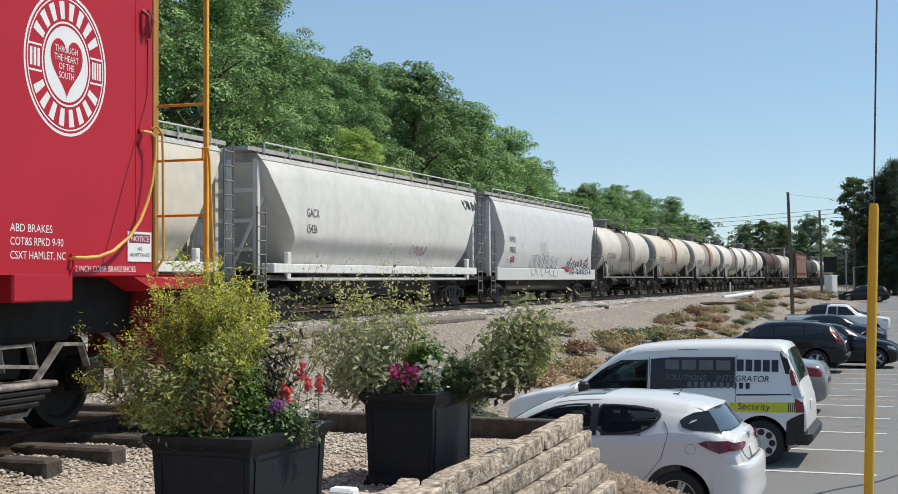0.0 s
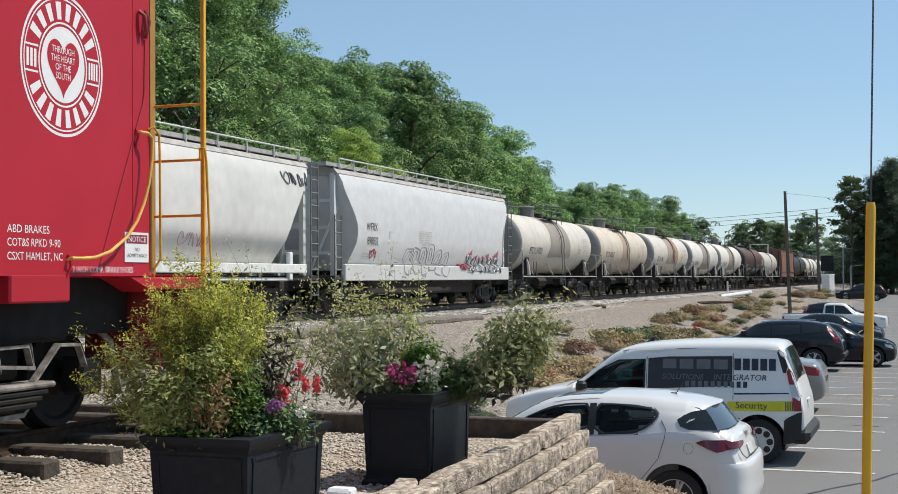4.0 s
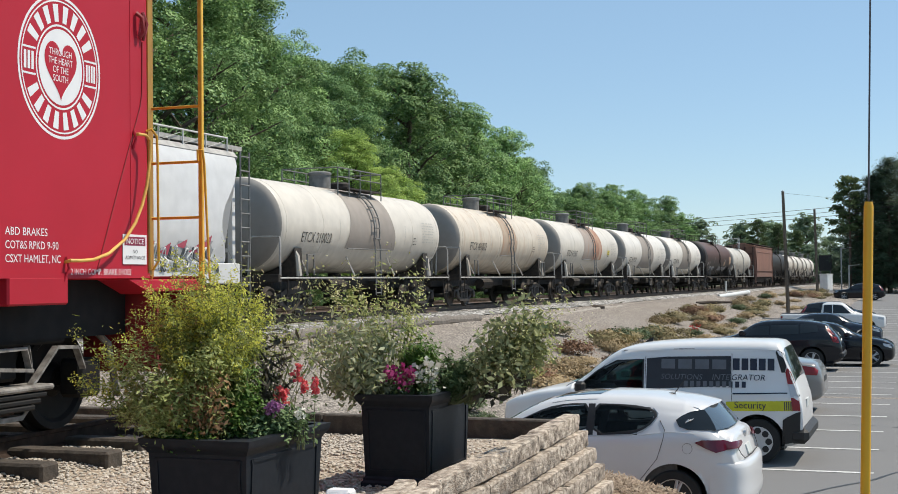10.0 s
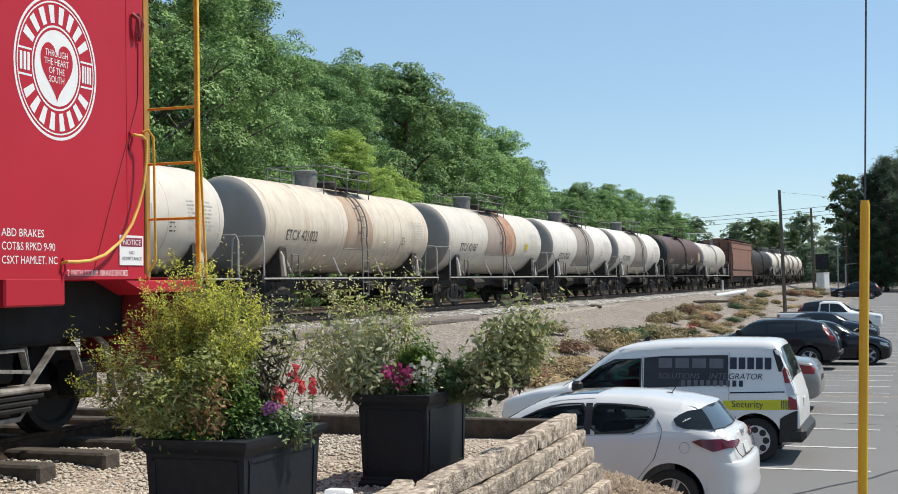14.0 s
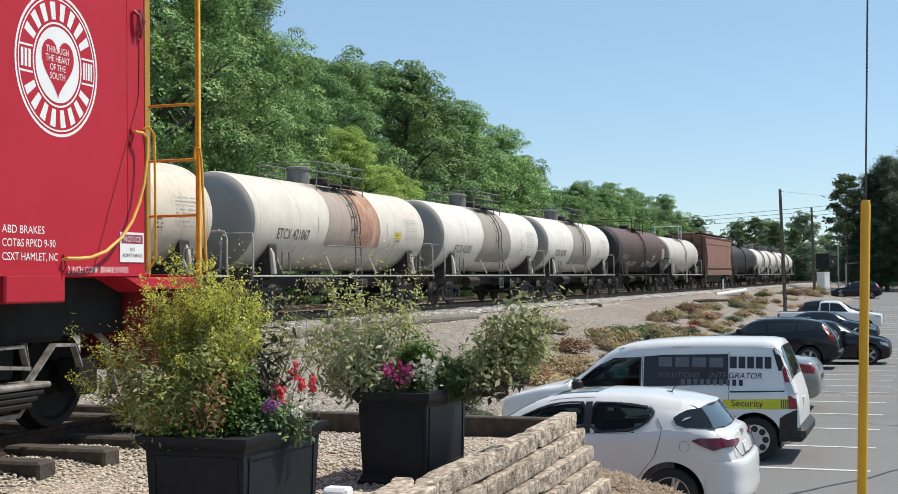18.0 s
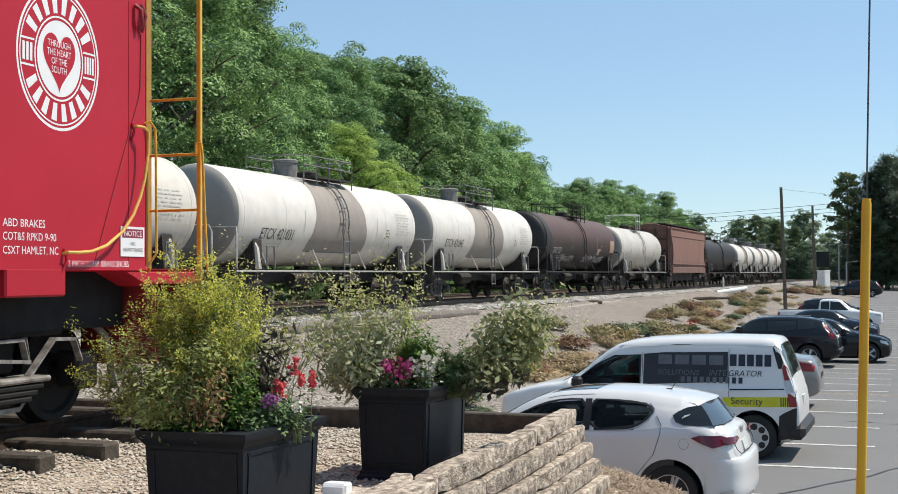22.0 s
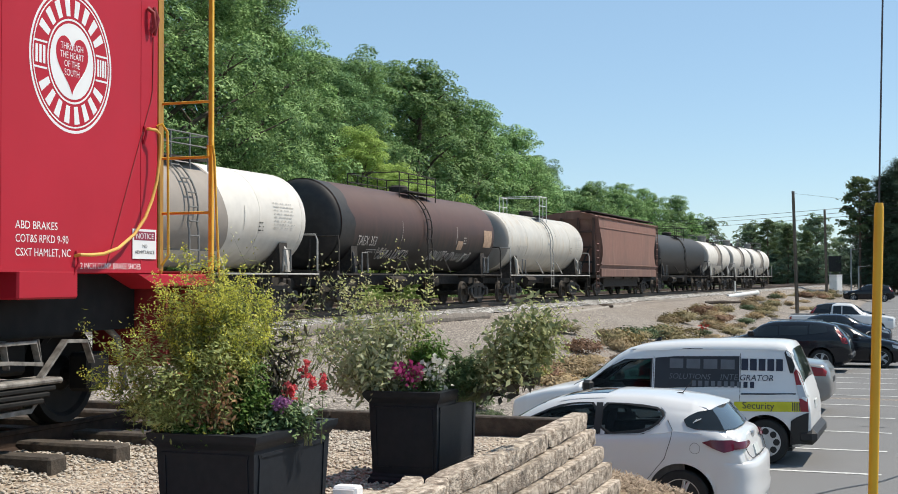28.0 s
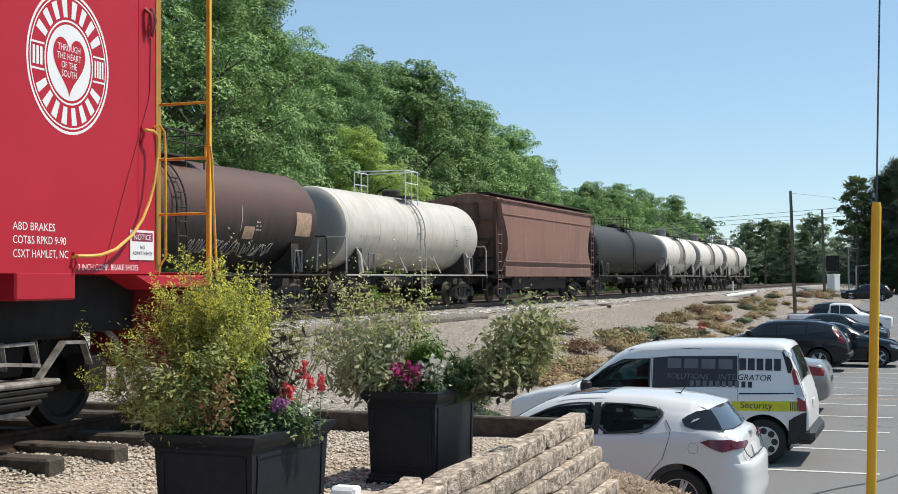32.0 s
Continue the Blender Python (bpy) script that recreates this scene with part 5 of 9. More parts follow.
planter(-3.865, 6.77, 0.67, 1.0, 0, "black moulded rectangular planter full of yellow blossom")
planter(-3.57, 8.88, 0.55, 0.92, 1, "black moulded square planter with mixed flowers", 0.66)
part_outlet = thing("electric_outlet", pose(-3.12, 6.6, PAD), "small white outdoor outlet box", "outlet box")
part("box", Build().box(-0.075, 0.075, -0.05, 0.05, 0.0, 0.30, 0.012), SIGNWHITE, part_outlet)
part("cover", Build().box(-0.065, 0.065, -0.06, -0.052, 0.2, 0.285, 0.005), SIGNWHITE, part_outlet)

# ---- parked vehicles ----
def paint(name, c, rough=0.28, flake=0.0):
    m = mat(name, c, tuple(v * 0.97 for v in c), rough=rough, scale=2, coat=0.6, metal=flake, c=tuple(v * 0.9 for v in c), cscale=1.0, camount=0.3)
    if max(c) < 0.1:
        p = m.node_tree.nodes["Principled BSDF"]
        p.inputs["Coat Weight"].default_value, p.inputs["Specular IOR Level"].default_value = 0.25, 0.3
    return m


CAR_WHITE = paint("pearl_white_paint", (0.66, 0.66, 0.665))
VAN_WHITE = paint("van_white_paint", (0.72, 0.72, 0.72), 0.35)
CAR_BLACK = paint("black_car_paint", (0.008, 0.0095, 0.014), 0.16)
CAR_NAVY = paint("dark_blue_car_paint", (0.02, 0.03, 0.05), 0.2)
CAR_SILVER = paint("silver_car_paint", (0.25, 0.24, 0.235), 0.3, 0.4)
CAR_GREEN = paint("teal_car_paint", (0.04, 0.2, 0.17), 0.3)
WINDOW = glass("tinted_car_glass", (0.014, 0.018, 0.022), 0.05)
FILM = mat("perforated_window_film", (0.012, 0.018, 0.026), (0.02, 0.026, 0.034), rough=0.45, scale=3)
WINDOW_BLUE = glass("reflecting_car_glass", (0.05, 0.07, 0.09), 0.02)
TRIM = mat("black_trim_plastic", (0.012, 0.012, 0.013), rough=0.55, bump=0.1, bscale=200)
TYRE = mat("tyre_rubber", (0.013, 0.013, 0.013), (0.022, 0.021, 0.02), rough=0.85)
ALLOY = mat("alloy_rim", (0.5, 0.5, 0.51), (0.42, 0.42, 0.43), rough=0.35, metal=0.7)
HUBCAP = mat("silver_hubcap", (0.56, 0.56, 0.57), (0.5, 0.5, 0.5), rough=0.4, metal=0.3)
LAMP_RED = glass("tail_lamp_red", (0.25, 0.008, 0.012), 0.3)
LAMP_DARK = glass("smoked_lamp", (0.12, 0.012, 0.03), 0.08)
LAMP_CLEAR = glass("headlamp_glass", (0.5, 0.52, 0.55), 0.06)
CHROME = mat("chrome", (0.7, 0.7, 0.72), rough=0.12, metal=1.0)
PLATE = mat("number_plate", (0.6, 0.62, 0.6), rough=0.5)


def within(x, z, poly):
    """Is the point inside the outline?"""
    ins = False
    for (a, p), (q, r) in zip(poly, poly[1:] + poly[:1]):
        if (p > z) != (r > z) and x < a + (q - a) * (z - p) / (r - p):
            ins = not ins
    return ins


def shrink(poly, k):
    """The outline drawn in towards its middle by k metres."""
    cx, cz = sum(q[0] for q in poly) / len(poly), sum(q[1] for q in poly) / len(poly)
    out = []
    for x, z in poly:
        d = math.hypot(x - cx, z - cz)
        out.append((cx + (x - cx) * (1 - k / d), cz + (z - cz) * (1 - k / d)))
    return out


def clear_glass(name, tint, gloss=0.05):
    m = bpy.data.materials.new(name)
    m.use_nodes = True
    n, l = links(m)
    n.remove(n["Principled BSDF"])
    t, g, x = n.new("ShaderNodeBsdfTransparent"), n.new("ShaderNodeBsdfGlossy"), n.new("ShaderNodeMixShader")
    t.inputs["Color"].default_value = (*tint, 1)
    g.inputs["Roughness"].default_value = 0.02
    x.inputs[0].default_value = gloss
    l.new(t.outputs[0], x.inputs[1])
    l.new(g.outputs[0], x.inputs[2])
    l.new(x.outputs[0], n["Material Output"].inputs[0])
    return m


CLEAR = clear_glass("clear_car_glass", (0.3, 0.34, 0.335), 0.02)
CLOTH = mat("grey_seat_cloth", (0.06, 0.06, 0.065), (0.04, 0.04, 0.044), rough=0.9, scale=30)
LINER = mat("grey_car_liner", (0.09, 0.09, 0.09), (0.06, 0.06, 0.06), rough=0.9, scale=20)


class Shape:
    """The skin of a car. Its nose points to -x, z is up from the ground. Stations: x, bottom, belt, top, half width, half width of roof."""

    def __init__(self, st):
        self.x = [s[0] for s in st]
        self.st = np.array(st, float)

    def at(self, x):
        out = []
        i = int(np.clip(np.searchsorted(self.x, x) - 1, 0, len(self.x) - 2))
        t = (x - self.x[i]) / (self.x[i + 1] - self.x[i])
        p = [self.st[max(0, min(len(self.x) - 1, i + k))] for k in (-1, 0, 1, 2)]
        for c in range(1, 6):
            a, b, d, e = (q[c] for q in p)
            m0, m1 = (d - a) / 2, (e - b) / 2
            if (d - b) * m0 < 0:
                m0 = 0
            if (d - b) * m1 < 0:
                m1 = 0
            lim = 1.5 * abs(d - b)
            m0, m1 = max(-lim, min(lim, m0)), max(-lim, min(lim, m1))
            t2, t3 = t * t, t * t * t
            out.append((2 * t3 - 3 * t2 + 1) * b + (t3 - 2 * t2 + t) * m0 + (-2 * t3 + 3 * t2) * d + (t3 - t2) * m1)
        return out

    def section(self, x):
        zb, be, tp, w, wt = self.at(x)
        key = [(0.0, zb), (w * 0.86, zb), (w * 0.965, zb + 0.07), (w * 0.99, zb + 0.4 * (be - zb)), (w, zb + 0.62 * (be - zb)), (w * 0.985, be - 0.06 * min(1, be - zb)), (w * 0.955, be)]
        h = tp - be
        if h > 0.12:
            key += [(w * 0.955 + (wt - w * 0.955) * 0.5, be + h * 0.48), (wt + 0.03, tp - 0.12), (wt - 0.03, tp - 0.045), (wt * 0.75, tp - 0.012), (0.0, tp)]
        else:
            key += [(w * 0.93, be + h * 0.35), (w * 0.88, be + h * 0.6), (w * 0.8, be + h * 0.8), (w * 0.55, be + h * 0.95), (0.0, tp)]
        return key

    def side(self, x, z):
        k = self.section(x)
        return lin(z, *[(q[1], q[0]) for q in k[2:]])

    def mesh(self, wheels, arch, n=110, holes=()):
        b = Build()
        x0, x1 = self.x[0], self.x[-1]
        rows = []
        sub = (1, 2, 4, 4, 4, 2, 2, 2, 1, 1, 2)
        for i in range(n + 1):
            x = x0 + (x1 - x0) * i / n
            key, half = self.section(x), []
            for (a, p), (c, q), m in zip(key, key[1:], sub):
                half += [(a + (c - a) * j / m, p + (q - p) * j / m) for j in range(m)]
            half.append(key[-1])
            row = []
            for y, z in half:
                xx = x
                for wx in wheels:
                    d = math.hypot(x - wx, z - arch[1])
                    if y > 0.5 and abs(d - arch[0]) < 0.035 and d > 0:
                        xx, z = wx + (x - wx) * arch[0] / d, arch[1] + (z - arch[1]) * arch[0] / d
                row.append((xx, y, z))
            rows.append(row + [(u, -v, q) for u, v, q in reversed(row[1:-1])])
        m = len(rows[0])
        b.v = [q for r in rows for q in r]
        for i in range(n):
            for k in range(m):
                f = (i * m + k, i * m + (k + 1) % m, (i + 1) * m + (k + 1) % m, (i + 1) * m + k)
                c = [sum(b.v[j][a] for j in f) / 4 for a in range(3)]
                if abs(c[1]) > 0.5 and any(math.hypot(c[0] - wx, c[2] - arch[1]) < arch[0] - 0.004 for wx in wheels):
                    continue
                if abs(c[1]) > 0.3 and any(within(c[0], c[2], h) for h in holes):
                    continue
                b.f.append(f)
        b.f.append(tuple(range(m - 1, -1, -1)))
        b.f.append(tuple(n * m + k for k in range(m)))
        return b


def car_wheel(parent, x, y, r, w, style):
    s = 1 if y > 0 else -1
    tyre = Build().lathe([(-w / 2, r * 0.66), (-w / 2, r * 0.93), (-w / 2 + 0.02, r * 0.985), (0, r), (w / 2 - 0.02, r * 0.985), (w / 2, r * 0.93), (w / 2, r * 0.66)], 36, "y")
    wh = part("wheel", tyre, TYRE, parent, m=pose(x, y, r))
    face = s * w / 2
    b = Build().lathe([(face - s * 0.03, 0.0), (face - s * 0.05, r * 0.3), (face - s * 0.06, r * 0.55), (face - s * 0.01, r * 0.64), (face, r * 0.67), (face - s * 0.04, r * 0.68), (-face, r * 0.66)], 36, "y")
    part("rim", b, TRIM if style != "cap" else HUBCAP, wh)
    b = Build()
    if style == "cap":
        b.lathe([(face + s * 0.012, 0.0), (face + s * 0.012, r * 0.2), (face + s * 0.006, r * 0.5), (face + s * 0.004, r * 0.66)], 36, "y")
        part("hubcap", b, HUBCAP, wh, "silver hubcap with round vents")
        b = Build()
        for k in range(8):
            a = k * math.pi / 4
            b.lathe([(face + s * 0.004, 0.05), (face + s * 0.0165, 0.05), (face + s * 0.0165, 0.0)], 10, "y", (math.cos(a) * r * 0.47, 0, math.sin(a) * r * 0.47))
        part("hubcap_vents", b, TRIM, wh)
    else:
        for k in range(5):
            for d in (-0.13, 0.13):
                a = k * 2 * math.pi / 5
                p, q = (math.cos(a) * r * 0.12, math.sin(a) * r * 0.12), (math.cos(a + d) * r * 0.64, math.sin(a + d) * r * 0.64)
                b.tube([(p[0], face + s * 0.004, p[1]), (q[0], face - s * 0.004, q[1])], [0.03, 0.018], 6)
        b.lathe([(face - s * 0.02, r * 0.16), (face + s * 0.012, r * 0.14), (face + s * 0.014, 0.0)], 14, "y").lathe([(face - s * 0.03, r * 0.64), (face + s * 0.004, r * 0.65), (face + s * 0.004, r * 0.68), (face - s * 0.03, r * 0.68)], 32, "y")
        part("spokes", b, ALLOY, wh)
    return wh


def side_panel(sh, outline, s, lift=0.006, fine=0.07):
    """A panel on the car's side, from its outline in (x, z); laid over the skin."""
    pts = []
    for (a, p), (c, q) in zip(outline, outline[1:] + outline[:1]):
        k = max(1, int(math.hypot(c - a, q - p) / fine))
        pts += [(a + (c - a) * j / k, p + (q - p) * j / k) for j in range(k)]
    bm = bmesh.new()
    vs = [bm.verts.new((x, 0, z)) for x, z in pts]
    f = bm.faces.new(vs)
    bmesh.ops.triangulate(bm, faces=[f])
    bmesh.ops.subdivide_edges(bm, edges=[e for e in bm.edges if e.calc_length() > fine * 2], cuts=2, use_grid_fill=True)
    for v in bm.verts:
        v.co.y = s * (sh.side(v.co.x, v.co.z) + lift)
    b = Build()
    bm.verts.index_update()
    b.v = [tuple(v.co) for v in bm.verts]
    b.f = [tuple(v.index for v in f.verts) for f in bm.faces]
    bm.free()
    return b


def cross_panel(sh, x0, x1, side_in=0.06, lift=0.006, n=6):
    """Windscreen, rear window, bonnet: a panel across the car between two stations, over the upper skin."""
    b, rows = Build(), []
    for i in range(n + 1):
        x = x0 + (x1 - x0) * i / n
        zb, be, tp, w, wt = sh.at(x)
        e = 1e-3
        zn = sh.at(x + e)[2]
        slope = Vector((-(zn - tp) / e, 0, 1)).normalized() * lift
        sec = [q for q in sh.section(x) if q[1] > be + (tp - be) * 0.1]
        wide = max(q[0] for q in sec) - side_in
        row = []
        for k in range(9):
            y = wide * (k / 4 - 1)
            z = lin(-abs(y), *[(-q[0], q[1]) for q in sec])
            row.append((x + slope.x, y, z + slope.z))
        rows.append(row)
    return b.loft(rows, closed=False)


def vehicle(kind, label, x, y, rz, st, skin, wheels, r, style, windows, screen, rear, group="vehicles in the parking stalls", trim=None, z=None, round_off=40, holes=()):
    c = thing(kind, pose(x, y, lot_z(y) + 0.008 if z is None else z, 0, 0, rz), label, kind.replace("_", " ").split()[-1] if kind not in ("estate_car",) else "car", group)
    sh = Shape(st)
    ar = (r + 0.055, r + 0.015)
    part("body", sh.mesh(wheels, ar, 230 if holes else 110, [shrink(h, 0.017) for h in holes]), skin, c, smooth=round_off)
    part("floor_pan", Build().box(sh.x[0] + 0.35, sh.x[-1] - 0.3, -0.62, 0.62, sh.at(0)[0] - 0.02, sh.at(0)[0] + 0.35), TRIM, c)
    for wx in wheels:
        for s in (-1, 1):
            w = sh.at(wx)[3]
            car_wheel(c, wx, s * (w - 0.125), r, 0.21, style)
        for s in (-1, 1):
            rows = []
            for k in range(13):
                a = math.pi * (k / 12 * 1.16 - 0.08)
                rows.append([(wx + math.cos(a) * ar[0], s * (w - 0.006), ar[1] + math.sin(a) * ar[0]), (wx + math.cos(a) * ar[0], s * 0.55, ar[1] + math.sin(a) * ar[0])])
            part("wheel_arch", Build().loft(rows, closed=False), TRIM, c)
    for out in windows:
        for s in (-1, 1):
            part("side_window", side_panel(sh, out, s), WINDOW, c)
    if screen:
        part("windscreen", cross_panel(sh, *screen), WINDOW, c)
    if rear:
        part("rear_window", cross_panel(sh, *rear), WINDOW_BLUE, c)
    return c, sh


def on_side(c, sh, name, outline, material, lift=0.01, label="", both=True):
    for s in ((-1, 1) if both else (-1,)):
        part(name, side_panel(sh, outline, s, lift), material, c, label)


def rub(c, sh, name, pts, r, material, both=True):
    """A line along the side: seams, rub strips."""
    for s in ((-1, 1) if both else (-1,)):
        part(name, Build().tube([(x, s * (sh.side(x, z) + 0.002), z) for x, z in pts], r, 5), material, c)


SEAM = mat("panel_gap", (0.03, 0.03, 0.03), rough=0.8)

# white hatchback nearest to the timber wall
HATCH = [(-2.16, 0.3, 0.52, 0.56, 0.55, 0.4), (-2.08, 0.24, 0.6, 0.66, 0.7, 0.5), (-1.8, 0.19, 0.74, 0.8, 0.83, 0.6), (-1.3, 0.17, 0.84, 0.9, 0.875, 0.66), (-1.02, 0.17, 0.9, 0.97, 0.88, 0.66), (-0.75, 0.17, 0.93, 1.1, 0.88, 0.65), (-0.3, 0.17, 0.95, 1.33, 0.88, 0.64), (0.05, 0.17, 0.97, 1.42, 0.88, 0.64), (0.5, 0.17, 0.99, 1.45, 0.88, 0.64), (1.0, 0.17, 1.02, 1.44, 0.88, 0.64), (1.45, 0.18, 1.05, 1.39, 0.88, 0.63), (1.6, 0.19, 1.06, 1.34, 0.875, 0.62), (1.75, 0.2, 1.03, 1.21, 0.868, 0.66), (1.9, 0.21, 0.945, 1.075, 0.852, 0.71), (2.0, 0.23, 0.86, 1.035, 0.82, 0.705), (2.035, 0.24, 0.76, 0.96, 0.8, 0.69), (2.06, 0.25, 0.66, 0.87, 0.775, 0.67), (2.085, 0.27, 0.55, 0.77, 0.73, 0.62), (2.105, 0.3, 0.48, 0.68, 0.67, 0.55), (2.12, 0.34, 0.42, 0.58, 0.58, 0.45)]
HATCHGLASS = [[(-0.74, 0.975), (0.38, 1.0), (0.38, 1.345), (0.1, 1.34), (-0.15, 1.29), (-0.5, 1.13)], [(0.41, 1.0), (0.9, 1.03), (1.03, 1.08), (1.13, 1.17), (1.17, 1.24), (1.12, 1.295), (0.94, 1.335), (0.7, 1.347), (0.41, 1.347)]]


def rounded(poly, times=2):
    """Cuts the outline's corners, again and again."""
    for k in range(times):
        out = []
        for (a, p), (q, r) in zip(poly, poly[1:] + poly[:1]):
            out += [(a * 0.78 + q * 0.22, p * 0.78 + r * 0.22), (a * 0.22 + q * 0.78, p * 0.22 + r * 0.78)]
        poly = out
    return poly


HATCHGLASS = [rounded(q, 1) for q in HATCHGLASS]
c, sh = vehicle("hatchback_car", "pearl white hatchback parked nose-in beside the timber wall", -4.08, 15.3, 0, HATCH, CAR_WHITE, (-1.25, 1.36), 0.32, "spoke", [], (-0.98, -0.3, 0.06), None, round_off=85, holes=HATCHGLASS)


def pane(c, sh, outline, surround=0.03):
    """A see-through side window with its black surround, on both sides."""
    ins = shrink(outline, surround)
    for s in (-1, 1):
        rows = []
        for (x0, z0), (x1, z1) in zip(outline + outline[:1], ins + ins[:1]):
            rows.append([(x0, s * (sh.side(x0, z0) + 0.007), z0), ((x0 + x1) / 2, s * (sh.side((x0 + x1) / 2, (z0 + z1) / 2) + 0.01), (z0 + z1) / 2), (x1, s * (sh.side(x1, z1) + 0.008), z1), (x1, s * (sh.side(x1, z1) - 0.03), z1)])
        fr = part("window_surround", Build().loft(rows, closed=False), TRIM, c, "black window surround")
        part("side_window", side_panel(sh, ins, s, 0.001), CLEAR, fr, "see-through side window")


def cabin(c, sh, seats, x0, x1, z0, belt, width):
    """Seats, door cards, floor and roof lining inside a car."""
    for s in (-1, 1):
        part("door_card", side_panel(sh, [(x0, z0), (x1, z0), (x1, belt), (x0, belt)], s, -0.05), LINER, c)
    part("cabin_floor", Build().box(x0, x1, -width, width, z0 - 0.04, z0), LINER, c)
    part("roof_lining", cross_panel(sh, x0 + 0.5, x1 - 0.2, 0.06, -0.03), LINER, c)
    part("dashboard", Build().box(x0 - 0.05, x0 + 0.3, -width + 0.04, width - 0.04, belt - 0.28, belt - 0.02, 0.05), TRIM, c)
    for x in seats:
        for y in (-0.36, 0.36):
            b = Build().box(x - 0.5, x + 0.02, y - 0.25, y + 0.25, z0 + 0.02, z0 + 0.32, 0.06)
            b.prism([(x - 0.06, z0 + 0.3), (x + 0.1, z0 + 0.28), (x + 0.26, z0 + 0.86), (x + 0.14, z0 + 0.88)], y - 0.23, y + 0.23, "y")
            seat = part("seat", b, CLOTH, c)
            part("headrest", Build().box(x + 0.14, x + 0.26, y - 0.13, y + 0.13, z0 + 0.9, z0 + 1.06, 0.04), CLOTH, seat)


for out in HATCHGLASS:
    pane(c, sh, out)
on_side(c, sh, "door_pillar", [(0.355, 1.0), (0.435, 1.002), (0.435, 1.346), (0.355, 1.344)], TRIM, 0.012, "black door pillar")
cabin(c, sh, (0.05, 0.95), -0.75, 1.4, 0.3, 0.98, 0.78)
rub(c, sh, "chrome_strip", [(-0.8, 0.96), (0.4, 0.99), (0.88, 1.018), (1.0, 1.052), (1.1, 1.128), (1.165, 1.21), (1.168, 1.255), (1.11, 1.308)], 0.007, ALLOY)
# glass that wraps from the quarter round the tail
upper = [(1.38, None, 1.19), (1.44, None, 1.235), (1.52, None, 1.272), (1.6, 0.655, 1.29), (1.675, 0.6, 1.3), (1.7, 0.4, 1.315), (1.71, 0.0, 1.32)]
lower = [(1.39, None, 1.17), (1.42, None, 1.12), (1.52, None, 1.09), (1.68, None, 1.085), (1.83, 0.75, 1.09), (1.915, 0.45, 1.085), (1.935, 0.0, 1.085)]


def wrap(ids, s):
    rows = []
    for i in ids:
        q = []
        for x, y, z in (upper[i], lower[i]):
            q.append(Vector((x, (sh.side(x, z) if y is None else y) + 0.01, z)))
        row = []
        for k in range(6):
            p = q[0].lerp(q[1], k / 5)
            if i < 4:
                p.y = max(p.y, sh.side(p.x, p.z) + 0.008)
            row.append((p.x + (0.012 * math.sin(math.pi * k / 5) if i > 3 else 0), s * p.y, p.z))
        rows.append(row)
    return rows


for s in (-1, 1):
    part("quarter_window", Build().loft(wrap((0, 1, 2, 3, 4), s), closed=False), WINDOW, c, "black tinted quarter window")
part("rear_window", Build().loft(wrap((4, 5), -1) + wrap((6,), 1) + wrap((5, 4), 1), closed=False), WINDOW_BLUE, c, "sloping rear window reflecting the sky")
rows = []
for k in range(13):
    y = 0.585 * (k / 6 - 1)
    u = abs(y) / 0.585
    d = 0.055 * u ** 4
    tip = 1.765 - 0.13 * u ** 2
    rows.append([(1.36, y, 1.404 - d), (1.5, y, 1.386 - d), (1.6, y, 1.368 - d), (tip, y, 1.343 - d), (tip + 0.004, y, 1.333 - d), (tip - 0.03, y, 1.318 - d), (1.5, y, 1.30 - d)])
part("spoiler", Build().loft(rows), CAR_WHITE, c, smooth=50)
on_side(c, sh, "tail_lamp", [(1.6, 0.955), (1.69, 0.985), (1.92, 0.985), (1.985, 0.96), (1.99, 0.9), (1.93, 0.872), (1.84, 0.85), (1.72, 0.895)], LAMP_DARK, 0.024, "smoked red tail lamp")
for s in (-1, 1):                          # the lamps run on round the corner onto the tailgate
    rows = [[(x0 + 0.014, s * y, z0), ((x0 + x1) / 2 + 0.02, s * y, (z0 + z1) / 2), (x1 + 0.014, s * y, z1)] for x0, x1, y, z0, z1 in ((1.935, 1.93, 0.852, 0.885, 0.975), (1.985, 1.968, 0.822, 0.888, 0.972), (2.03, 2.005, 0.765, 0.89, 0.97), (2.055, 2.034, 0.69, 0.893, 0.968), (2.058, 2.038, 0.56, 0.902, 0.962), (2.057, 2.042, 0.44, 0.918, 0.952))]
    part("tail_lamp", Build().loft(rows, closed=False), LAMP_DARK, c, "smoked red tail lamp")
plan = [(1.765, 0.868), (1.88, 0.856), (1.98, 0.82), (2.06, 0.75), (2.115, 0.64), (2.145, 0.48), (2.16, 0.26)]
plan = [(x, -y) for x, y in plan] + [(2.165, 0.0)] + list(reversed(plan))
rows = []
for i, (x, y) in enumerate(plan):
    u, w = plan[min(i + 1, len(plan) - 1)], plan[max(i - 1, 0)]
    nx, ny = Vector((u[1] - w[1], w[0] - u[0])).normalized()
    thin = smoothstep(1.82, 2.06, x)       # the bumper swells out of the quarter panel
    rows.append([(x + nx * o * thin - nx * 0.004 * (1 - thin), y + ny * o * thin - ny * 0.004 * (1 - thin), z) for o, z in ((-0.05, 0.74), (0.0, 0.735), (0.02, 0.718), (0.03, 0.67), (0.032, 0.56), (0.026, 0.46), (0.038, 0.4), (0.034, 0.33), (0.02, 0.27), (-0.05, 0.25))])
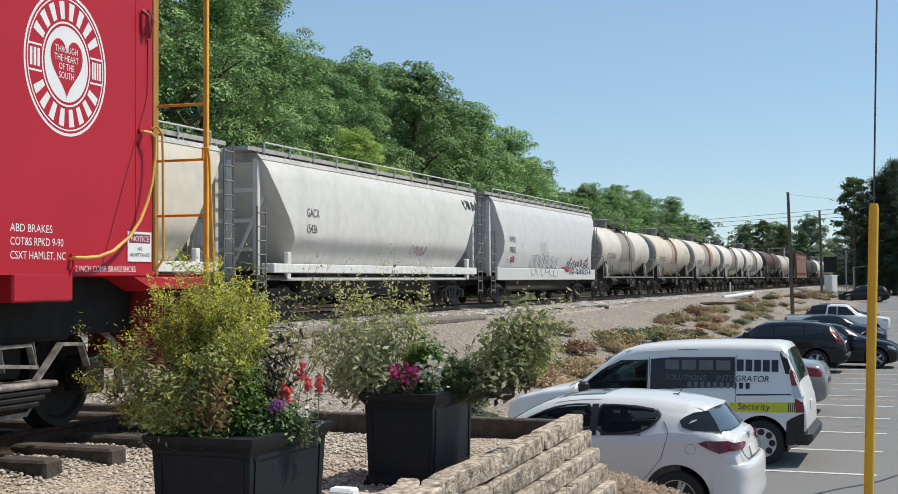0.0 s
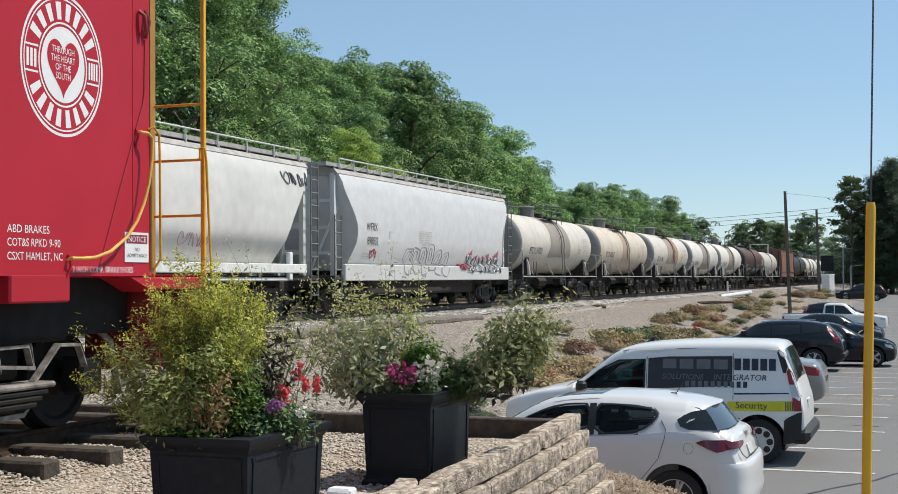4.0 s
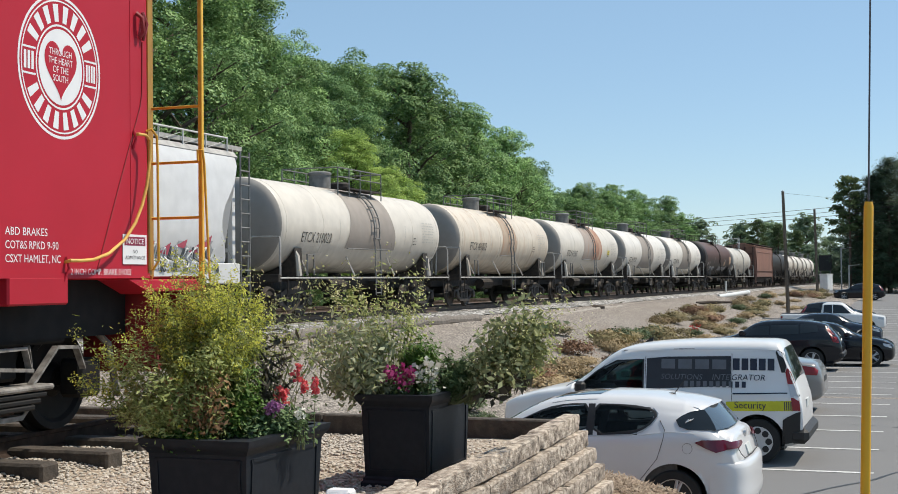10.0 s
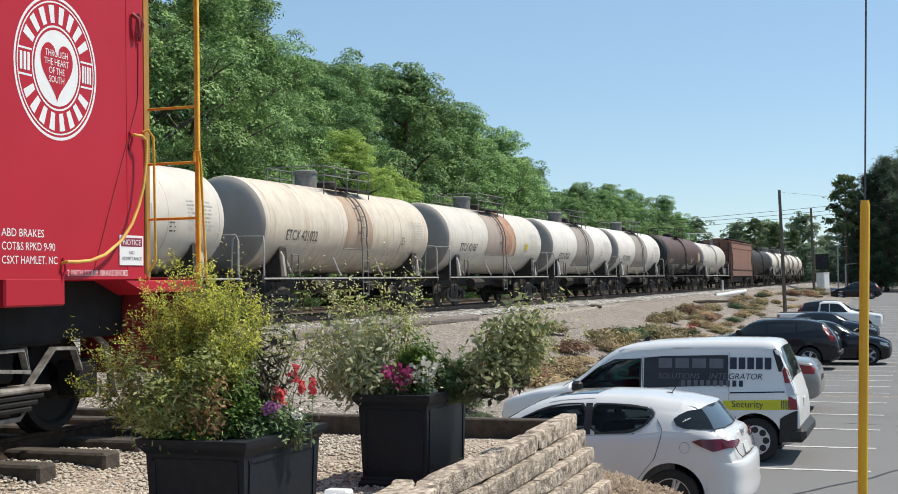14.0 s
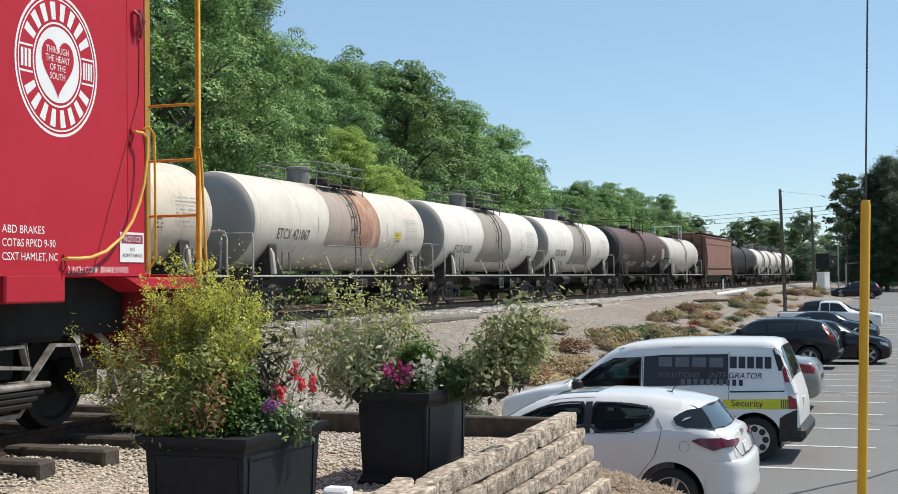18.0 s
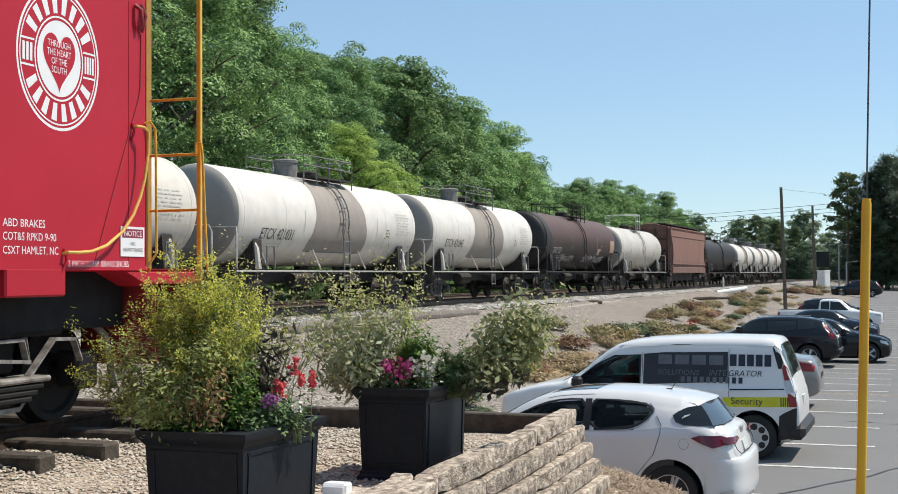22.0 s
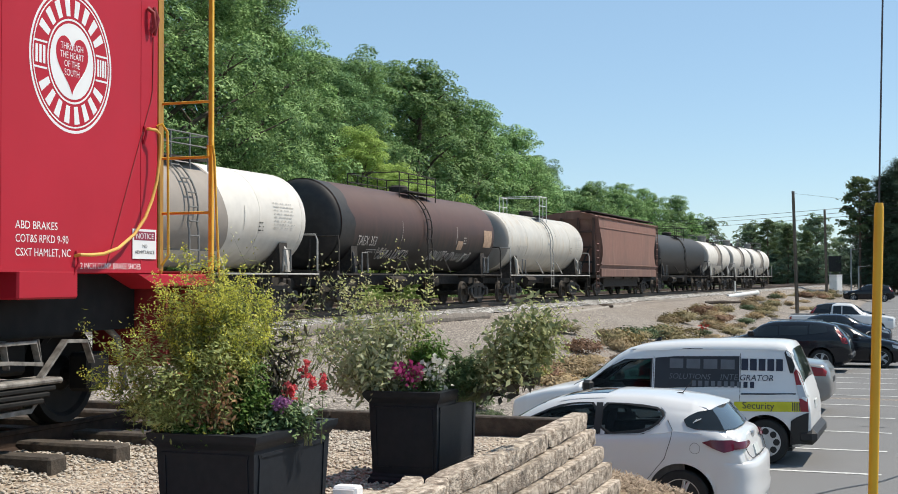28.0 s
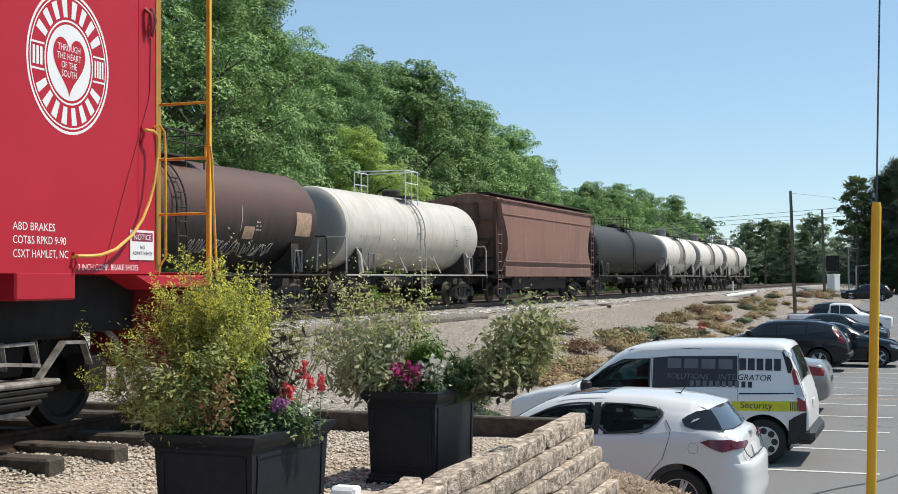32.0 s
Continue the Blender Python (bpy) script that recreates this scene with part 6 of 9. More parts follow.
part("rear_bumper", Build().loft(rows, closed=False), CAR_WHITE, c, smooth=70)
part("tailgate_seam", Build().tube([(2.052, -0.7, 0.9), (2.085, -0.66, 0.82), (2.115, -0.56, 0.765), (2.125, 0, 0.755), (2.115, 0.56, 0.765), (2.085, 0.66, 0.82), (2.052, 0.7, 0.9)], 0.005, 5), SEAM, c)
part("tailgate_emblem", Build().lathe([(2.03, 0.045), (2.055, 0.04), (2.06, 0.0)], 14, "x", (0, 0, 0.985)), ALLOY, c)
part("number_plate", Build().add([(2.072, -0.16, 0.87), (2.072, 0.16, 0.87), (2.108, 0.16, 0.76), (2.108, -0.16, 0.76), (2.05, -0.16, 0.86), (2.05, 0.16, 0.86), (2.05, 0.16, 0.73), (2.05, -0.16, 0.73)], [(0, 3, 2, 1), (0, 1, 5, 4), (0, 4, 7, 3), (1, 2, 6, 5), (3, 7, 6, 2)]), PLATE, c, smooth=0)
rub(c, sh, "door_seam", [(0.4, 0.2), (0.4, 0.6), (0.4, 1.0)], 0.004, SEAM)
rub(c, sh, "door_seam", [(0.9, 0.42), (1.02, 0.56), (1.18, 0.76), (1.25, 0.98), (1.26, 1.08), (1.2, 1.18)], 0.0035, SEAM)
rub(c, sh, "shoulder_crease", [(0.45, 0.985), (0.95, 1.01), (1.3, 1.06), (1.6, 1.045)], 0.004, CAR_WHITE)
on_side(c, sh, "door_handle", [(0.92, 0.885), (1.1, 0.895), (1.1, 0.915), (0.92, 0.91)], CAR_WHITE, 0.03, "white door handle")
yy = [(1.52 + 0.055 * math.cos(a), 0.885 + 0.06 * math.sin(a)) for a in frange(0, 2 * math.pi, 20)]
part("fuel_flap", Build().tube([(x, -(sh.side(x, z) + 0.001), z) for x, z in yy], 0.0018, 5), SEAM, c)
on_side(c, sh, "bumper_insert", [(1.92, 0.36), (2.02, 0.39), (2.06, 0.4), (2.06, 0.36), (2.0, 0.33), (1.92, 0.32)], ALLOY, 0.06, "bright insert in the rear bumper")
part("antenna", Build().tube([(1.22, 0.0, 1.41), (1.36, 0.0, 1.6)], 0.005, 5), TRIM, c)
part("antenna_base", Build().box(1.16, 1.24, -0.015, 0.015, 1.40, 1.43, 0.008), TRIM, c)
part("sunroof", cross_panel(sh, -0.1, 0.45, 0.12, 0.004), WINDOW, c)
b = Build()
for k in range(3):
    b.tube([(1.49 + 0.025 * k, -(sh.side(1.5, 1.16) + 0.014), 1.16 + 0.012 * k), (1.525 + 0.025 * k, -(sh.side(1.54, 1.19) + 0.014), 1.195 + 0.006 * k)], 0.005, 5)
part("window_sticker", b, SIGNWHITE, c)

# white delivery van
VAN = [(-2.31, 0.35, 0.66, 0.7, 0.6, 0.45), (-2.24, 0.26, 0.8, 0.84, 0.76, 0.6), (-2.0, 0.22, 0.9, 0.95, 0.87, 0.68), (-1.6, 0.2, 1.0, 1.05, 0.91, 0.7), (-1.25, 0.2, 1.04, 1.11, 0.917, 0.7), (-1.0, 0.2, 1.06, 1.25, 0.917, 0.69), (-0.65, 0.2, 1.08, 1.52, 0.917, 0.68), (-0.38, 0.2, 1.08, 1.69, 0.917, 0.69), (-0.05, 0.2, 1.08, 1.77, 0.917, 0.71), (0.45, 0.2, 1.08, 1.81, 0.917, 0.73), (1.2, 0.2, 1.1, 1.83, 0.917, 0.74), (1.9, 0.22, 1.1, 1.825, 0.915, 0.74), (2.06, 0.24, 1.1, 1.8, 0.912, 0.745), (2.12, 0.25, 1.1, 1.74, 0.91, 0.76), (2.2, 0.26, 1.09, 1.56, 0.907, 0.79), (2.28, 0.28, 1.07, 1.36, 0.9, 0.82), (2.35, 0.31, 1.02, 1.15, 0.89, 0.85), (2.4, 0.34, 0.9, 0.98, 0.875, 0.85), (2.415, 0.38, 0.8, 0.86, 0.86, 0.82)]
VANGLASS = [[(-1.08, 1.06), (0.04, 1.09), (0.04, 1.54), (-0.4, 1.52), (-0.72, 1.36)]]
c, sh = vehicle("delivery_van", "white delivery van with dark sign lettering and yellow stripe", -4.2, 20.62, 0, VAN, VAN_WHITE, (-1.3, 1.76), 0.335, "cap", [], (-1.22, -0.42, 0.06), None, holes=VANGLASS)
pane(c, sh, VANGLASS[0])
cabin(c, sh, (-0.1,), -1.05, 0.3, 0.5, 1.06, 0.8)
on_side(c, sh, "sliding_window", [(0.08, 1.09), (1.37, 1.15), (1.37, 1.6), (0.4, 1.58), (0.08, 1.55)], FILM, 0.006, "dark glued side glass with grey lettering")
on_side(c, sh, "stripe", [(1.3, 0.78), (2.32, 0.8), (2.32, 0.95), (1.3, 0.92)], mat("stripe_yellow", (0.62, 0.6, 0.02), rough=0.4), 0.007, "lemon yellow stripe")
on_side(c, sh, "lower_moulding", [(2.11, 0.3), (2.37, 0.34), (2.385, 0.79), (2.32, 0.77), (2.2, 0.71), (2.13, 0.66), (2.15, 0.5)], TRIM, 0.012, "black bumper corner")
on_side(c, sh, "sill_moulding", [(-0.9, 0.24), (1.32, 0.24), (1.32, 0.42), (-0.9, 0.42)], TRIM, 0.012, "black sill moulding")
part("rear_bumper", Build().box(2.2, 2.5, -0.9, 0.9, 0.31, 0.55, 0.07), TRIM, c, "black rear bumper")
on_side(c, sh, "tail_lamp", [(2.205, 1.19), (2.315, 1.19), (2.25, 1.37), (2.2, 1.43), (2.17, 1.37)], LAMP_RED, 0.012, "red upper tail lamp")
on_side(c, sh, "reversing_lamp", [(2.25, 1.0), (2.365, 1.0), (2.318, 1.185), (2.207, 1.185)], LAMP_CLEAR, 0.012, "clear reversing lamp")
on_side(c, sh, "tail_lamp", [(2.27, 0.8), (2.385, 0.8), (2.367, 0.995), (2.252, 0.995)], LAMP_RED, 0.012, "red lower tail lamp")
on_side(c, sh, "corner_window", [(2.115, 1.36), (2.16, 1.36), (2.185, 1.46), (2.12, 1.66), (2.05, 1.7), (2.03, 1.66)], TRIM, 0.009)
part("rear_door_glass", cross_panel(sh, 2.13, 2.31, 0.06, 0.006), WINDOW, c, "sloping dark rear door glass")
part("number_plate", Build().box(2.405, 2.425, -0.25, 0.1, 0.8, 0.93, 0.005), PLATE, c)
on_side(c, sh, "roof_rail", [(-0.4, 1.665), (2.05, 1.7), (2.05, 1.715), (-0.4, 1.68)], VAN_WHITE, 0.02)
rub(c, sh, "door_seam", [(0.06, 0.3), (0.06, 0.9), (0.06, 1.58)], 0.004, SEAM)
rub(c, sh, "door_seam", [(1.38, 0.45), (1.385, 1.0), (1.385, 1.64)], 0.004, SEAM)
rub(c, sh, "slide_rail", [(1.4, 1.04), (1.8, 1.05), (2.2, 1.06)], 0.012, CAR_NAVY)
rub(c, sh, "roof_gutter", [(-0.3, 1.66), (0.6, 1.7), (2.04, 1.705)], 0.006, SEAM)
for k in range(5):
    on_side(c, sh, "stripe_bars", [(2.15 + k * 0.031, 0.805), (2.166 + k * 0.031, 0.805), (2.166 + k * 0.031, 0.935), (2.15 + k * 0.031, 0.935)], INK, 0.011)
part("roof_fin", Build().loft([[(-0.12, -0.02, 1.75), (-0.12, 0.02, 1.75), (-0.12, 0.0, 1.76)], [(0.02, -0.025, 1.77), (0.02, 0.025, 1.77), (0.03, 0.0, 1.85)]]), TRIM, c)
for s in (-1, 1):
    part("door_mirror", Build().box(-1.0, -0.84, s * 1.06 - 0.08, s * 1.06 + 0.08, 1.02, 1.2, 0.04), TRIM, c)


def van_words(txt, size, x, z, ink, align="LEFT", shear=0.0, lift=0.016):
    me = lettering(txt, size, 0, align)
    for v in me.vertices:
        px, pz = v.co.x + v.co.y * shear + x, v.co.y + z
        v.co = (px, -(sh.side(px, pz) + lift), pz)
    me.materials.append(ink)
    part("sign_word", me, ink, c, smooth=0)


GREYSIGN = mat("window_lettering", (0.12, 0.135, 0.155), rough=0.5)
NAVYSIGN = mat("navy_lettering", (0.012, 0.02, 0.045), rough=0.5)
van_words("SOLUTIONS", 0.118, 0.3, 1.24, GREYSIGN, shear=0.2)
van_words("INTE", 0.125, 1.08, 1.24, GREYSIGN, shear=0.2)
van_words("GRATOR", 0.125, 1.37, 1.24, NAVYSIGN, shear=0.2)
van_words("Security", 0.145, 1.42, 0.825, INK)
for k in range(5):                              # bars in place of the firm's name and number
    on_side(c, sh, "sign_bar", [(1.4 + k * 0.128, 1.39), (1.5 + k * 0.128, 1.39), (1.5 + k * 0.128, 1.565), (1.4 + k * 0.128, 1.565)], NAVYSIGN, 0.012, both=False)
for k in range(4):
    on_side(c, sh, "sign_bar", [(0.31 + k * 0.26, 1.40), (0.52 + k * 0.26, 1.40), (0.52 + k * 0.26, 1.545), (0.31 + k * 0.26, 1.545)], GREYSIGN, 0.012, both=False)
for k in range(10):
    x = 0.66 + k * 0.097
    on_side(c, sh, "sign_bar", [(x, 1.13), (x + 0.06, 1.13), (x + 0.06, 1.22), (x, 1.22)], NAVYSIGN if x > 1.36 else GREYSIGN, 0.012, both=False)

# saloons, estate and pickup further along the row
SEDAN = [(-2.4, 0.32, 0.6, 0.64, 0.6, 0.45), (-2.32, 0.24, 0.7, 0.75, 0.76, 0.55), (-2.0, 0.18, 0.8, 0.87, 0.88, 0.65), (-1.3, 0.17, 0.88, 0.97, 0.91, 0.68), (-0.95, 0.17, 0.92, 1.05, 0.91, 0.66), (-0.3, 0.17, 0.94, 1.38, 0.91, 0.62), (0.1, 0.17, 0.95, 1.45, 0.91, 0.61), (0.7, 0.17, 0.96, 1.44, 0.91, 0.6), (1.2, 0.18, 0.98, 1.34, 0.9, 0.6), (1.65, 0.2, 1.0, 1.12, 0.89, 0.64), (1.9, 0.22, 1.0, 1.07, 0.88, 0.66), (2.25, 0.27, 0.95, 1.03, 0.82, 0.62), (2.37, 0.33, 0.8, 0.88, 0.74, 0.55), (2.4, 0.38, 0.68, 0.72, 0.68, 0.5)]
SWIN = [[(-0.82, 0.98), (0.08, 1.0), (0.08, 1.37), (-0.25, 1.34)], [(0.12, 1.0), (0.95, 1.02), (0.95, 1.32), (0.6, 1.37), (0.12, 1.375)], [(1.0, 1.02), (1.45, 1.06), (1.2, 1.22), (1.0, 1.3)]]


def sedan(label, x, y, rz, skin, z=None, nose=1.0):
    """nose: how long the overhang in front of the axle is."""
    def n(v):
        return -1.42 + (v + 1.42) * nose
    c, sh = vehicle("saloon_car", label, x, y, rz, [(n(q[0]) if q[0] < -1.42 else q[0], *q[1:]) for q in SEDAN], skin, (-1.42, 1.36), 0.33, "spoke", SWIN, (-0.92, -0.33, 0.06), (1.22, 1.62, 0.08), z=z)
    on_side(c, sh, "tail_lamp", [(1.95, 0.8), (2.3, 0.78), (2.33, 0.93), (2.0, 0.98)], LAMP_RED, 0.012, "red tail lamp")
    on_side(c, sh, "headlamp", [(n(-2.3), 0.6), (n(-1.95), 0.68), (n(-1.9), 0.78), (n(-2.25), 0.72)], LAMP_CLEAR, 0.012, "clear headlamp")
    part("grille", Build().box(n(-2.405), n(-2.36), -0.45, 0.45, 0.38, 0.62, 0.02), TRIM, c)
    part("boot_trim", Build().box(2.36, 2.405, -0.3, 0.3, 0.62, 0.74, 0.01), TRIM, c)
    rub(c, sh, "door_seam", [(0.1, 0.25), (0.1, 0.6), (0.1, 1.0)], 0.004, SEAM)
    rub(c, sh, "window_trim", [(-0.8, 0.975), (0.1, 0.995), (1.45, 1.045)], 0.008, CHROME)
    part("door_mirror", Build().box(-0.72, -0.55, -1.05, -0.9, 0.98, 1.12, 0.03), skin, c)
    part("door_mirror", Build().box(-0.72, -0.55, 0.9, 1.05, 0.98, 1.12, 0.03), skin, c)
    return c


SUV = [(-2.3, 0.4, 0.76, 0.799, 0.62, 0.5), (-2.22, 0.3, 0.855, 0.893, 0.78, 0.6), (-1.9, 0.24, 0.931, 0.987, 0.9, 0.68), (-1.25, 0.22, 0.978, 1.062, 0.94, 0.7), (-0.95, 0.22, 1.007, 1.147, 0.945, 0.69), (-0.35, 0.22, 1.026, 1.485, 0.945, 0.66), (0.0, 0.22, 1.036, 1.57, 0.945, 0.66), (0.7, 0.22, 1.064, 1.589, 0.945, 0.65), (1.3, 0.22, 1.092, 1.56, 0.94, 0.63), (1.8, 0.25, 1.102, 1.466, 0.93, 0.6), (2.05, 0.28, 1.083, 1.222, 0.92, 0.62), (2.2, 0.32, 0.95, 1.053, 0.88, 0.65), (2.29, 0.38, 0.807, 0.846, 0.8, 0.6), (2.3, 0.42, 0.712, 0.752, 0.76, 0.55)]


def suv(label, x, y, rz, skin, z=None):
    c, sh = vehicle("estate_car", label, x, y, rz, SUV, skin, (-1.35, 1.4), 0.36, "spoke", [[(-0.85, 1.1), (0.1, 1.13), (0.1, 1.58), (-0.25, 1.54)], [(0.14, 1.13), (1.0, 1.17), (1.0, 1.57), (0.14, 1.585)], [(1.05, 1.18), (1.6, 1.24), (1.55, 1.42), (1.05, 1.55)]], (-0.92, -0.38, 0.06), (1.8, 2.05, 0.1), z=z)
    on_side(c, sh, "tail_lamp", [(1.74, 1.46), (1.81, 1.46), (2.0, 1.2), (2.17, 1.04), (2.2, 0.9), (2.04, 0.92), (1.95, 1.12)], LAMP_RED, 0.014, "tall bent red tail lamp")
    on_side(c, sh, "roof_bar", [(-0.2, 1.6), (1.4, 1.58), (1.4, 1.61), (-0.2, 1.63)], ALLOY, 0.03)
    on_side(c, sh, "headlamp", [(-2.2, 0.75), (-1.85, 0.82), (-1.8, 0.94), (-2.15, 0.9)], LAMP_CLEAR, 0.012, "clear headlamp")
    part("rear_bumper", Build().box(2.1, 2.34, -0.86, 0.86, 0.42, 0.62, 0.05), TRIM, c)
    rub(c, sh, "door_seam", [(0.12, 0.3), (0.12, 0.7), (0.12, 1.12)], 0.004, SEAM)
    part("door_mirror", Build().box(-0.8, -0.6, -1.1, -0.94, 1.1, 1.26, 0.03), skin, c)
    part("door_mirror", Build().box(-0.8, -0.6, 0.94, 1.1, 1.1, 1.26, 0.03), skin, c)
    return c


sedan("teal green saloon parked nose-in behind the van", -4.62, 24.4, 0, CAR_GREEN, nose=0.6)
sedan("silver-grey saloon parked nose-in past the van", -4.46, 28.0, 0, CAR_SILVER)
suv("black estate car with red tail lamps parked nose-in", -4.83, 42.3, 0, CAR_BLACK)
sedan("black saloon backed into its stall", -3.2, 45.3, 180, CAR_BLACK, nose=0.7)
sedan("dark blue saloon backed into its stall", -4.25, 61.5, 180, CAR_NAVY, nose=0.85)

PICK = [(-2.9, 0.5, 0.9, 0.95, 0.7, 0.5), (-2.8, 0.4, 1.0, 1.06, 0.88, 0.65), (-2.3, 0.35, 1.08, 1.15, 0.96, 0.7), (-1.5, 0.33, 1.12, 1.2, 0.98, 0.7), (-1.25, 0.33, 1.14, 1.3, 0.98, 0.7), (-0.7, 0.33, 1.16, 1.72, 0.98, 0.68), (-0.4, 0.33, 1.16, 1.82, 0.98, 0.68), (0.3, 0.33, 1.16, 1.83, 0.98, 0.68), (0.55, 0.33, 1.16, 1.74, 0.98, 0.68), (0.62, 0.33, 1.16, 1.22, 0.98, 0.7), (0.7, 0.34, 1.15, 1.19, 0.98, 0.7), (2.0, 0.38, 1.15, 1.19, 0.98, 0.7), (2.8, 0.42, 1.14, 1.18, 0.96, 0.7), (2.9, 0.5, 1.05, 1.1, 0.94, 0.7)]
c, sh = vehicle("pickup_truck", "white pickup truck backed into its stall", -5.2, 77.5, 180, PICK, VAN_WHITE, (-1.95, 1.75), 0.38, "spoke", [[(-1.05, 1.2), (-0.05, 1.22), (-0.05, 1.7), (-0.55, 1.66)], [(0.0, 1.22), (0.48, 1.22), (0.45, 1.68), (0.0, 1.7)]], (-1.22, -0.72, 0.06), None)
on_side(c, sh, "headlamp", [(-2.8, 0.85), (-2.5, 0.88), (-2.5, 1.02), (-2.78, 0.98)], LAMP_CLEAR, 0.012, "clear headlamp")
on_side(c, sh, "tail_lamp", [(2.75, 0.8), (2.86, 0.8), (2.86, 1.1), (2.75, 1.1)], LAMP_RED, 0.012)
part("bed_floor", Build().box(0.72, 2.8, -0.86, 0.86, 1.185, 1.2), TRIM, c)
part("grille", Build().box(-2.93, -2.87, -0.6, 0.6, 0.6, 0.95, 0.02), CHROME, c)
suv("dark estate car seen over the pickup's bonnet", -5.4, 85.0, 180, CAR_BLACK)
suv("dark estate car standing across the far end of the lot", -6.15, 127.5, 0, CAR_BLACK)

# stall lines and patches on the asphalt
LINE = mat("worn_white_line", (0.62, 0.62, 0.6), (0.5, 0.5, 0.49), rough=0.85, scale=12, c=(0.2, 0.2, 0.2), cscale=14, camount=0.5)
yy, k = 8.9, 0
while yy < 112:
    b = Build().loft([[(x, yy + w + 0.012 * x, lot_z(yy + w) + 0.012) for w in (-0.06, 0.06)] for x in frange(-5.6, -0.78 - 0.006 * (yy - 19), 6)], closed=False)
    tagged(solid("stall_line", b, LINE, "worn white painted stall line", "painted line", "stall lines", smooth=0))
    yy += 2.58 if yy < 32 else 2.3
TAR = mat("crack_sealant", (0.03, 0.03, 0.03), rough=0.5)
rnd = random.Random(6)
for x0, y0, x1, y1 in ((-2.6, 15.2, 0.6, 21.2), (0.6, 21.2, 2.5, 27), (-0.6, 24.3, 2.0, 22.0), (-1.5, 25.5, -0.2, 25.0)):
    b, n, rows = Build(), 24, []
    for i in range(n + 1):
        t = i / n
        x = x0 + (x1 - x0) * t + 0.12 * noise.noise((t * 5, x0, 1))
        y = y0 + (y1 - y0) * t + 0.2 * noise.noise((t * 6, y0, 4))
        w = 0.012 + 0.01 * rnd.random()
        rows.append([(x - w, y + w, lot_z(y) + 0.0105), (x + w, y - w, lot_z(y) + 0.0105)])
    solid("sealed_crack", b.loft(rows, closed=False), TAR, "thin tar-filled crack in the asphalt", "crack", smooth=0)

# ---- plants ----
def leaves(rng, centres, size, spread, flat=0.0, long=1.6, droop=0.0, out=None):
    """Leaf blades: one bent quad pair for each centre. Returns verts and faces."""
    n = len(centres)
    c = np.asarray(centres, float)
    d = rng.normal(size=(n, 3))
    d[:, 2] = d[:, 2] * (1 - flat) - droop
    d /= np.linalg.norm(d, axis=1, keepdims=True) + 1e-9
    o = rng.normal(size=(n, 3))
    o[:, 2] *= 0.5
    if out is not None:                    # blades turn their faces outwards and up
        nn = out + rng.normal(size=(n, 3)) * 0.37 + np.array((0, 0, 0.4))
        nn /= np.linalg.norm(nn, axis=1, keepdims=True) + 1e-9
        d = d - nn * (d * nn).sum(1, keepdims=True)
        d /= np.linalg.norm(d, axis=1, keepdims=True) + 1e-9
        o = nn
    u = np.cross(d, o)
    u /= np.linalg.norm(u, axis=1, keepdims=True) + 1e-9
    s = (size * rng.uniform(1 - spread, 1 + spread, n))[:, None]
    a = c - d * s * long / 2
    e = c + d * s * long / 2
    nn = np.cross(d, u)
    l, r = c + u * s * 0.5 + nn * s * 0.15, c - u * s * 0.5 + nn * s * 0.15
    v = np.stack([a, l, e, r], 1).reshape(-1, 3)
    f = np.arange(n * 4).reshape(n, 4)
    return v, f


def quads(name, v, f, material):
    me = bpy.data.meshes.new(name)
    nf = len(f)
    me.vertices.add(len(v))
    me.vertices.foreach_set("co", np.asarray(v, np.float32).ravel())
    me.loops.add(nf * 4)
    me.loops.foreach_set("vertex_index", np.asarray(f, np.int32).ravel())
    me.polygons.add(nf)
    me.polygons.foreach_set("loop_start", np.arange(0, nf * 4, 4, dtype=np.int32))
    me.update(calc_edges=True)
    me.materials.append(material)
    return me


BARK = mat("bark", (0.12, 0.095, 0.07), (0.07, 0.055, 0.042), rough=0.95, scale=9, bump=0.7, bscale=14)
PINEBARK = mat("pine_bark", (0.16, 0.1, 0.07), (0.09, 0.06, 0.045), rough=0.95, scale=7, bump=0.7, bscale=10)
LEAF = leafy("broad_leaves", (0.056, 0.142, 0.05), (0.34, 0.505, 0.195), trans=0.2, even=0.55, patch_scale=1.5)
LEAF_Y = leafy("young_leaves", (0.19, 0.31, 0.075), (0.47, 0.6, 0.18), trans=0.38, even=0.6)
LEAF_D = leafy("dark_leaves", (0.042, 0.118, 0.047), (0.255, 0.405, 0.165), trans=0.2, even=0.55, patch_scale=1.5)
# Distance haze is put into these leaf colours: paler, greyer, closer together.
LEAF_HAZE = leafy("hazy_distant_leaves", (0.15, 0.215, 0.125), (0.25, 0.335, 0.195), trans=0.4)
LEAF_HAZE_D = leafy("hazy_distant_dark_leaves", (0.1, 0.155, 0.1), (0.17, 0.235, 0.145), trans=0.35)
NEEDLE_D = leafy("dark_needles", (0.03, 0.055, 0.03), (0.09, 0.13, 0.07), trans=0.2)
NEEDLE = leafy("pine_needles", (0.06, 0.09, 0.04), (0.12, 0.16, 0.07), trans=0.4)


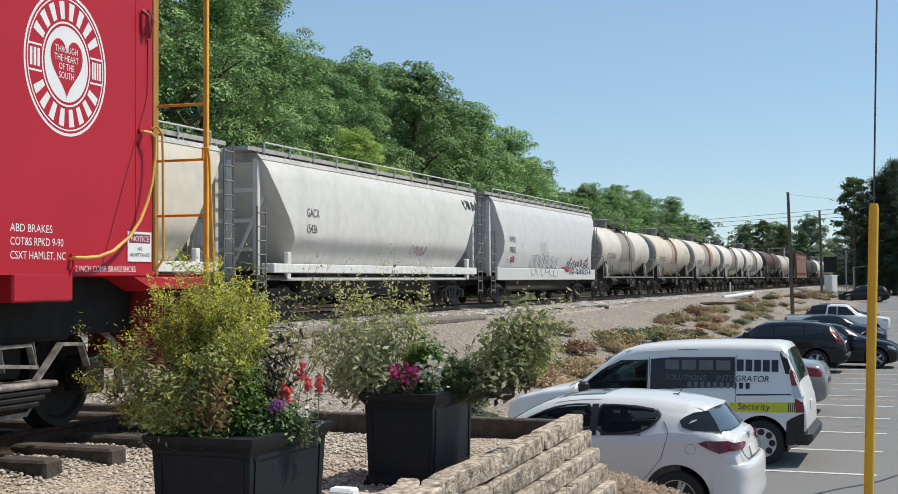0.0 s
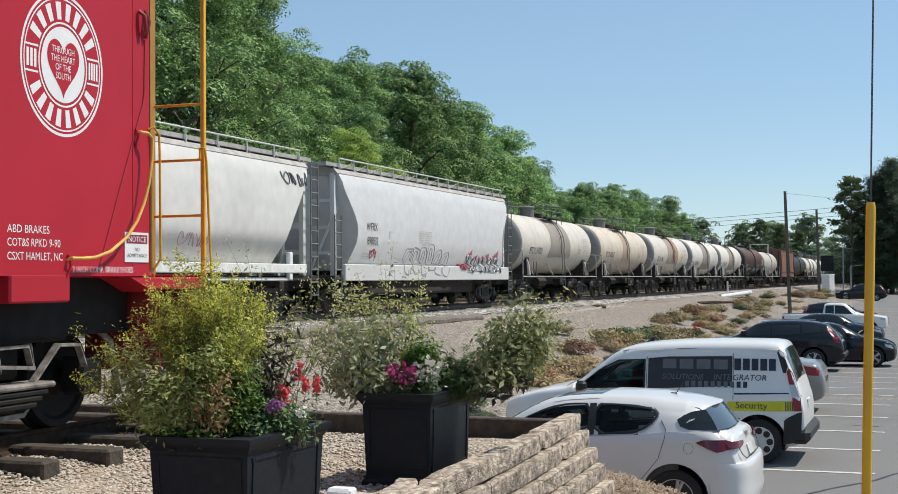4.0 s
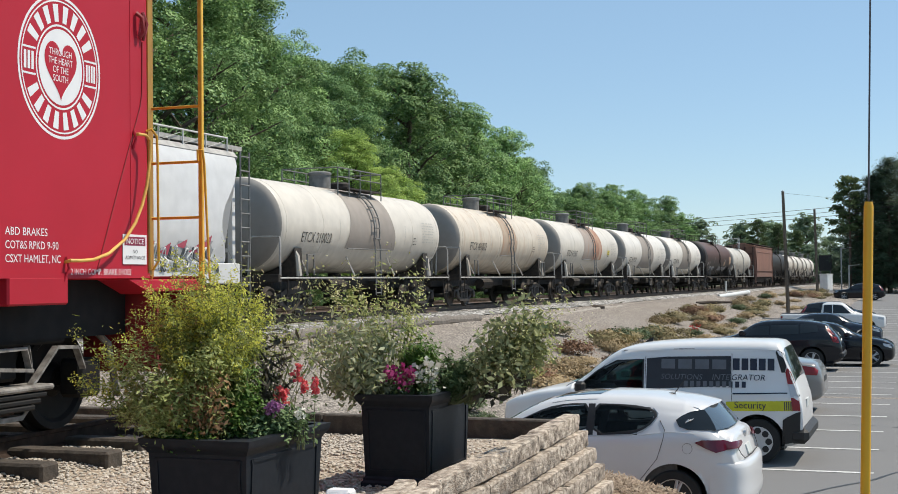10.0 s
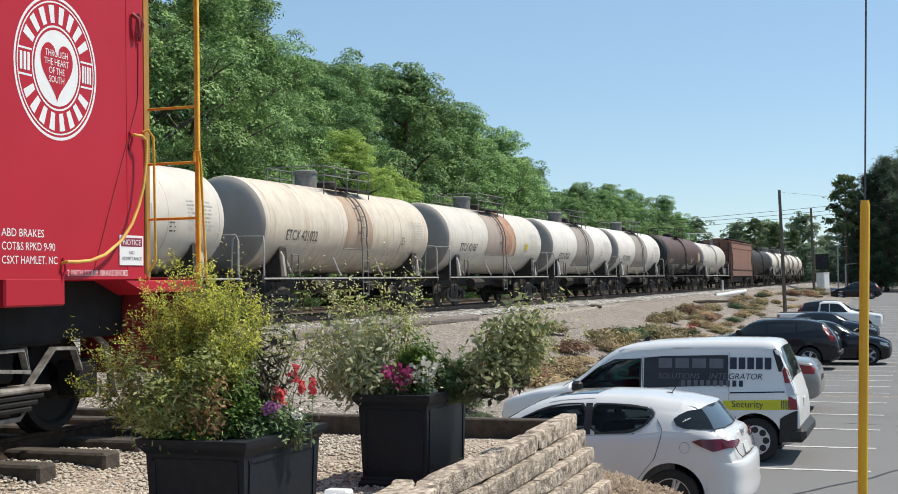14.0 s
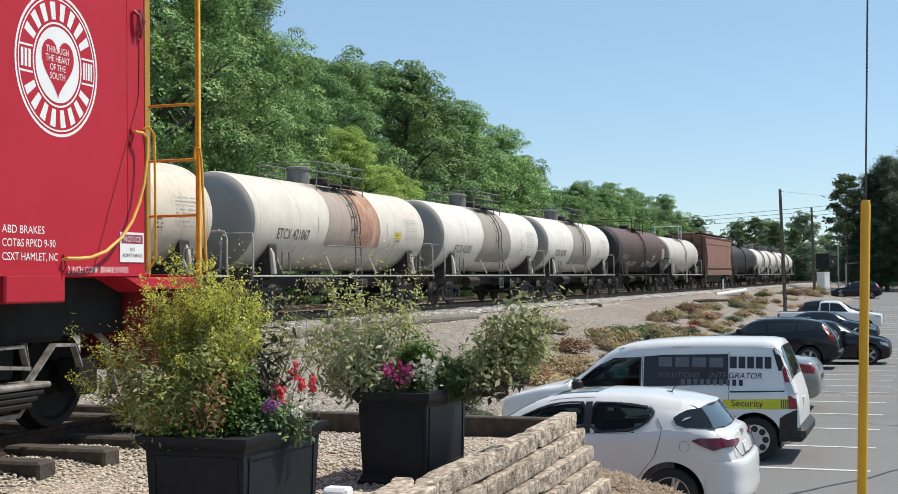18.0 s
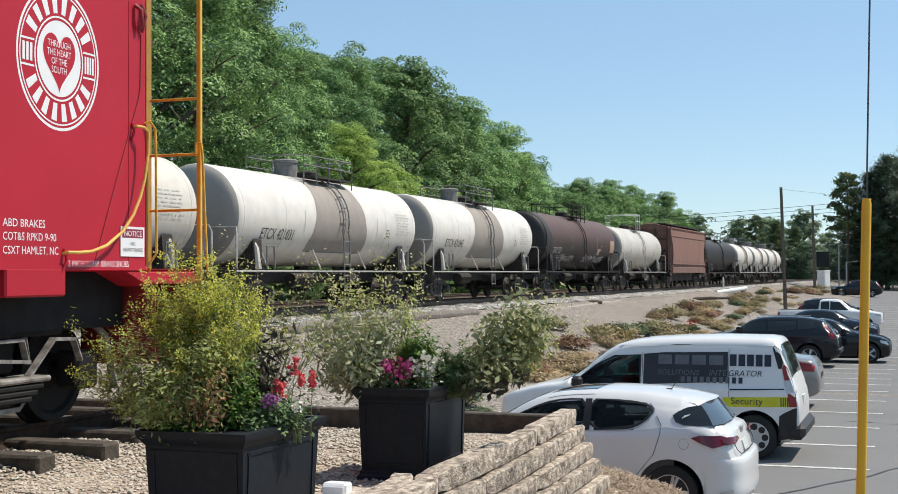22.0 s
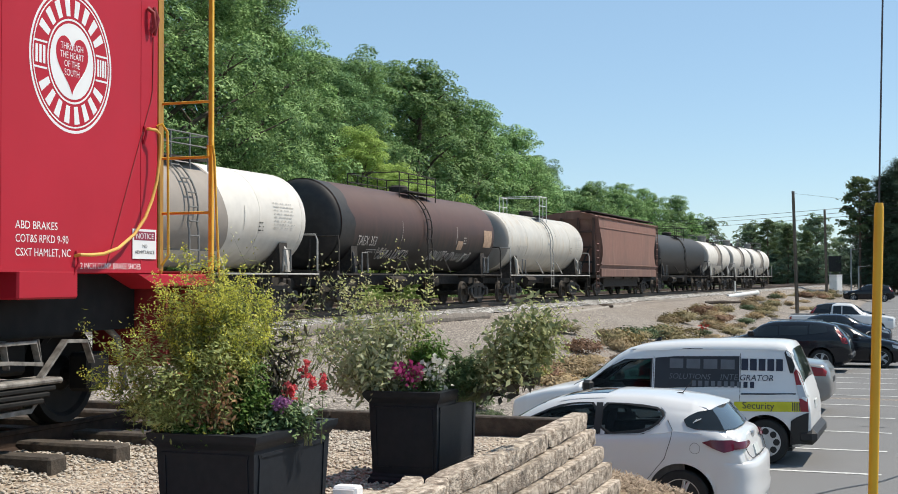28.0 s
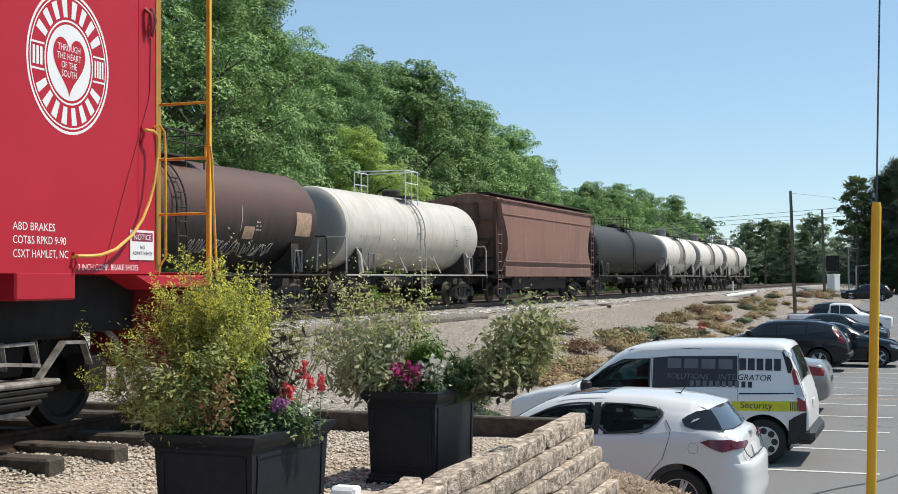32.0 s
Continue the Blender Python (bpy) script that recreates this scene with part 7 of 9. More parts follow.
def tree_meshes(seed, H, R, n, leaf, size, low=0.12, mat_leaf=None):
    """Trunk with limbs, and a crown of many tight tufts of leaves at the limbs' ends, dark gaps between them."""
    rng = np.random.default_rng(seed)
    b = Build()
    tips = []
    b.tube([(0, 0, -0.3), (0.05, 0.02, H * 0.2), (0.1 * rng.normal(), 0.1 * rng.normal(), H * 0.5), (0.2 * rng.normal(), 0.2 * rng.normal(), H * 0.86)], [H * 0.022, H * 0.018, H * 0.012, H * 0.003], 8)
    k = 34
    for i in range(k):
        t = low + (0.98 - low) * (i + rng.random()) / k
        a = i * 2.4 + rng.normal() * 0.3
        shape = math.sin(math.pi * min(1, max(0.0, (t - low * 0.4) / (1.02 - low * 0.4))) ** 0.72) ** 0.75
        r = R * shape * rng.uniform(0.6, 1.12)
        z0 = H * max(0.06, t - 0.2 * r / R)
        p = np.array((math.cos(a) * r, math.sin(a) * r, H * t))
        b.tube([(0, 0, z0), (p[0] * 0.5, p[1] * 0.5, z0 + (p[2] - z0) * 0.6), tuple(p)], [H * 0.008, H * 0.005, H * 0.001], 5)
        for j in range(10):                # tufts along the outer half of the limb
            f = rng.uniform(0.5, 1.08)
            q = np.array((p[0] * f, p[1] * f, z0 + (p[2] - z0) * (0.5 + 0.5 * f))) + rng.normal(size=3) * np.array((R * 0.12, R * 0.12, H * 0.028))
            tips.append((q, R * rng.uniform(0.07, 0.16)))
    for j in range(18):
        t = rng.uniform(0.82, 0.99)
        tips.append((np.array((rng.normal(), rng.normal(), 0)) * R * 0.5 * (1.06 - t) ** 0.7 + np.array((0, 0, H * t)), R * rng.uniform(0.08, 0.15)))
    w = np.array([r * r for p, r in tips])
    cnt = (n * w / w.sum()).astype(int)
    cs, outs = [], []
    mid = np.array((0, 0, H * 0.42))
    for (p, r), m in zip(tips, cnt):
        d = rng.normal(size=(m, 3))
        d /= np.linalg.norm(d, axis=1, keepdims=True)
        away = (p - mid) / (np.linalg.norm(p - mid) + 1e-6) * 0.55 + np.array((0, 0, 0.45))
        d = d + away * 0.75                # leaves crowd the tuft's upper and outer side
        d /= np.linalg.norm(d, axis=1, keepdims=True)
        q = p + d * r * (0.55 + 0.5 * rng.random((m, 1)) ** 0.5) * np.array([1.1, 1.1, 0.85])
        cs.append(q)
        outs.append(d * 0.9 + away * 0.3)
    c = np.concatenate(cs)
    v, f = leaves(rng, c, size, 0.45, 0.25, 1.8, out=np.concatenate(outs))
    return b.mesh("trunk"), quads("crown", v, f, mat_leaf or LEAF)


KINDS = [tree_meshes(11 + k, 13.0, 4.3, 72000, None, 0.062, 0.1, m) for k, m in enumerate((LEAF, LEAF, LEAF_Y, LEAF_D))]
KINDS.append(tree_meshes(31, 13.0, 4.6, 72000, None, 0.061, 0.06, LEAF))
MIDKINDS = [tree_meshes(41 + k, 13.0, 4.4, 42000, None, 0.088, 0.06, m) for k, m in enumerate((LEAF, LEAF, LEAF_Y, LEAF_D, LEAF))]
FARKINDS = [tree_meshes(51 + k, 13.0, 4.6, 9000, None, 0.22, 0.02, m) for k, m in enumerate((LEAF_HAZE, LEAF_HAZE_D))]
TREE_LABELS = {0: "tall leafy deciduous tree at the edge of the woods", 2: "bright yellow-green young tree in the woodland edge", 3: "dark green deciduous tree in the woods", 5: "distant green deciduous tree in the woods"}


def tree(kinds, i, x, y, h, wide=1.0, seed=0, label=""):
    rnd = random.Random(seed * 77 + 5)
    s = h / 13.0
    t = thing("tree", pose(x, y, ground_z(x, y) - 0.05, 0, 0, rnd.uniform(0, 360)), label or (TREE_LABELS.get(i, TREE_LABELS[0]) if kinds is not FARKINDS else TREE_LABELS[5]), "tree", "trees behind the railway" if kinds is not FARKINDS else "distant trees")
    for me, m in zip(kinds[i], (BARK, None)):
        o = part("trunk" if m else "crown", me, m, t)
        o.scale = (s * wide, s * wide, s)
    return t


rnd = random.Random(21)
# woodland edge behind the train: the canopy falls off with distance
k = 0
y = 30.0
while y < 172:
    h = lin(y, (30, 17.2), (50, 17), (53.8, 15.0), (58.8, 13.6), (62, 12.9), (65, 13.3), (68.3, 14.4), (73.4, 14.6), (78.4, 13.9), (84, 13.6), (88, 13.2), (92, 12.7), (96, 11.6), (100, 10.4), (104, 9.6), (111, 9.8), (134, 10.7), (161, 11.1), (172, 8.5))
    kind = rnd.choice((0, 1, 3, 4, 0, 1))
    tree(KINDS if y < 72 else MIDKINDS, kind, -30.5 + rnd.uniform(-1.2, 1.2), y, h * (rnd.uniform(0.96, 1.03) if y < 100 else rnd.uniform(0.86, 1.06)), rnd.uniform(0.85, 1.1), k)
    y += rnd.uniform(4.0, 5.4) if y < 110 else rnd.uniform(5, 7)
    k += 1
y = 34.0
while y < 180:
    h = lin(y, (30, 18.2), (60, 17.6), (66, 15.8), (72, 15.4), (76, 15.4), (80, 17.2), (88, 17.7), (93, 16.8), (107, 14.8), (112, 13.8), (122, 12.8), (136, 11), (180, 11))
    tree(KINDS if y < 56 else MIDKINDS, rnd.choice((0, 1, 3, 4)), -37.5 + rnd.uniform(-1.5, 1.5), y, h * rnd.uniform(0.9, 1.05), 1.05, k)
    y += rnd.uniform(5.5, 7.5)
    k += 1
# low growth in front of the trees
y = 26.0
while y < 150:
    tree(KINDS if y < 60 else MIDKINDS, 2 if 54 < y < 63 else rnd.choice((0, 0, 4, 3)), -27.0 + rnd.uniform(-0.6, 0.5), y, (8.8 if 54 < y < 59 else 7.4 if 59 < y < 63 else rnd.uniform(4.5, 7.5)), rnd.uniform(1.0, 1.35), k, "low bushy tree in front of the woods")
    y += rnd.uniform(3.4, 5.2) if y < 90 else 6.5
    k += 1
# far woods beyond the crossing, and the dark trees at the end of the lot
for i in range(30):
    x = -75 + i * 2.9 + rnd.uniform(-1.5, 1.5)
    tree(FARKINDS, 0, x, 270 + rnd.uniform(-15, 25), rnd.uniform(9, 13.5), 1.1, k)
    k += 1


def conifer_meshes(seed, H, R, n=17000):
    """A dense dark conifer: whorls of drooping boughs set with long needles, thinning to the top."""
    rng = np.random.default_rng(seed)
    b, cs, outs = Build(), [], []
    b.tube([(0, 0, -0.3), (0.05, 0, H * 0.5), (0, 0.05, H)], [H * 0.02, H * 0.013, H * 0.002], 8)
    k = 80
    for i in range(k):
        t = 0.06 + 0.93 * (i + rng.random()) / k
        a = i * 2.4 + rng.normal() * 0.3
        ln = R * (1.02 - t) ** 0.62 * rng.uniform(0.7, 1.12)
        p0, p1 = np.array((0, 0, H * t)), np.array((math.cos(a) * ln, math.sin(a) * ln, H * t - ln * 0.12 + 0.25))
        b.tube([tuple(p0), tuple((p0 + p1) / 2 + np.array((0, 0, 0.12))), tuple(p1)], [H * 0.005, H * 0.003, H * 0.001], 4)
        m = n // k
        u = rng.random((m, 1)) ** 0.7
        cs.append(p0 + (p1 - p0) * u + rng.normal(size=(m, 3)) * np.array((0.35, 0.35, 0.22)) * (0.5 + 0.5 * u))
        outs.append(np.repeat([(math.cos(a) * 0.5, math.sin(a) * 0.5, 0.6)], m, 0))
    v, f = leaves(rng, np.concatenate(cs), 0.05, 0.4, 0.3, 8.5, out=np.concatenate(outs))
    return b.mesh("trunk"), quads("crown", v, f, NEEDLE_D)


CONIFERS = [conifer_meshes(61 + k, 13.0, 4.2) for k in range(2)]
for j, (x, y, h) in enumerate(((-8.3, 168, 12.5), (-6.4, 166, 14.5), (-5.4, 172, 15.5), (-4.4, 166, 16.5), (-1.6, 169, 18.0), (2.0, 166, 18), (6, 171, 17), (-3.0, 178, 17))):
    tree(CONIFERS, j % 2, x, y, h, 1.0, k, "tall dark conifer at the end of the lot")
    k += 1
for x, y, h in ((8.5, 172, 16.5), (13, 170, 15), (2.5, 184, 17.5), (18, 172, 15), (24, 176, 16)):
    tree(FARKINDS, 1, x, y, h, 0.78, k, "tall dark tree at the end of the lot")
    k += 1
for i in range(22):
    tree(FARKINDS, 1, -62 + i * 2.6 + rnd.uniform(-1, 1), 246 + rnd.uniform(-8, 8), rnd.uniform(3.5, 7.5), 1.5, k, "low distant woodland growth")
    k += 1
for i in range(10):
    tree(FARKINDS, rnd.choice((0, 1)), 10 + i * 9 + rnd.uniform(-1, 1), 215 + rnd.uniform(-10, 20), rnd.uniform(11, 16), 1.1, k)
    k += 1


def pine(x, y, h, seed, label):
    rng = np.random.default_rng(seed)
    t = thing("pine_tree", pose(x, y, ground_z(x, y) - 0.05), label, "tree", "distant trees")
    b = Build().tube([(0, 0, 0), (0.1, 0, h * 0.5), (0.05, 0, h)], [h * 0.014, h * 0.01, h * 0.002], 8)
    cs = []
    for i in range(20):
        z = h * (0.5 + 0.5 * i / 19)
        r = h * 0.15 * (1.15 - 0.75 * i / 19) * rng.uniform(0.6, 1.1)
        a = i * 2.4
        p = np.array((math.cos(a) * r, math.sin(a) * r, z + 0.4))
        b.tube([(0, 0, z - 0.3), tuple(p)], [h * 0.004, h * 0.001], 5)
        d = rng.normal(size=(150, 3)) * np.array((0.9, 0.9, 0.4)) * h * 0.034
        cs.append(p + d)
    part("trunk", b, PINEBARK, t)
    v, f = leaves(rng, np.concatenate(cs), h * 0.014, 0.4, 0.2, 2.6)
    part("crown", quads("crown", v, f, NEEDLE), NEEDLE, t)


pine(-28.5, 235, 11.0, 1, "tall thin pine beyond the crossing")
pine(-25.5, 240, 10.2, 2, "pine with open crown beyond the crossing")
pine(-22.5, 245, 9.2, 3, "pine beyond the crossing")
pine(-9.0, 165, 13.5, 4, "pine with open crown at the end of the lot")

# ---- poles, wires and things along the bank ----
POLEWOOD = mat("pole_wood", (0.16, 0.13, 0.1), (0.1, 0.08, 0.065), rough=0.95, scale=6, bump=0.5, bscale=18, c=(0.22, 0.19, 0.16), cscale=2, camount=0.5, streak=0.1)
CABLE = mat("black_cable", (0.02, 0.02, 0.022), rough=0.6)
for base, top, r, label in (((-9.05, 91, -2.6), (-9.28, 91, 5.88), 0.13, "leaning weathered wooden pole on the gravel bank"), ((-10.52, 135, -2.5), (-10.69, 135, 6.83), 0.15, "bare wooden pole further up the bank")):
    p = thing("utility_pole", pose(*base), label, "pole", "wooden poles along the bank")
    d = Vector(top) - Vector(base)
    part("shaft", Build().tube([(0, 0, -0.5), d * 0.5, d], [r, r * 0.9, r * 0.75], 12), POLEWOOD, p)
    part("cap", Build().lathe([(d.z - 0.02, r * 0.8), (d.z + 0.06, r * 0.8), (d.z + 0.1, 0.02)], 12, "z", (d.x, 0, 0)), STEEL, p)
    part("ground_wire", Build().tube([(r * 0.9, -r * 0.5, 0.2), (d.x * 0.5 + r * 0.8, -r * 0.5, d.z * 0.5), (d.x + r * 0.7, -r * 0.4, d.z * 0.95)], 0.012, 5), CABLE, p)
for z0, z1 in ((6.96, 7.99), (6.56, 7.47), (6.03, 7.03)):
    pts = []
    for k in range(25):
        t = -1.2 + 3.0 * k / 24
        pts.append((-27.6 + 17.95 * t, 150, z0 + (z1 - z0) * t - 0.25 * math.sin(math.pi * min(1, max(0, (t + 1.2) / 3)))))
    solid("power_line", Build().tube(pts, 0.022, 5), CABLE, "thin black overhead power line across the tracks", "power line", "overhead lines", smooth=0)
pts = [(-9.28, 91, 5.8), (-6, 92, 5.4), (-2, 93, 5.5), (3, 95, 6.2)]
solid("service_wire", Build().tube(pts, 0.008, 4), CABLE, "fine wire from the pole's top", "wire", smooth=0)

# guy wire with its yellow guard
g = thing("guy_wire", pose(-0.42, 7.92, LOT_Z), "steel guy wire with a faded yellow plastic guard", "guy wire")
a, gt, up = Vector((0.0, 0.0, -0.1)), Vector((0.102, -0.037, 3.225)), Vector((0.134, -0.058, 4.408))
part("guard", Build().tube([a, a.lerp(gt, 0.5), gt - (gt - a).normalized() * 0.03, gt], [0.028, 0.028, 0.028, 0.022], 14), mat("faded_yellow_plastic", (0.78, 0.42, 0.02), (0.7, 0.36, 0.02), rough=0.5, scale=4, c=(0.6, 0.3, 0.03), cscale=3, camount=0.4, streak=0.1), g, "faded yellow guard")
part("wire", Build().tube([gt - (gt - a).normalized() * 0.2, up, gt + (up - gt) * 6], 0.0055, 6), mat("wire_strand", (0.1, 0.1, 0.11), rough=0.5, metal=0.6), g)
part("anchor", Build().tube([(0, 0, -0.15), (0, 0, 0.05)], 0.02, 6), STEEL, g)

# grey sediment sock and pipes along the ballast
SOCK = mat("grey_sediment_sock", (0.22, 0.19, 0.165), (0.13, 0.115, 0.1), rough=0.95, scale=9, bump=0.5, bscale=20)
rnd = random.Random(12)
def sock(pts, r, label, m=None):
    fine = []
    for (p, q) in zip(pts, pts[1:]):
        for k in range(10):
            v = Vector(p).lerp(Vector(q), k / 10)
            fine.append(v + Vector((rnd.uniform(-0.05, 0.05), 0, rnd.uniform(-0.03, 0.03))))
    fine.append(Vector(pts[-1]))
    n = len(fine)
    solid("sediment_sock", Build().tube(fine, [r * rnd.uniform(0.85, 1.1) * (0.5 if i in (0, n - 1) else 1) for i in range(n)], 10), m or SOCK, label, "erosion sock", "erosion socks on the bank")
sock([(-14.85, 28.5, -1.32), (-14.95, 33, -1.3), (-15.0, 38.5, -1.3), (-15.0, 43.5, -1.34)], 0.16, "long grey sediment sock lying along the ballast edge")
sock([(-14.7, 50.5, -1.5), (-14.8, 55, -1.48), (-14.9, 60.0, -1.43), (-14.9, 66, -1.45)], 0.10, "pale sagging sediment sock on the bank", mat("pale_sock", (0.36, 0.33, 0.29), (0.25, 0.22, 0.19), rough=0.95, scale=8, bump=0.4))
sock([(-15.0, 66.3, -1.42), (-15.0, 75, -1.42), (-14.9, 83, -1.44)], 0.09, "dirty sediment sock below the ballast")
for p, ln, rz in (((-15.05, 60.6, -1.36), 0.9, 25), ((-13.0, 84, -1.6), 2.6, 40), ((-14.6, 112, -1.4), 0.7, 60), ((-14.4, 126, -1.4), 0.8, 70)):
    solid("driftwood_log", Build().tube([(-ln / 2, 0, 0), (0, 0.04, 0.05), (ln / 2, 0, 0.02)], [0.11, 0.1, 0.07], 8), TIE, "dark broken timber lying on the bank", "log", "logs on the bank", m=pose(*p, 0, 0, rz))
pl, pr = Vector((-15.0, 99.0, -1.42)), Vector((-13.5, 104.5, -1.16))
pp = thing("white_pipe", pose(*pl), "white plastic pipe lying on the gravel bank", "pipe")
dv = pr - pl
part("barrel", Build().tube([(0, 0, 0), dv], 0.16, 14), WHITE, pp)
part("socket", Build().tube([dv * 0.94, dv * 1.01], 0.185, 14), WHITE, pp)
solid("pipe_prop", Build().box(-0.15, 0.15, -0.15, 0.15, -0.4, 0, 0.03), TIE, "dark timber block under the pipe", "timber block", m=pose(-13.62, 104.0, -1.34))
sp = thing("marker_post", pose(-15.6, 107, -1.2), "short white marker post beside the track", "marker post")
part("post", Build().tube([(0, 0, -0.2), (0, 0, 0.95)], 0.07, 8), WHITE, sp)
part("foot", Build().box(-0.6, 0.6, -0.15, 0.15, -0.05, 0.06, 0.02), WHITE, sp)
b = thing("signal_cabinet", pose(-10.75, 150, ground_z(-10.75, 150), 0, 0, 58), "pale grey railway signal cabinet at the crossing", "signal cabinet")
CABG = mat("cabinet_white", (0.82, 0.82, 0.8), (0.74, 0.74, 0.72), rough=0.6, scale=3)
part("housing", Build().box(-0.52, 0.52, -0.5, 0.5, 0.2, 2.0, 0.03), CABG, b)
part("roof", Build().box(-0.58, 0.58, -0.56, 0.56, 2.0, 2.08, 0.03), CABG, b)
part("door", Build().box(-0.44, 0.44, -0.53, -0.5, 0.3, 1.9, 0.01), CABG, b)
part("plinth", Build().box(-0.58, 0.58, -0.56, 0.56, -0.1, 0.2), ROOF, b)
# Black board added in place of the dark tree shade above the cabinet.
s = thing("signboard", pose(-12.1, 172, ground_z(-12.1, 172)), "dark board on posts standing in for tree shade by the crossing", "signboard")
part("board", Build().box(-1.1, 0.5, -0.05, 0.05, 2.4, 4.4, 0.02), BLACK, s)
for x in (-0.9, 0.3):
    part("post", Build().tube([(x, 0.08, -0.3), (x, 0.08, 4.2)], 0.06, 8), STEEL, s)
for x, y, h, lab in ((-9.7, 160, 5.2, "thin grey post near the crossing"), (-9.35, 170, 6.6, "slim wooden post at the end of the lot"), (-8.3, 150, 3.2, "thin grey post near the crossing")):
    p = thing("street_post", pose(x, y, ground_z(x, y)), lab, "post", "posts at the crossing")
    part("shaft", Build().tube([(0, 0, -0.2), (0, 0, h)], 0.08, 8), STEEL, p)
    part("arm", Build().tube([(0, 0, h - 0.1), (1.2, 0, h + 0.05)], 0.03, 6), STEEL, p)

# lettering and spray paint on the wagons
TAG_E = mat("faded_pink_graffiti", (0.5, 0.36, 0.36), rough=0.8)
car, side, L = hopB
stencil(car, "GACX", 0.34, -5.75, 2.74, side, SOOT, stretch=0.8)
stencil(car, "15426", 0.34, -5.85, 2.3, side, SOOT, stretch=0.8)
scrawl(car, 6.6, 8.2, 3.55, 3.98, side, TAG_A, 4, 0.024, 5)
scrawl(car, 1.6, 3.0, 1.8, 2.15, side, TAG_E, 4, 0.014, 9)
patch(car, -6.3, -5.3, 1.98, 2.1, side, SOFTINK, rows=2, seed=4)
car, side, L = hopC
stencil(car, "WFRX", 0.35, -5.94, 2.51, side, SOOT, stretch=0.85)
stencil(car, "898032", 0.35, -5.87, 2.08, side, SOOT, stretch=0.8)
patch(car, -4.6, -4.3, 2.3, 2.55, side, SOFTINK, rows=4, seed=6)
patch(car, -2.0, -0.7, 2.15, 2.65, side, SOFTINK, rows=7, seed=7)
patch(car, -6.5, -5.6, 1.66, 1.86, side, SOFTINK, rows=2, seed=8)
def skirt(z):
    return max(side(z), 1.59 if z < 1.5 else 0)


def burner(y0, y1, z0, z1, fill, line, tip, n, seed):
    """Spray-painted block shapes: a filled ragged body, outlines over it and pointed tips above it."""
    rnd = random.Random(seed)
    w = (y1 - y0) / n
    for i in range(n):
        c = y0 + (i + 0.5) * w
        b = Build()
        lean, h0, h1 = rnd.uniform(-0.15, 0.25) * w, z0 + rnd.uniform(0, 0.12), z1 - rnd.uniform(0.0, 0.25)
        rows = []
        for k in range(9):
            z = h0 + (h1 - h0) * k / 8
            half = w * (0.5 + 0.12 * math.sin(k * 1.9 + i)) * (1 if k < 7 else 0.7)
            m = c + lean * k / 8
            rows.append([(skirt(z) + 0.012, m - half, z), (skirt(z) + 0.012, m + half, z)])
        part("graffiti", b.loft(rows, closed=False), fill, car, smooth=0)
        p, q = h1 - 0.12, h1 + rnd.uniform(0.02, 0.16)
        b = Build().add([(skirt(p) + 0.013, c + lean - w * 0.45, p), (skirt(p) + 0.013, c + lean + w * 0.2, p - 0.06), (skirt(q) + 0.013, c + lean + w * 0.3, q)], [(0, 1, 2)])
        part("graffiti", b, tip, car, smooth=0)
    scrawl(car, y0, y1, z0 + 0.02, z1 - 0.1, lambda z: skirt(z) + 0.012, line, n + 1, 0.022, seed + 1)
    scrawl(car, y0, y1, z0 + 0.05, z1 - 0.1, lambda z: skirt(z) + 0.016, WHITE, n + 2, 0.02, seed + 2)
    scrawl(car, y0 - 0.9, y0 + 0.2, z0 + 0.1, z0 + 0.35, lambda z: skirt(z) + 0.012, tip, 4, 0.02, seed + 5)


TAG_F = mat("thin_grey_graffiti", (0.31, 0.315, 0.32), rough=0.7)
TAG_D = mat("sprayed_grey_fill", (0.42, 0.43, 0.44), (0.26, 0.27, 0.28), rough=0.7, scale=5)
rnd = random.Random(11)
for i in range(6):                         # tall outlined letters that spell nothing, each with its counter
    y0, w = -3.25 + i * 0.69, 0.72
    lo, hi, lean = 1.12 + rnd.uniform(0, 0.2), 2.2 - rnd.uniform(0, 0.25), rnd.uniform(-0.1, 0.15)
    for k, (sw, sh_) in enumerate(((0.5, 0.5), (0.17, 0.22))):
        pts = []
        for j in range(27):
            a = 2 * math.pi * j / 26
            u, w2 = math.copysign(abs(math.cos(a)) ** 0.6, math.cos(a)), math.copysign(abs(math.sin(a)) ** 0.6, math.sin(a))
            z = (lo + hi) / 2 + (hi - lo) * sh_ * w2 * (1 + 0.1 * math.sin(3 * a + i)) + (0.12 if k else 0)
            pts.append((skirt(z) + 0.006, y0 + w / 2 + w * sw * u * (1 + 0.16 * math.sin(2 * a + i * 1.7)) + lean * w2, z))
        part("graffiti", Build().tube(pts, 0.009, 4), TAG_F, car, smooth=0)
burner(2.9, 6.7, 1.22, 2.0, TAG_D, TAG_A, TAG_B, 6, 41)
scrawl(car, -6.0, -5.45, 1.65, 1.95, side, TAG_B, 3, 0.012, 15)
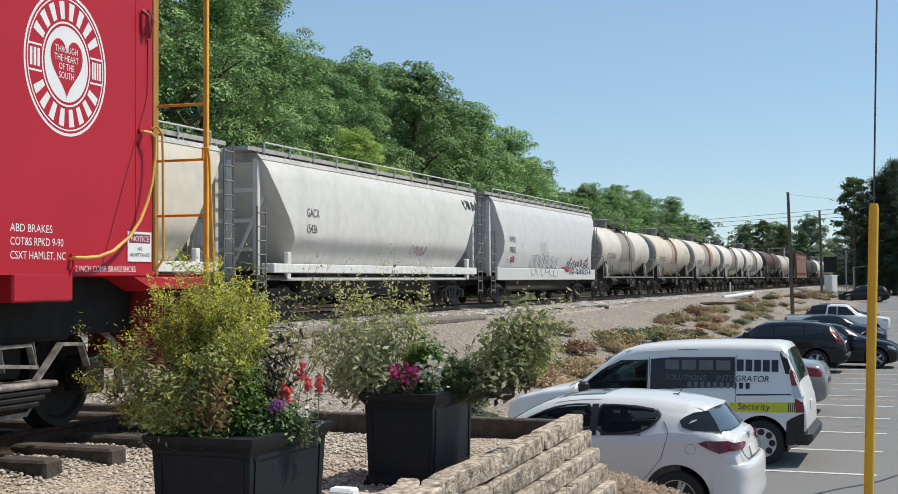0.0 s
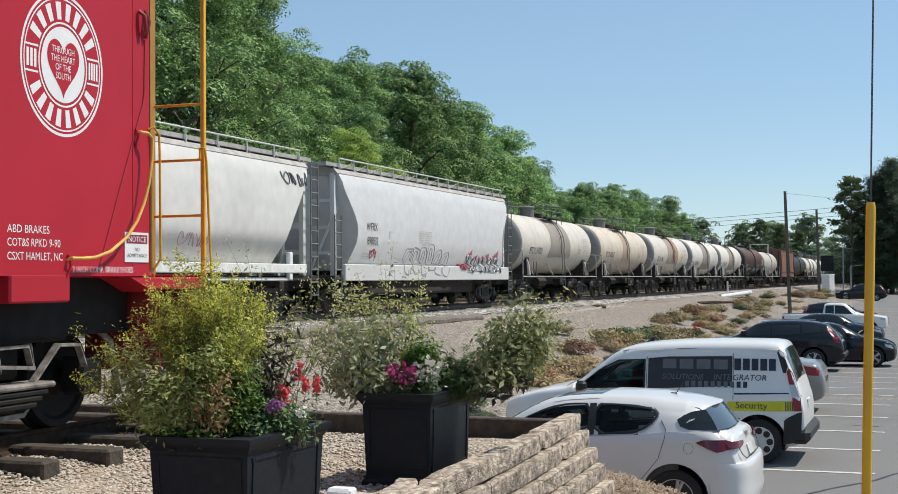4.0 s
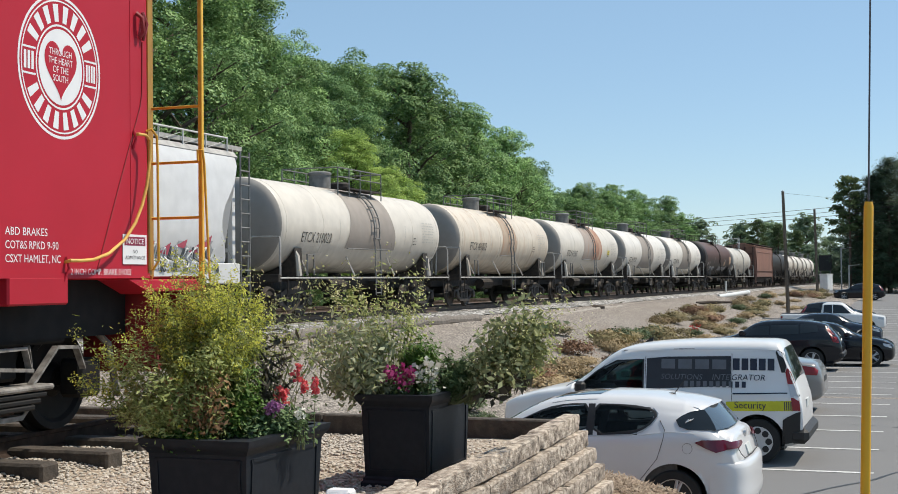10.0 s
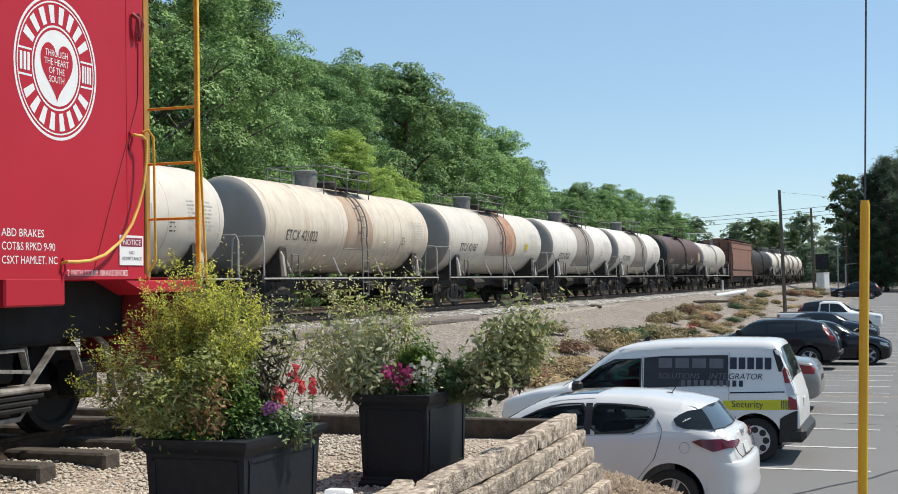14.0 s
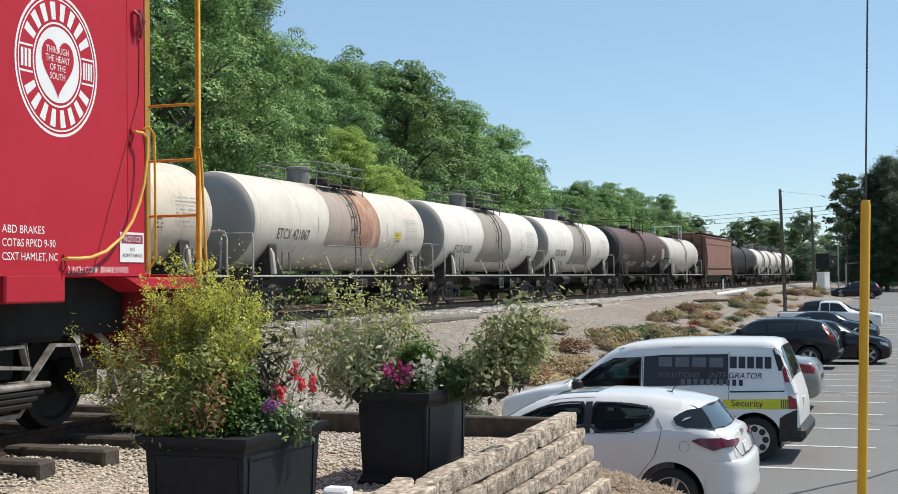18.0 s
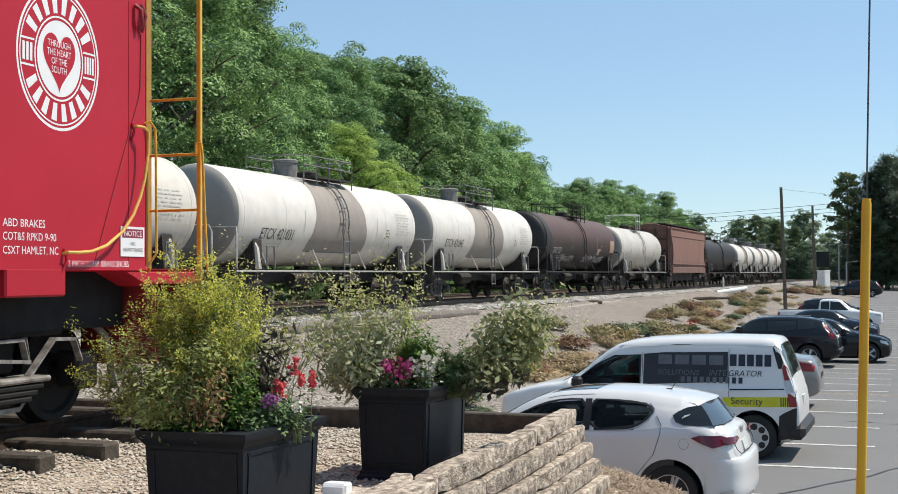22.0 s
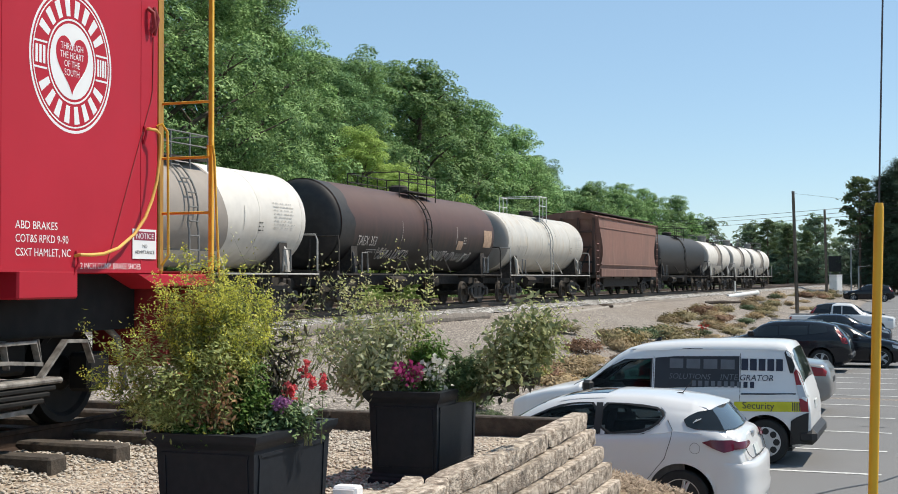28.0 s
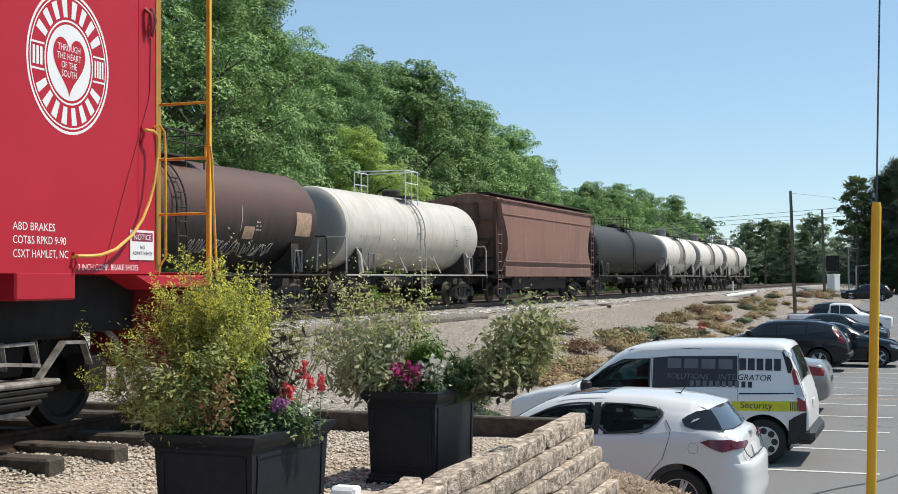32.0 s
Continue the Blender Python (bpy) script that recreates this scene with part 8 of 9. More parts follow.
for (car, side, cz), txt, ink, R in ((t1, "ETCX 210023", SOOT, 1.33), (t2, "ETCX 421022", SOOT, 1.33), (t3, "ETCX 421067", SOOT, 1.33), (t4, "ETCX 421031", SOOT, 1.33), (t5, "ETCX 421045", SOOT, 1.33), (t6, "TAEX 353", PALE, 1.36), (t7, "TAEX 1273", SOFTINK, 1.28)):
    stencil(car, txt, 0.42, -3.85 if txt[0] == "E" else -5.0 if txt == "TAEX 353" else -4.1, cz - (0.62 if ink is PALE else {"31": 0.62, "45": 0.56, "22": 0.42}.get(txt[-2:], 0.47)), None, ink, stretch=0.8, bend=(R, cz))
    patch(car, -4.8, -3.1, cz - 0.84, cz - 0.7, side, ink if ink is not SOOT else SOFTINK, rows=2, seed=len(txt))
    if ink is not PALE:
        patch(car, 4.3, 5.5, cz - 0.3, cz + 0.45, side, SOFTINK, rows=8, seed=3)
    patch(car, 3.5, 3.9, cz - 0.4, cz - 0.1, side, SOOT if ink is not PALE else PALE, rows=3, seed=9)
    for y in (-2.35, 2.75):
        b = Build()
        b.loft([[(side(z) + 0.01, y - 0.012, z), (side(z) + 0.01, y + 0.012, z)] for z in frange(cz - 0.4, cz + 0.25, 6)], closed=False)
        part("stencil_line", b, SOFTINK if ink is not PALE else PALE, car, smooth=0)
car, side, cz = t6
rg = []
for k in range(41):
    a = -1.3 + (math.pi + 2.6) * k / 40
    edge = -6.15 + 0.35 * noise.noise((a * 2.2, 1.5, 2)) + 0.12 * noise.noise((a * 9, 4, 2))
    rg.append([(math.cos(a) * 1.3645, y, cz + math.sin(a) * 1.3645) for y in (-6.97, (edge - 6.97) / 2, edge)])
part("soot_stain", Build().loft(rg, closed=False), SOOTY, car, "oily black stain round the tank's end")
OCHRE = mat("weathered_placard", (0.42, 0.29, 0.2), (0.3, 0.2, 0.14), rough=0.8, scale=8)
for i, (a, e) in enumerate(((-3.9, -1.4), (0.6, 2.4), (2.6, 4.7))):
    scrawl(car, a, e, cz - 1.02, cz - 0.66, side, PALE, 8, 0.011, 30 + i)
for y0, y1, z0, z1 in ((5.7, 6.6, -0.45, 0.2), (2.9, 3.45, -0.6, -0.28)):
    part("placard", Build().loft([[(side(z) + 0.012, y0, z), (side(z) + 0.012, y1, z)] for z in frange(cz + z0, cz + z1, 8)], closed=False), OCHRE, car, smooth=0)
# rust run beside the third tank's band
car, side, cz = t3
ORANGE = mat("orange_rust", (0.37, 0.205, 0.14), (0.28, 0.145, 0.1), rough=0.9, scale=5, c=(0.5, 0.4, 0.31), cscale=2.0, camount=0.85, streak=0.2)
b, rg = Build(), []
for k in range(31):
    a = -0.44 + 2.0 * k / 30
    w = 0.5 + 0.14 * noise.noise((a * 2.5, 3, 1)) - 0.1 * a
    rg.append([(math.cos(a) * 1.343, 1.2 + u * (w + 0.42), cz + math.sin(a) * 1.343) for u in (-1, -0.3, 0.3, 1)])
part("rust_run", b.loft(rg, closed=False), ORANGE, car, "orange rust run down the shell")
YLABEL = mat("yellow_label", (0.6, 0.5, 0.06), rough=0.5)
b = Build().add([(side(z) + 0.012, y, z) for y, z in ((3.4, cz - 0.3), (3.9, cz - 0.3), (3.9, cz - 0.05), (3.4, cz - 0.05))], [(0, 1, 2, 3)])
part("label_plate", b, YLABEL, car, "small yellow label")

# ---- shrubs on the bank ----
SHRUB_MATS = [leafy("olive_shrub", (0.17, 0.14, 0.07), (0.33, 0.27, 0.14), trans=0.2), leafy("dry_shrub", (0.25, 0.18, 0.1), (0.42, 0.32, 0.18), trans=0.2), leafy("red_shrub", (0.17, 0.09, 0.058), (0.29, 0.175, 0.105), trans=0.2), leafy("juniper_green", (0.055, 0.085, 0.04), (0.11, 0.14, 0.065), trans=0.15), leafy("yellow_green_weed", (0.16, 0.17, 0.05), (0.3, 0.29, 0.1), trans=0.25)]
SHRUB_WORDS = ["low olive-brown shrub on the gravel bank", "dry straw-coloured shrub on the gravel bank", "reddish barberry shrub on the gravel bank", "low green juniper on the gravel bank", "yellow-green weedy clump on the gravel bank"]
TWIG = mat("dry_twig", (0.16, 0.11, 0.07), (0.1, 0.07, 0.045), rough=0.9)


def shrub_meshes(seed, m, r, h, n):
    rng = np.random.default_rng(seed)
    b, cs = Build(), []
    for k in range(14):
        a, q = rng.uniform(0, 6.28), r * math.sqrt(rng.random())
        p = np.array((math.cos(a) * q, math.sin(a) * q, h * (0.45 + 0.55 * rng.random()) * (1 - 0.5 * (q / r) ** 2)))
        b.tube([(p[0] * 0.15, p[1] * 0.15, -0.05), tuple(p * np.array((0.7, 0.7, 0.6))), tuple(p)], [0.012, 0.008, 0.003], 4)
        cs.append(p * np.array((1, 1, 0.85)) + rng.normal(size=(n // 14, 3)) * np.array((r * 0.24, r * 0.24, h * 0.16)))
    c = np.concatenate(cs)
    c[:, 2] = np.abs(c[:, 2]) + 0.02
    v, f = leaves(rng, c, 0.05, 0.5, 0.2, 1.8, out=c / r)
    return b.mesh("twigs"), quads("foliage", v, f, m)


SHRUBS = [[shrub_meshes(100 + 7 * i + j, m, 0.55, 0.5, 1500) for j in range(2)] for i, m in enumerate(SHRUB_MATS)]


def shrub(kind, x, y, s, k, flat=1.0):
    t = thing("shrub", pose(x, y, ground_z(x, y) - 0.02, 0, 0, (k * 73) % 360), SHRUB_WORDS[kind], "shrub", "shrubs on the bank")
    for me, nm in zip(SHRUBS[kind][k % 2], ("twigs", "foliage")):
        o = part(nm, me, TWIG, t)
        o.scale = (s, s, s * flat)


rnd = random.Random(33)
n = 0
for i in range(118):
    y = 27 + 120 * rnd.random() ** 1.15
    mid = lin(y, (27, -9.0), (40, -9.2), (55, -9.4), (80, -10.6), (150, -12.0))
    x = mid + rnd.gauss(0, 1.15)
    if x > -6.9 or x < -13.6:
        continue
    if rnd.random() < (0.25 if y > 60 else 0.55 if y < 46 else 0):
        continue
    kind = rnd.choices((0, 1, 2, 3, 4), (5, 4, 0.45, 0.9, 1.0 if y < 50 else 0.3))[0]
    shrub(kind, x, y, rnd.uniform(0.5, 1.25), n, rnd.uniform(0.6, 1.0))
    n += 1
for kind, x, y, s in ((4, -9.0, 28.0, 1.0), (2, -8.6, 28.6, 0.8), (4, -9.9, 31.5, 0.7), (2, -10.0, 37.5, 0.9), (1, -9.5, 40.5, 0.9), (0, -9.9, 42.0, 1.2), (3, -10.4, 44.5, 1.0), (3, -10.2, 46.5, 1.0), (0, -9.8, 49, 1.2), (3, -8.2, 22.8, 0.7), (3, -7.5, 21.6, 0.5), (2, -11.9, 70, 1.2)):
    shrub(kind, x, y, s, n)
    n += 1
# red flowering clump seen over the van's roof
rc = thing("red_flower_clump", pose(-9.25, 54.5, ground_z(-9.25, 54.5)), "small clump of bright red flowers on the bank", "flowers")
rng = np.random.default_rng(5)
c = np.abs(rng.normal(size=(90, 3))) * np.array((0.12, 0.12, 0.16)) * np.where(rng.random((90, 3)) < 0.5, -1, 1)
c[:, 2] = np.abs(c[:, 2]) + 0.25
v, f = leaves(rng, c, 0.05, 0.4, 0.1, 1.2)
REDPETAL = leafy("red_petals", (0.5, 0.02, 0.025), (0.68, 0.06, 0.05), trans=0.25)
part("blossoms", quads("blossoms", v, f, REDPETAL), REDPETAL, rc)
me = SHRUBS[3][0][1]
o = part("foliage", me, None, rc)
o.scale = (0.6, 0.6, 0.7)

# ---- the planted pots ----
P_LEAF = leafy("mustard_leaf", (0.15, 0.19, 0.045), (0.38, 0.42, 0.12), trans=0.46)
P_GREY = leafy("grey_green_leaf", (0.27, 0.3, 0.17), (0.54, 0.57, 0.37), trans=0.4)
P_GREEN = leafy("fresh_green_leaf", (0.06, 0.13, 0.025), (0.15, 0.25, 0.06), trans=0.3)
P_DARK = leafy("dark_spiky_leaf", (0.07, 0.12, 0.055), (0.17, 0.24, 0.1), trans=0.2)
P_DRY = leafy("withered_leaf", (0.24, 0.13, 0.065), (0.44, 0.26, 0.14), trans=0.3)
YELLOWP = leafy("yellow_petals", (0.52, 0.51, 0.07), (0.72, 0.71, 0.19), trans=0.35)
P_LIME = leafy("lime_leaf", (0.25, 0.28, 0.1), (0.52, 0.54, 0.24), trans=0.45)
P_KALE = leafy("kale_leaf", (0.2, 0.24, 0.11), (0.5, 0.54, 0.3), trans=0.4)
PALEP = leafy("pale_yellow_petals", (0.52, 0.5, 0.2), (0.72, 0.7, 0.42), trans=0.3)
MAGENTA = leafy("magenta_petals", (0.33, 0.03, 0.14), (0.54, 0.1, 0.27), trans=0.3)
PURPLE = leafy("purple_petals", (0.25, 0.09, 0.23), (0.42, 0.2, 0.38), trans=0.3)
WHITEP = leafy("white_petals", (0.7, 0.68, 0.6), (0.85, 0.84, 0.78), trans=0.3)
CORAL = leafy("coral_red_petals", (0.62, 0.06, 0.075), (0.8, 0.2, 0.2), trans=0.3)
STEM = mat("green_stem", (0.11, 0.14, 0.05), (0.17, 0.16, 0.08), rough=0.7)


def bent(p, q, sag, k=5):
    p, q = Vector(p), Vector(q)
    return [p.lerp(q, i / k) + Vector((0, 0, sag * math.sin(math.pi * i / k))) for i in range(k + 1)]


def potted(name, label, base, tips, stem_r, leaf_m, leaf_size, leaf_n, flower_m=None, flower_size=0.012, flower_n=0, seed=1, droop=0.0, long=2.0, leaf_from=0.1, leaf_to=0.9, flower_from=0.75, puff=0.03, sag=0.0, fpuff=0.03, side_twigs=2, category="flowering plant"):
    """A plant of many stems: base and tips in world metres; leaves along the stems, blossoms towards their ends."""
    rng = np.random.default_rng(seed)
    t = thing(name, pose(*base), label, category, "plants in the planters")
    b, lc, fc = Build(), [], []
    bv = Vector(base)
    for tip in tips:
        q = Vector(tip) - bv
        root = Vector((q.x * 0.12 + rng.normal() * 0.02, q.y * 0.12 + rng.normal() * 0.02, -0.03))
        line = bent(root, q, sag * rng.uniform(0.5, 1.3))
        paths = [(line, 1.0)]
        for k in range(side_twigs):
            i = int(rng.integers(2, 5))
            e = line[i] + (q - root) * rng.uniform(0.15, 0.35) + Vector(rng.normal(size=3)) * (q - root).length * 0.12
            paths.append((bent(line[i], e, 0.0, 3), 0.55))
        for path, w in paths:
            m = len(path)
            b.tube(path, [stem_r * w * (1 - 0.75 * i / (m - 1)) for i in range(m)], 5, False)
            arr = np.array([tuple(p) for p in path])
            for store, num, lo, hi, pf in ((lc, leaf_n, leaf_from, leaf_to, puff), (fc, flower_n, flower_from, 1.02, fpuff)):
                num = max(1, int(num * w)) if num else 0
                if not num:
                    continue
                u = lo + (hi - lo) * rng.random(num)
                idx = np.clip(u * (m - 1), 0, m - 1.001)
                i0 = idx.astype(int)
                pp = arr[i0] + (arr[i0 + 1] - arr[i0]) * (idx - i0)[:, None]
                store.append(pp + rng.normal(size=(num, 3)) * pf)
    tagged(part("stalk", b, STEM, t), kind="stuff")
    lc = np.concatenate(lc)
    v, f = leaves(rng, lc, leaf_size, 0.5, 0.2, long, droop, out=(lc - lc.mean(0)) * 1.5 + np.array((0.25, 0.15, 0.25)) if droop < 0.4 else None)
    part("leaves", quads("leaves", v, f, leaf_m), leaf_m, t)
    if fc:
        v, f = leaves(rng, np.concatenate(fc), flower_size, 0.35, 0.0, 1.1)
        part("blossoms", quads("blossoms", v, f, flower_m), flower_m, t)
    return t


def fan(n, cx, cy, rx, ry, z0, z1, seed, dome=0.25):
    rnd, out = random.Random(seed), []
    for i in range(n):
        a, q = rnd.uniform(0, 6.28), math.sqrt(rnd.random())
        out.append((cx + math.cos(a) * q * rx, cy + math.sin(a) * q * ry, z0 + (z1 - z0) * rnd.random() - dome * q * q))
    return out


TOP = PAD + 0.51
P_OLIVE = leafy("olive_mustard_leaf", (0.2, 0.24, 0.08), (0.5, 0.55, 0.22), trans=0.5)
P_STRAW = leafy("green_pods", (0.18, 0.2, 0.07), (0.36, 0.36, 0.15), trans=0.2)
P_PURPLE = leafy("dark_purple_leaf", (0.05, 0.044, 0.035), (0.125, 0.11, 0.075), trans=0.2)
# big yellow mustard in the long planter
potted("mustard_bush", "bolting mustard bush with a haze of small yellow blossoms", (-3.95, 6.6, TOP), fan(70, -4.04, 6.76, 0.34, 0.4, -0.2, 0.08, 3, 0.24), 0.0026, P_LEAF, 0.0085, 100, YELLOWP, 0.0115, 92, 3, -0.9, 5.0, 0.25, 0.95, 0.68, 0.03, 0.02, 0.016)
potted("mustard_bush", "lower olive-green mustard growth hanging over the pot", (-4.0, 6.52, TOP), fan(76, -4.14, 6.6, 0.38, 0.42, -0.7, -0.3, 4, 0.1), 0.003, P_OLIVE, 0.011, 125, P_STRAW, 0.01, 16, 4, -0.3, 3.4, 0.15, 1.0, 0.5, 0.045, 0.05, 0.04)
potted("withered_plant", "withered reddish-brown leaves among the mustard", (-3.9, 6.42, TOP), fan(15, -3.93, 6.4, 0.17, 0.1, -0.72, -0.44, 5, 0.05), 0.004, P_DRY, 0.013, 26, None, 0, 0, 5, 0.5, 2.8, 0.3, 1.0, 0.8, 0.04, 0.03)
potted("leafy_bedding", "fresh green bedding plants at the pot's edge", (-3.78, 6.66, TOP), fan(46, -3.8, 6.66, 0.1, 0.14, -0.72, -0.54, 6, 0.06), 0.004, P_GREEN, 0.017, 44, None, 0, 0, 6, 0.1, 2.0, 0.3, 1.0, 0.8, 0.03, 0.03)
potted("leafy_bedding", "dark green edging foliage along the pot's rim", (-3.62, 6.75, TOP), fan(40, -3.62, 6.78, 0.13, 0.28, -0.84, -0.74, 26, 0.03), 0.003, P_DARK, 0.016, 40, None, 0, 0, 26, 0.1, 1.9, 0.3, 1.0, 0.8, 0.03, 0.02)
potted("leafy_bedding", "short green bedding with a few yellow pansies", (-3.95, 6.36, TOP), fan(34, -3.98, 6.34, 0.24, 0.06, -0.88, -0.8, 7, 0.03), 0.003, P_GREEN, 0.018, 26, YELLOWP, 0.024, 1, 7, 0.1, 1.8, 0.3, 1.0, 0.9, 0.02, 0.02, 0.01, 0)
for i, (x, y, z) in enumerate(((-3.5, 6.85, -0.5), (-3.59, 6.78, -0.62), (-3.55, 6.76, -0.64), (-3.46, 6.85, -0.59), (-3.42, 6.9, -0.58))):
    potted("snapdragon", "coral red snapdragon in bloom", (x - 0.04, y + 0.03, TOP), [(x, y, z)], 0.004, P_DARK, 0.016, 30, CORAL, 0.024, 42, 8 + i * 31, 0.0, 2.2, 0.1, 0.75, 0.84, 0.02, 0.0, 0.012, 0)
potted("verbena", "small purple verbena cluster in bloom", (-3.58, 6.72, TOP), fan(16, -3.58, 6.68, 0.05, 0.05, -0.73, -0.69, 9, 0.03), 0.003, P_DARK, 0.014, 14, PURPLE, 0.019, 18, 9, 0.0, 1.8, 0.2, 0.8, 0.92, 0.02, 0.0, 0.013, 0)
potted("alyssum", "small white flowers at the pot's corner", (-3.47, 6.82, TOP), fan(8, -3.46, 6.78, 0.035, 0.05, -0.77, -0.74, 10, 0.02), 0.003, P_DARK, 0.014, 14, WHITEP, 0.016, 8, 10, 0.0, 1.8, 0.2, 0.8, 0.92, 0.02, 0.0, 0.01, 0)
potted("red_kale_stalk", "dark purple-brown bolting stalk with ragged leaves", (-3.78, 6.82, TOP), [(-3.72, 7.0, -0.24), (-3.64, 7.0, -0.19), (-3.86, 6.9, -0.4), (-3.75, 6.9, -0.48), (-3.69, 6.92, -0.5), (-3.8, 6.92, -0.3), (-3.73, 6.84, -0.58)], 0.005, P_PURPLE, 0.022, 30, None, 0, 0, 21, 0.3, 4.4, 0.3, 1.0, 0.8, 0.034, -0.03, 0.03, 2)
potted("mustard_sprigs", "low mustard sprigs leaning out of the pot", (-4.1, 6.45, TOP), [(-4.8, 6.5, -0.57), (-4.73, 6.48, -0.53), (-4.66, 6.5, -0.5), (-4.76, 6.5, -0.62), (-4.58, 6.45, -0.44), (-4.6, 6.5, -0.38), (-4.52, 6.5, -0.3), (-4.68, 6.55, -0.37), (-4.46, 6.5, -0.24), (-4.66, 6.5, -0.58)], 0.003, P_LEAF, 0.0085, 60, YELLOWP, 0.0115, 40, 23, -0.3, 4.5, 0.4, 1.0, 0.78, 0.025, 0.02, 0.02)
# tall sprigs behind
potted("mustard_sprigs", "tall thin mustard sprigs with sparse yellow blossoms", (-3.85, 7.0, TOP), [(-3.78 + 0.28 * math.sin(i * 2.1), 7.1 + 0.03 * i, -0.08 + 0.2 * math.sin(i * 1.7)) for i in range(16)], 0.003, P_OLIVE, 0.014, 18, PALEP, 0.014, 14, 11, 0.0, 3.0, 0.3, 0.8, 0.84, 0.03, 0.0, 0.022)


# the square planter
def near(x, y, z):
    return (x * 0.95, y * 0.95, z * 0.95 + 0.02)


def nearer(tips):
    return [near(*q) for q in tips]


TOP2 = PAD + 0.585
potted("cabbage_plant", "grey-green bolting cabbage with drooping leaves", (-3.73, 8.65, TOP2), nearer(fan(21, -4.18, 8.85, 0.26, 0.3, -0.78, -0.26, 12, 0.1)), 0.005, P_GREY, 0.021, 52, P_OLIVE, 0.018, 14, 12, 0.7, 3.0, 0.25, 1.0, 0.2, 0.05, 0.05, 0.06)
potted("mustard_sprigs", "tall mustard sprigs with pale yellow blossoms", (-3.68, 8.7, TOP2), nearer([(-4.05 + 0.32 * math.sin(i * 2.3), 9.0 + 0.025 * i, -0.14 + 0.2 * math.sin(i * 1.3)) for i in range(26)]), 0.0035, P_OLIVE, 0.017, 26, PALEP, 0.015, 16, 13, 0.0, 3.0, 0.25, 0.85, 0.8, 0.035, 0.0, 0.025)
potted("petunia", "magenta petunias in full bloom", (-3.52, 8.55, TOP2), nearer(fan(26, -3.77, 8.98, 0.13, 0.1, -0.76, -0.64, 14, 0.03)), 0.003, P_DARK, 0.018, 14, MAGENTA, 0.034, 6, 14, 0.1, 1.8, 0.2, 0.9, 0.93, 0.025, 0.0, 0.02, 0)
potted("petunia", "white and cream petunias", (-3.38, 8.62, TOP2), nearer(fan(24, -3.56, 9.06, 0.09, 0.16, -0.8, -0.62, 15, 0.03)), 0.003, P_DARK, 0.016, 18, WHITEP, 0.036, 3, 15, 0.1, 1.8, 0.2, 0.9, 0.93, 0.025, 0.0, 0.02, 0)
potted("rosemary_tuft", "bright green grassy tuft", (-3.56, 8.74, TOP2), nearer(fan(50, -3.7, 9.3, 0.14, 0.18, -0.62, -0.46, 16, 0.06)), 0.003, P_GREEN, 0.012, 40, None, 0, 0, 16, 0.0, 4.5, 0.3, 1.0, 0.8, 0.02, 0.0)
potted("rosemary", "dark green spiky rosemary", (-3.34, 8.9, TOP2), nearer(fan(60, -3.44, 9.42, 0.14, 0.2, -0.76, -0.6, 17, 0.05)), 0.003, P_DARK, 0.008, 60, None, 0, 0, 17, 0.0, 4.5, 0.2, 1.0, 0.8, 0.015, 0.0)
potted("kale_plant", "tall leaning kale gone to seed with hanging leaves", (-3.36, 8.95, TOP2), nearer(fan(20, -2.95, 9.46, 0.22, 0.26, -0.58, -0.18, 18, 0.08)), 0.006, P_KALE, 0.025, 36, PALEP, 0.014, 10, 18, 0.55, 2.3, 0.64, 1.0, 0.85, 0.06, -0.04, 0.04)
potted("mustard_sprigs", "yellow-green mustard sprigs beside the kale", (-3.3, 9.0, TOP2), nearer(fan(18, -2.76, 9.56, 0.17, 0.2, -0.5, -0.1, 29, 0.08)), 0.004, P_LIME, 0.02, 40, PALEP, 0.014, 16, 29, 0.1, 2.4, 0.5, 1.0, 0.8, 0.05, -0.04, 0.04)
potted("kale_leaves", "dark hanging kale leaves over the pot's rim", (-3.24, 8.92, TOP2), nearer([(-3.1, 9.3, -0.76), (-2.93, 9.4, -0.78), (-3.05, 9.3, -0.88), (-2.92, 9.5, -0.8), (-3.2, 9.3, -0.9)]), 0.006, P_PURPLE, 0.058, 7, None, 0, 0, 19, 0.9, 2.4, 0.7, 1.05, 0.8, 0.025, 0.05, 0.0, 0)


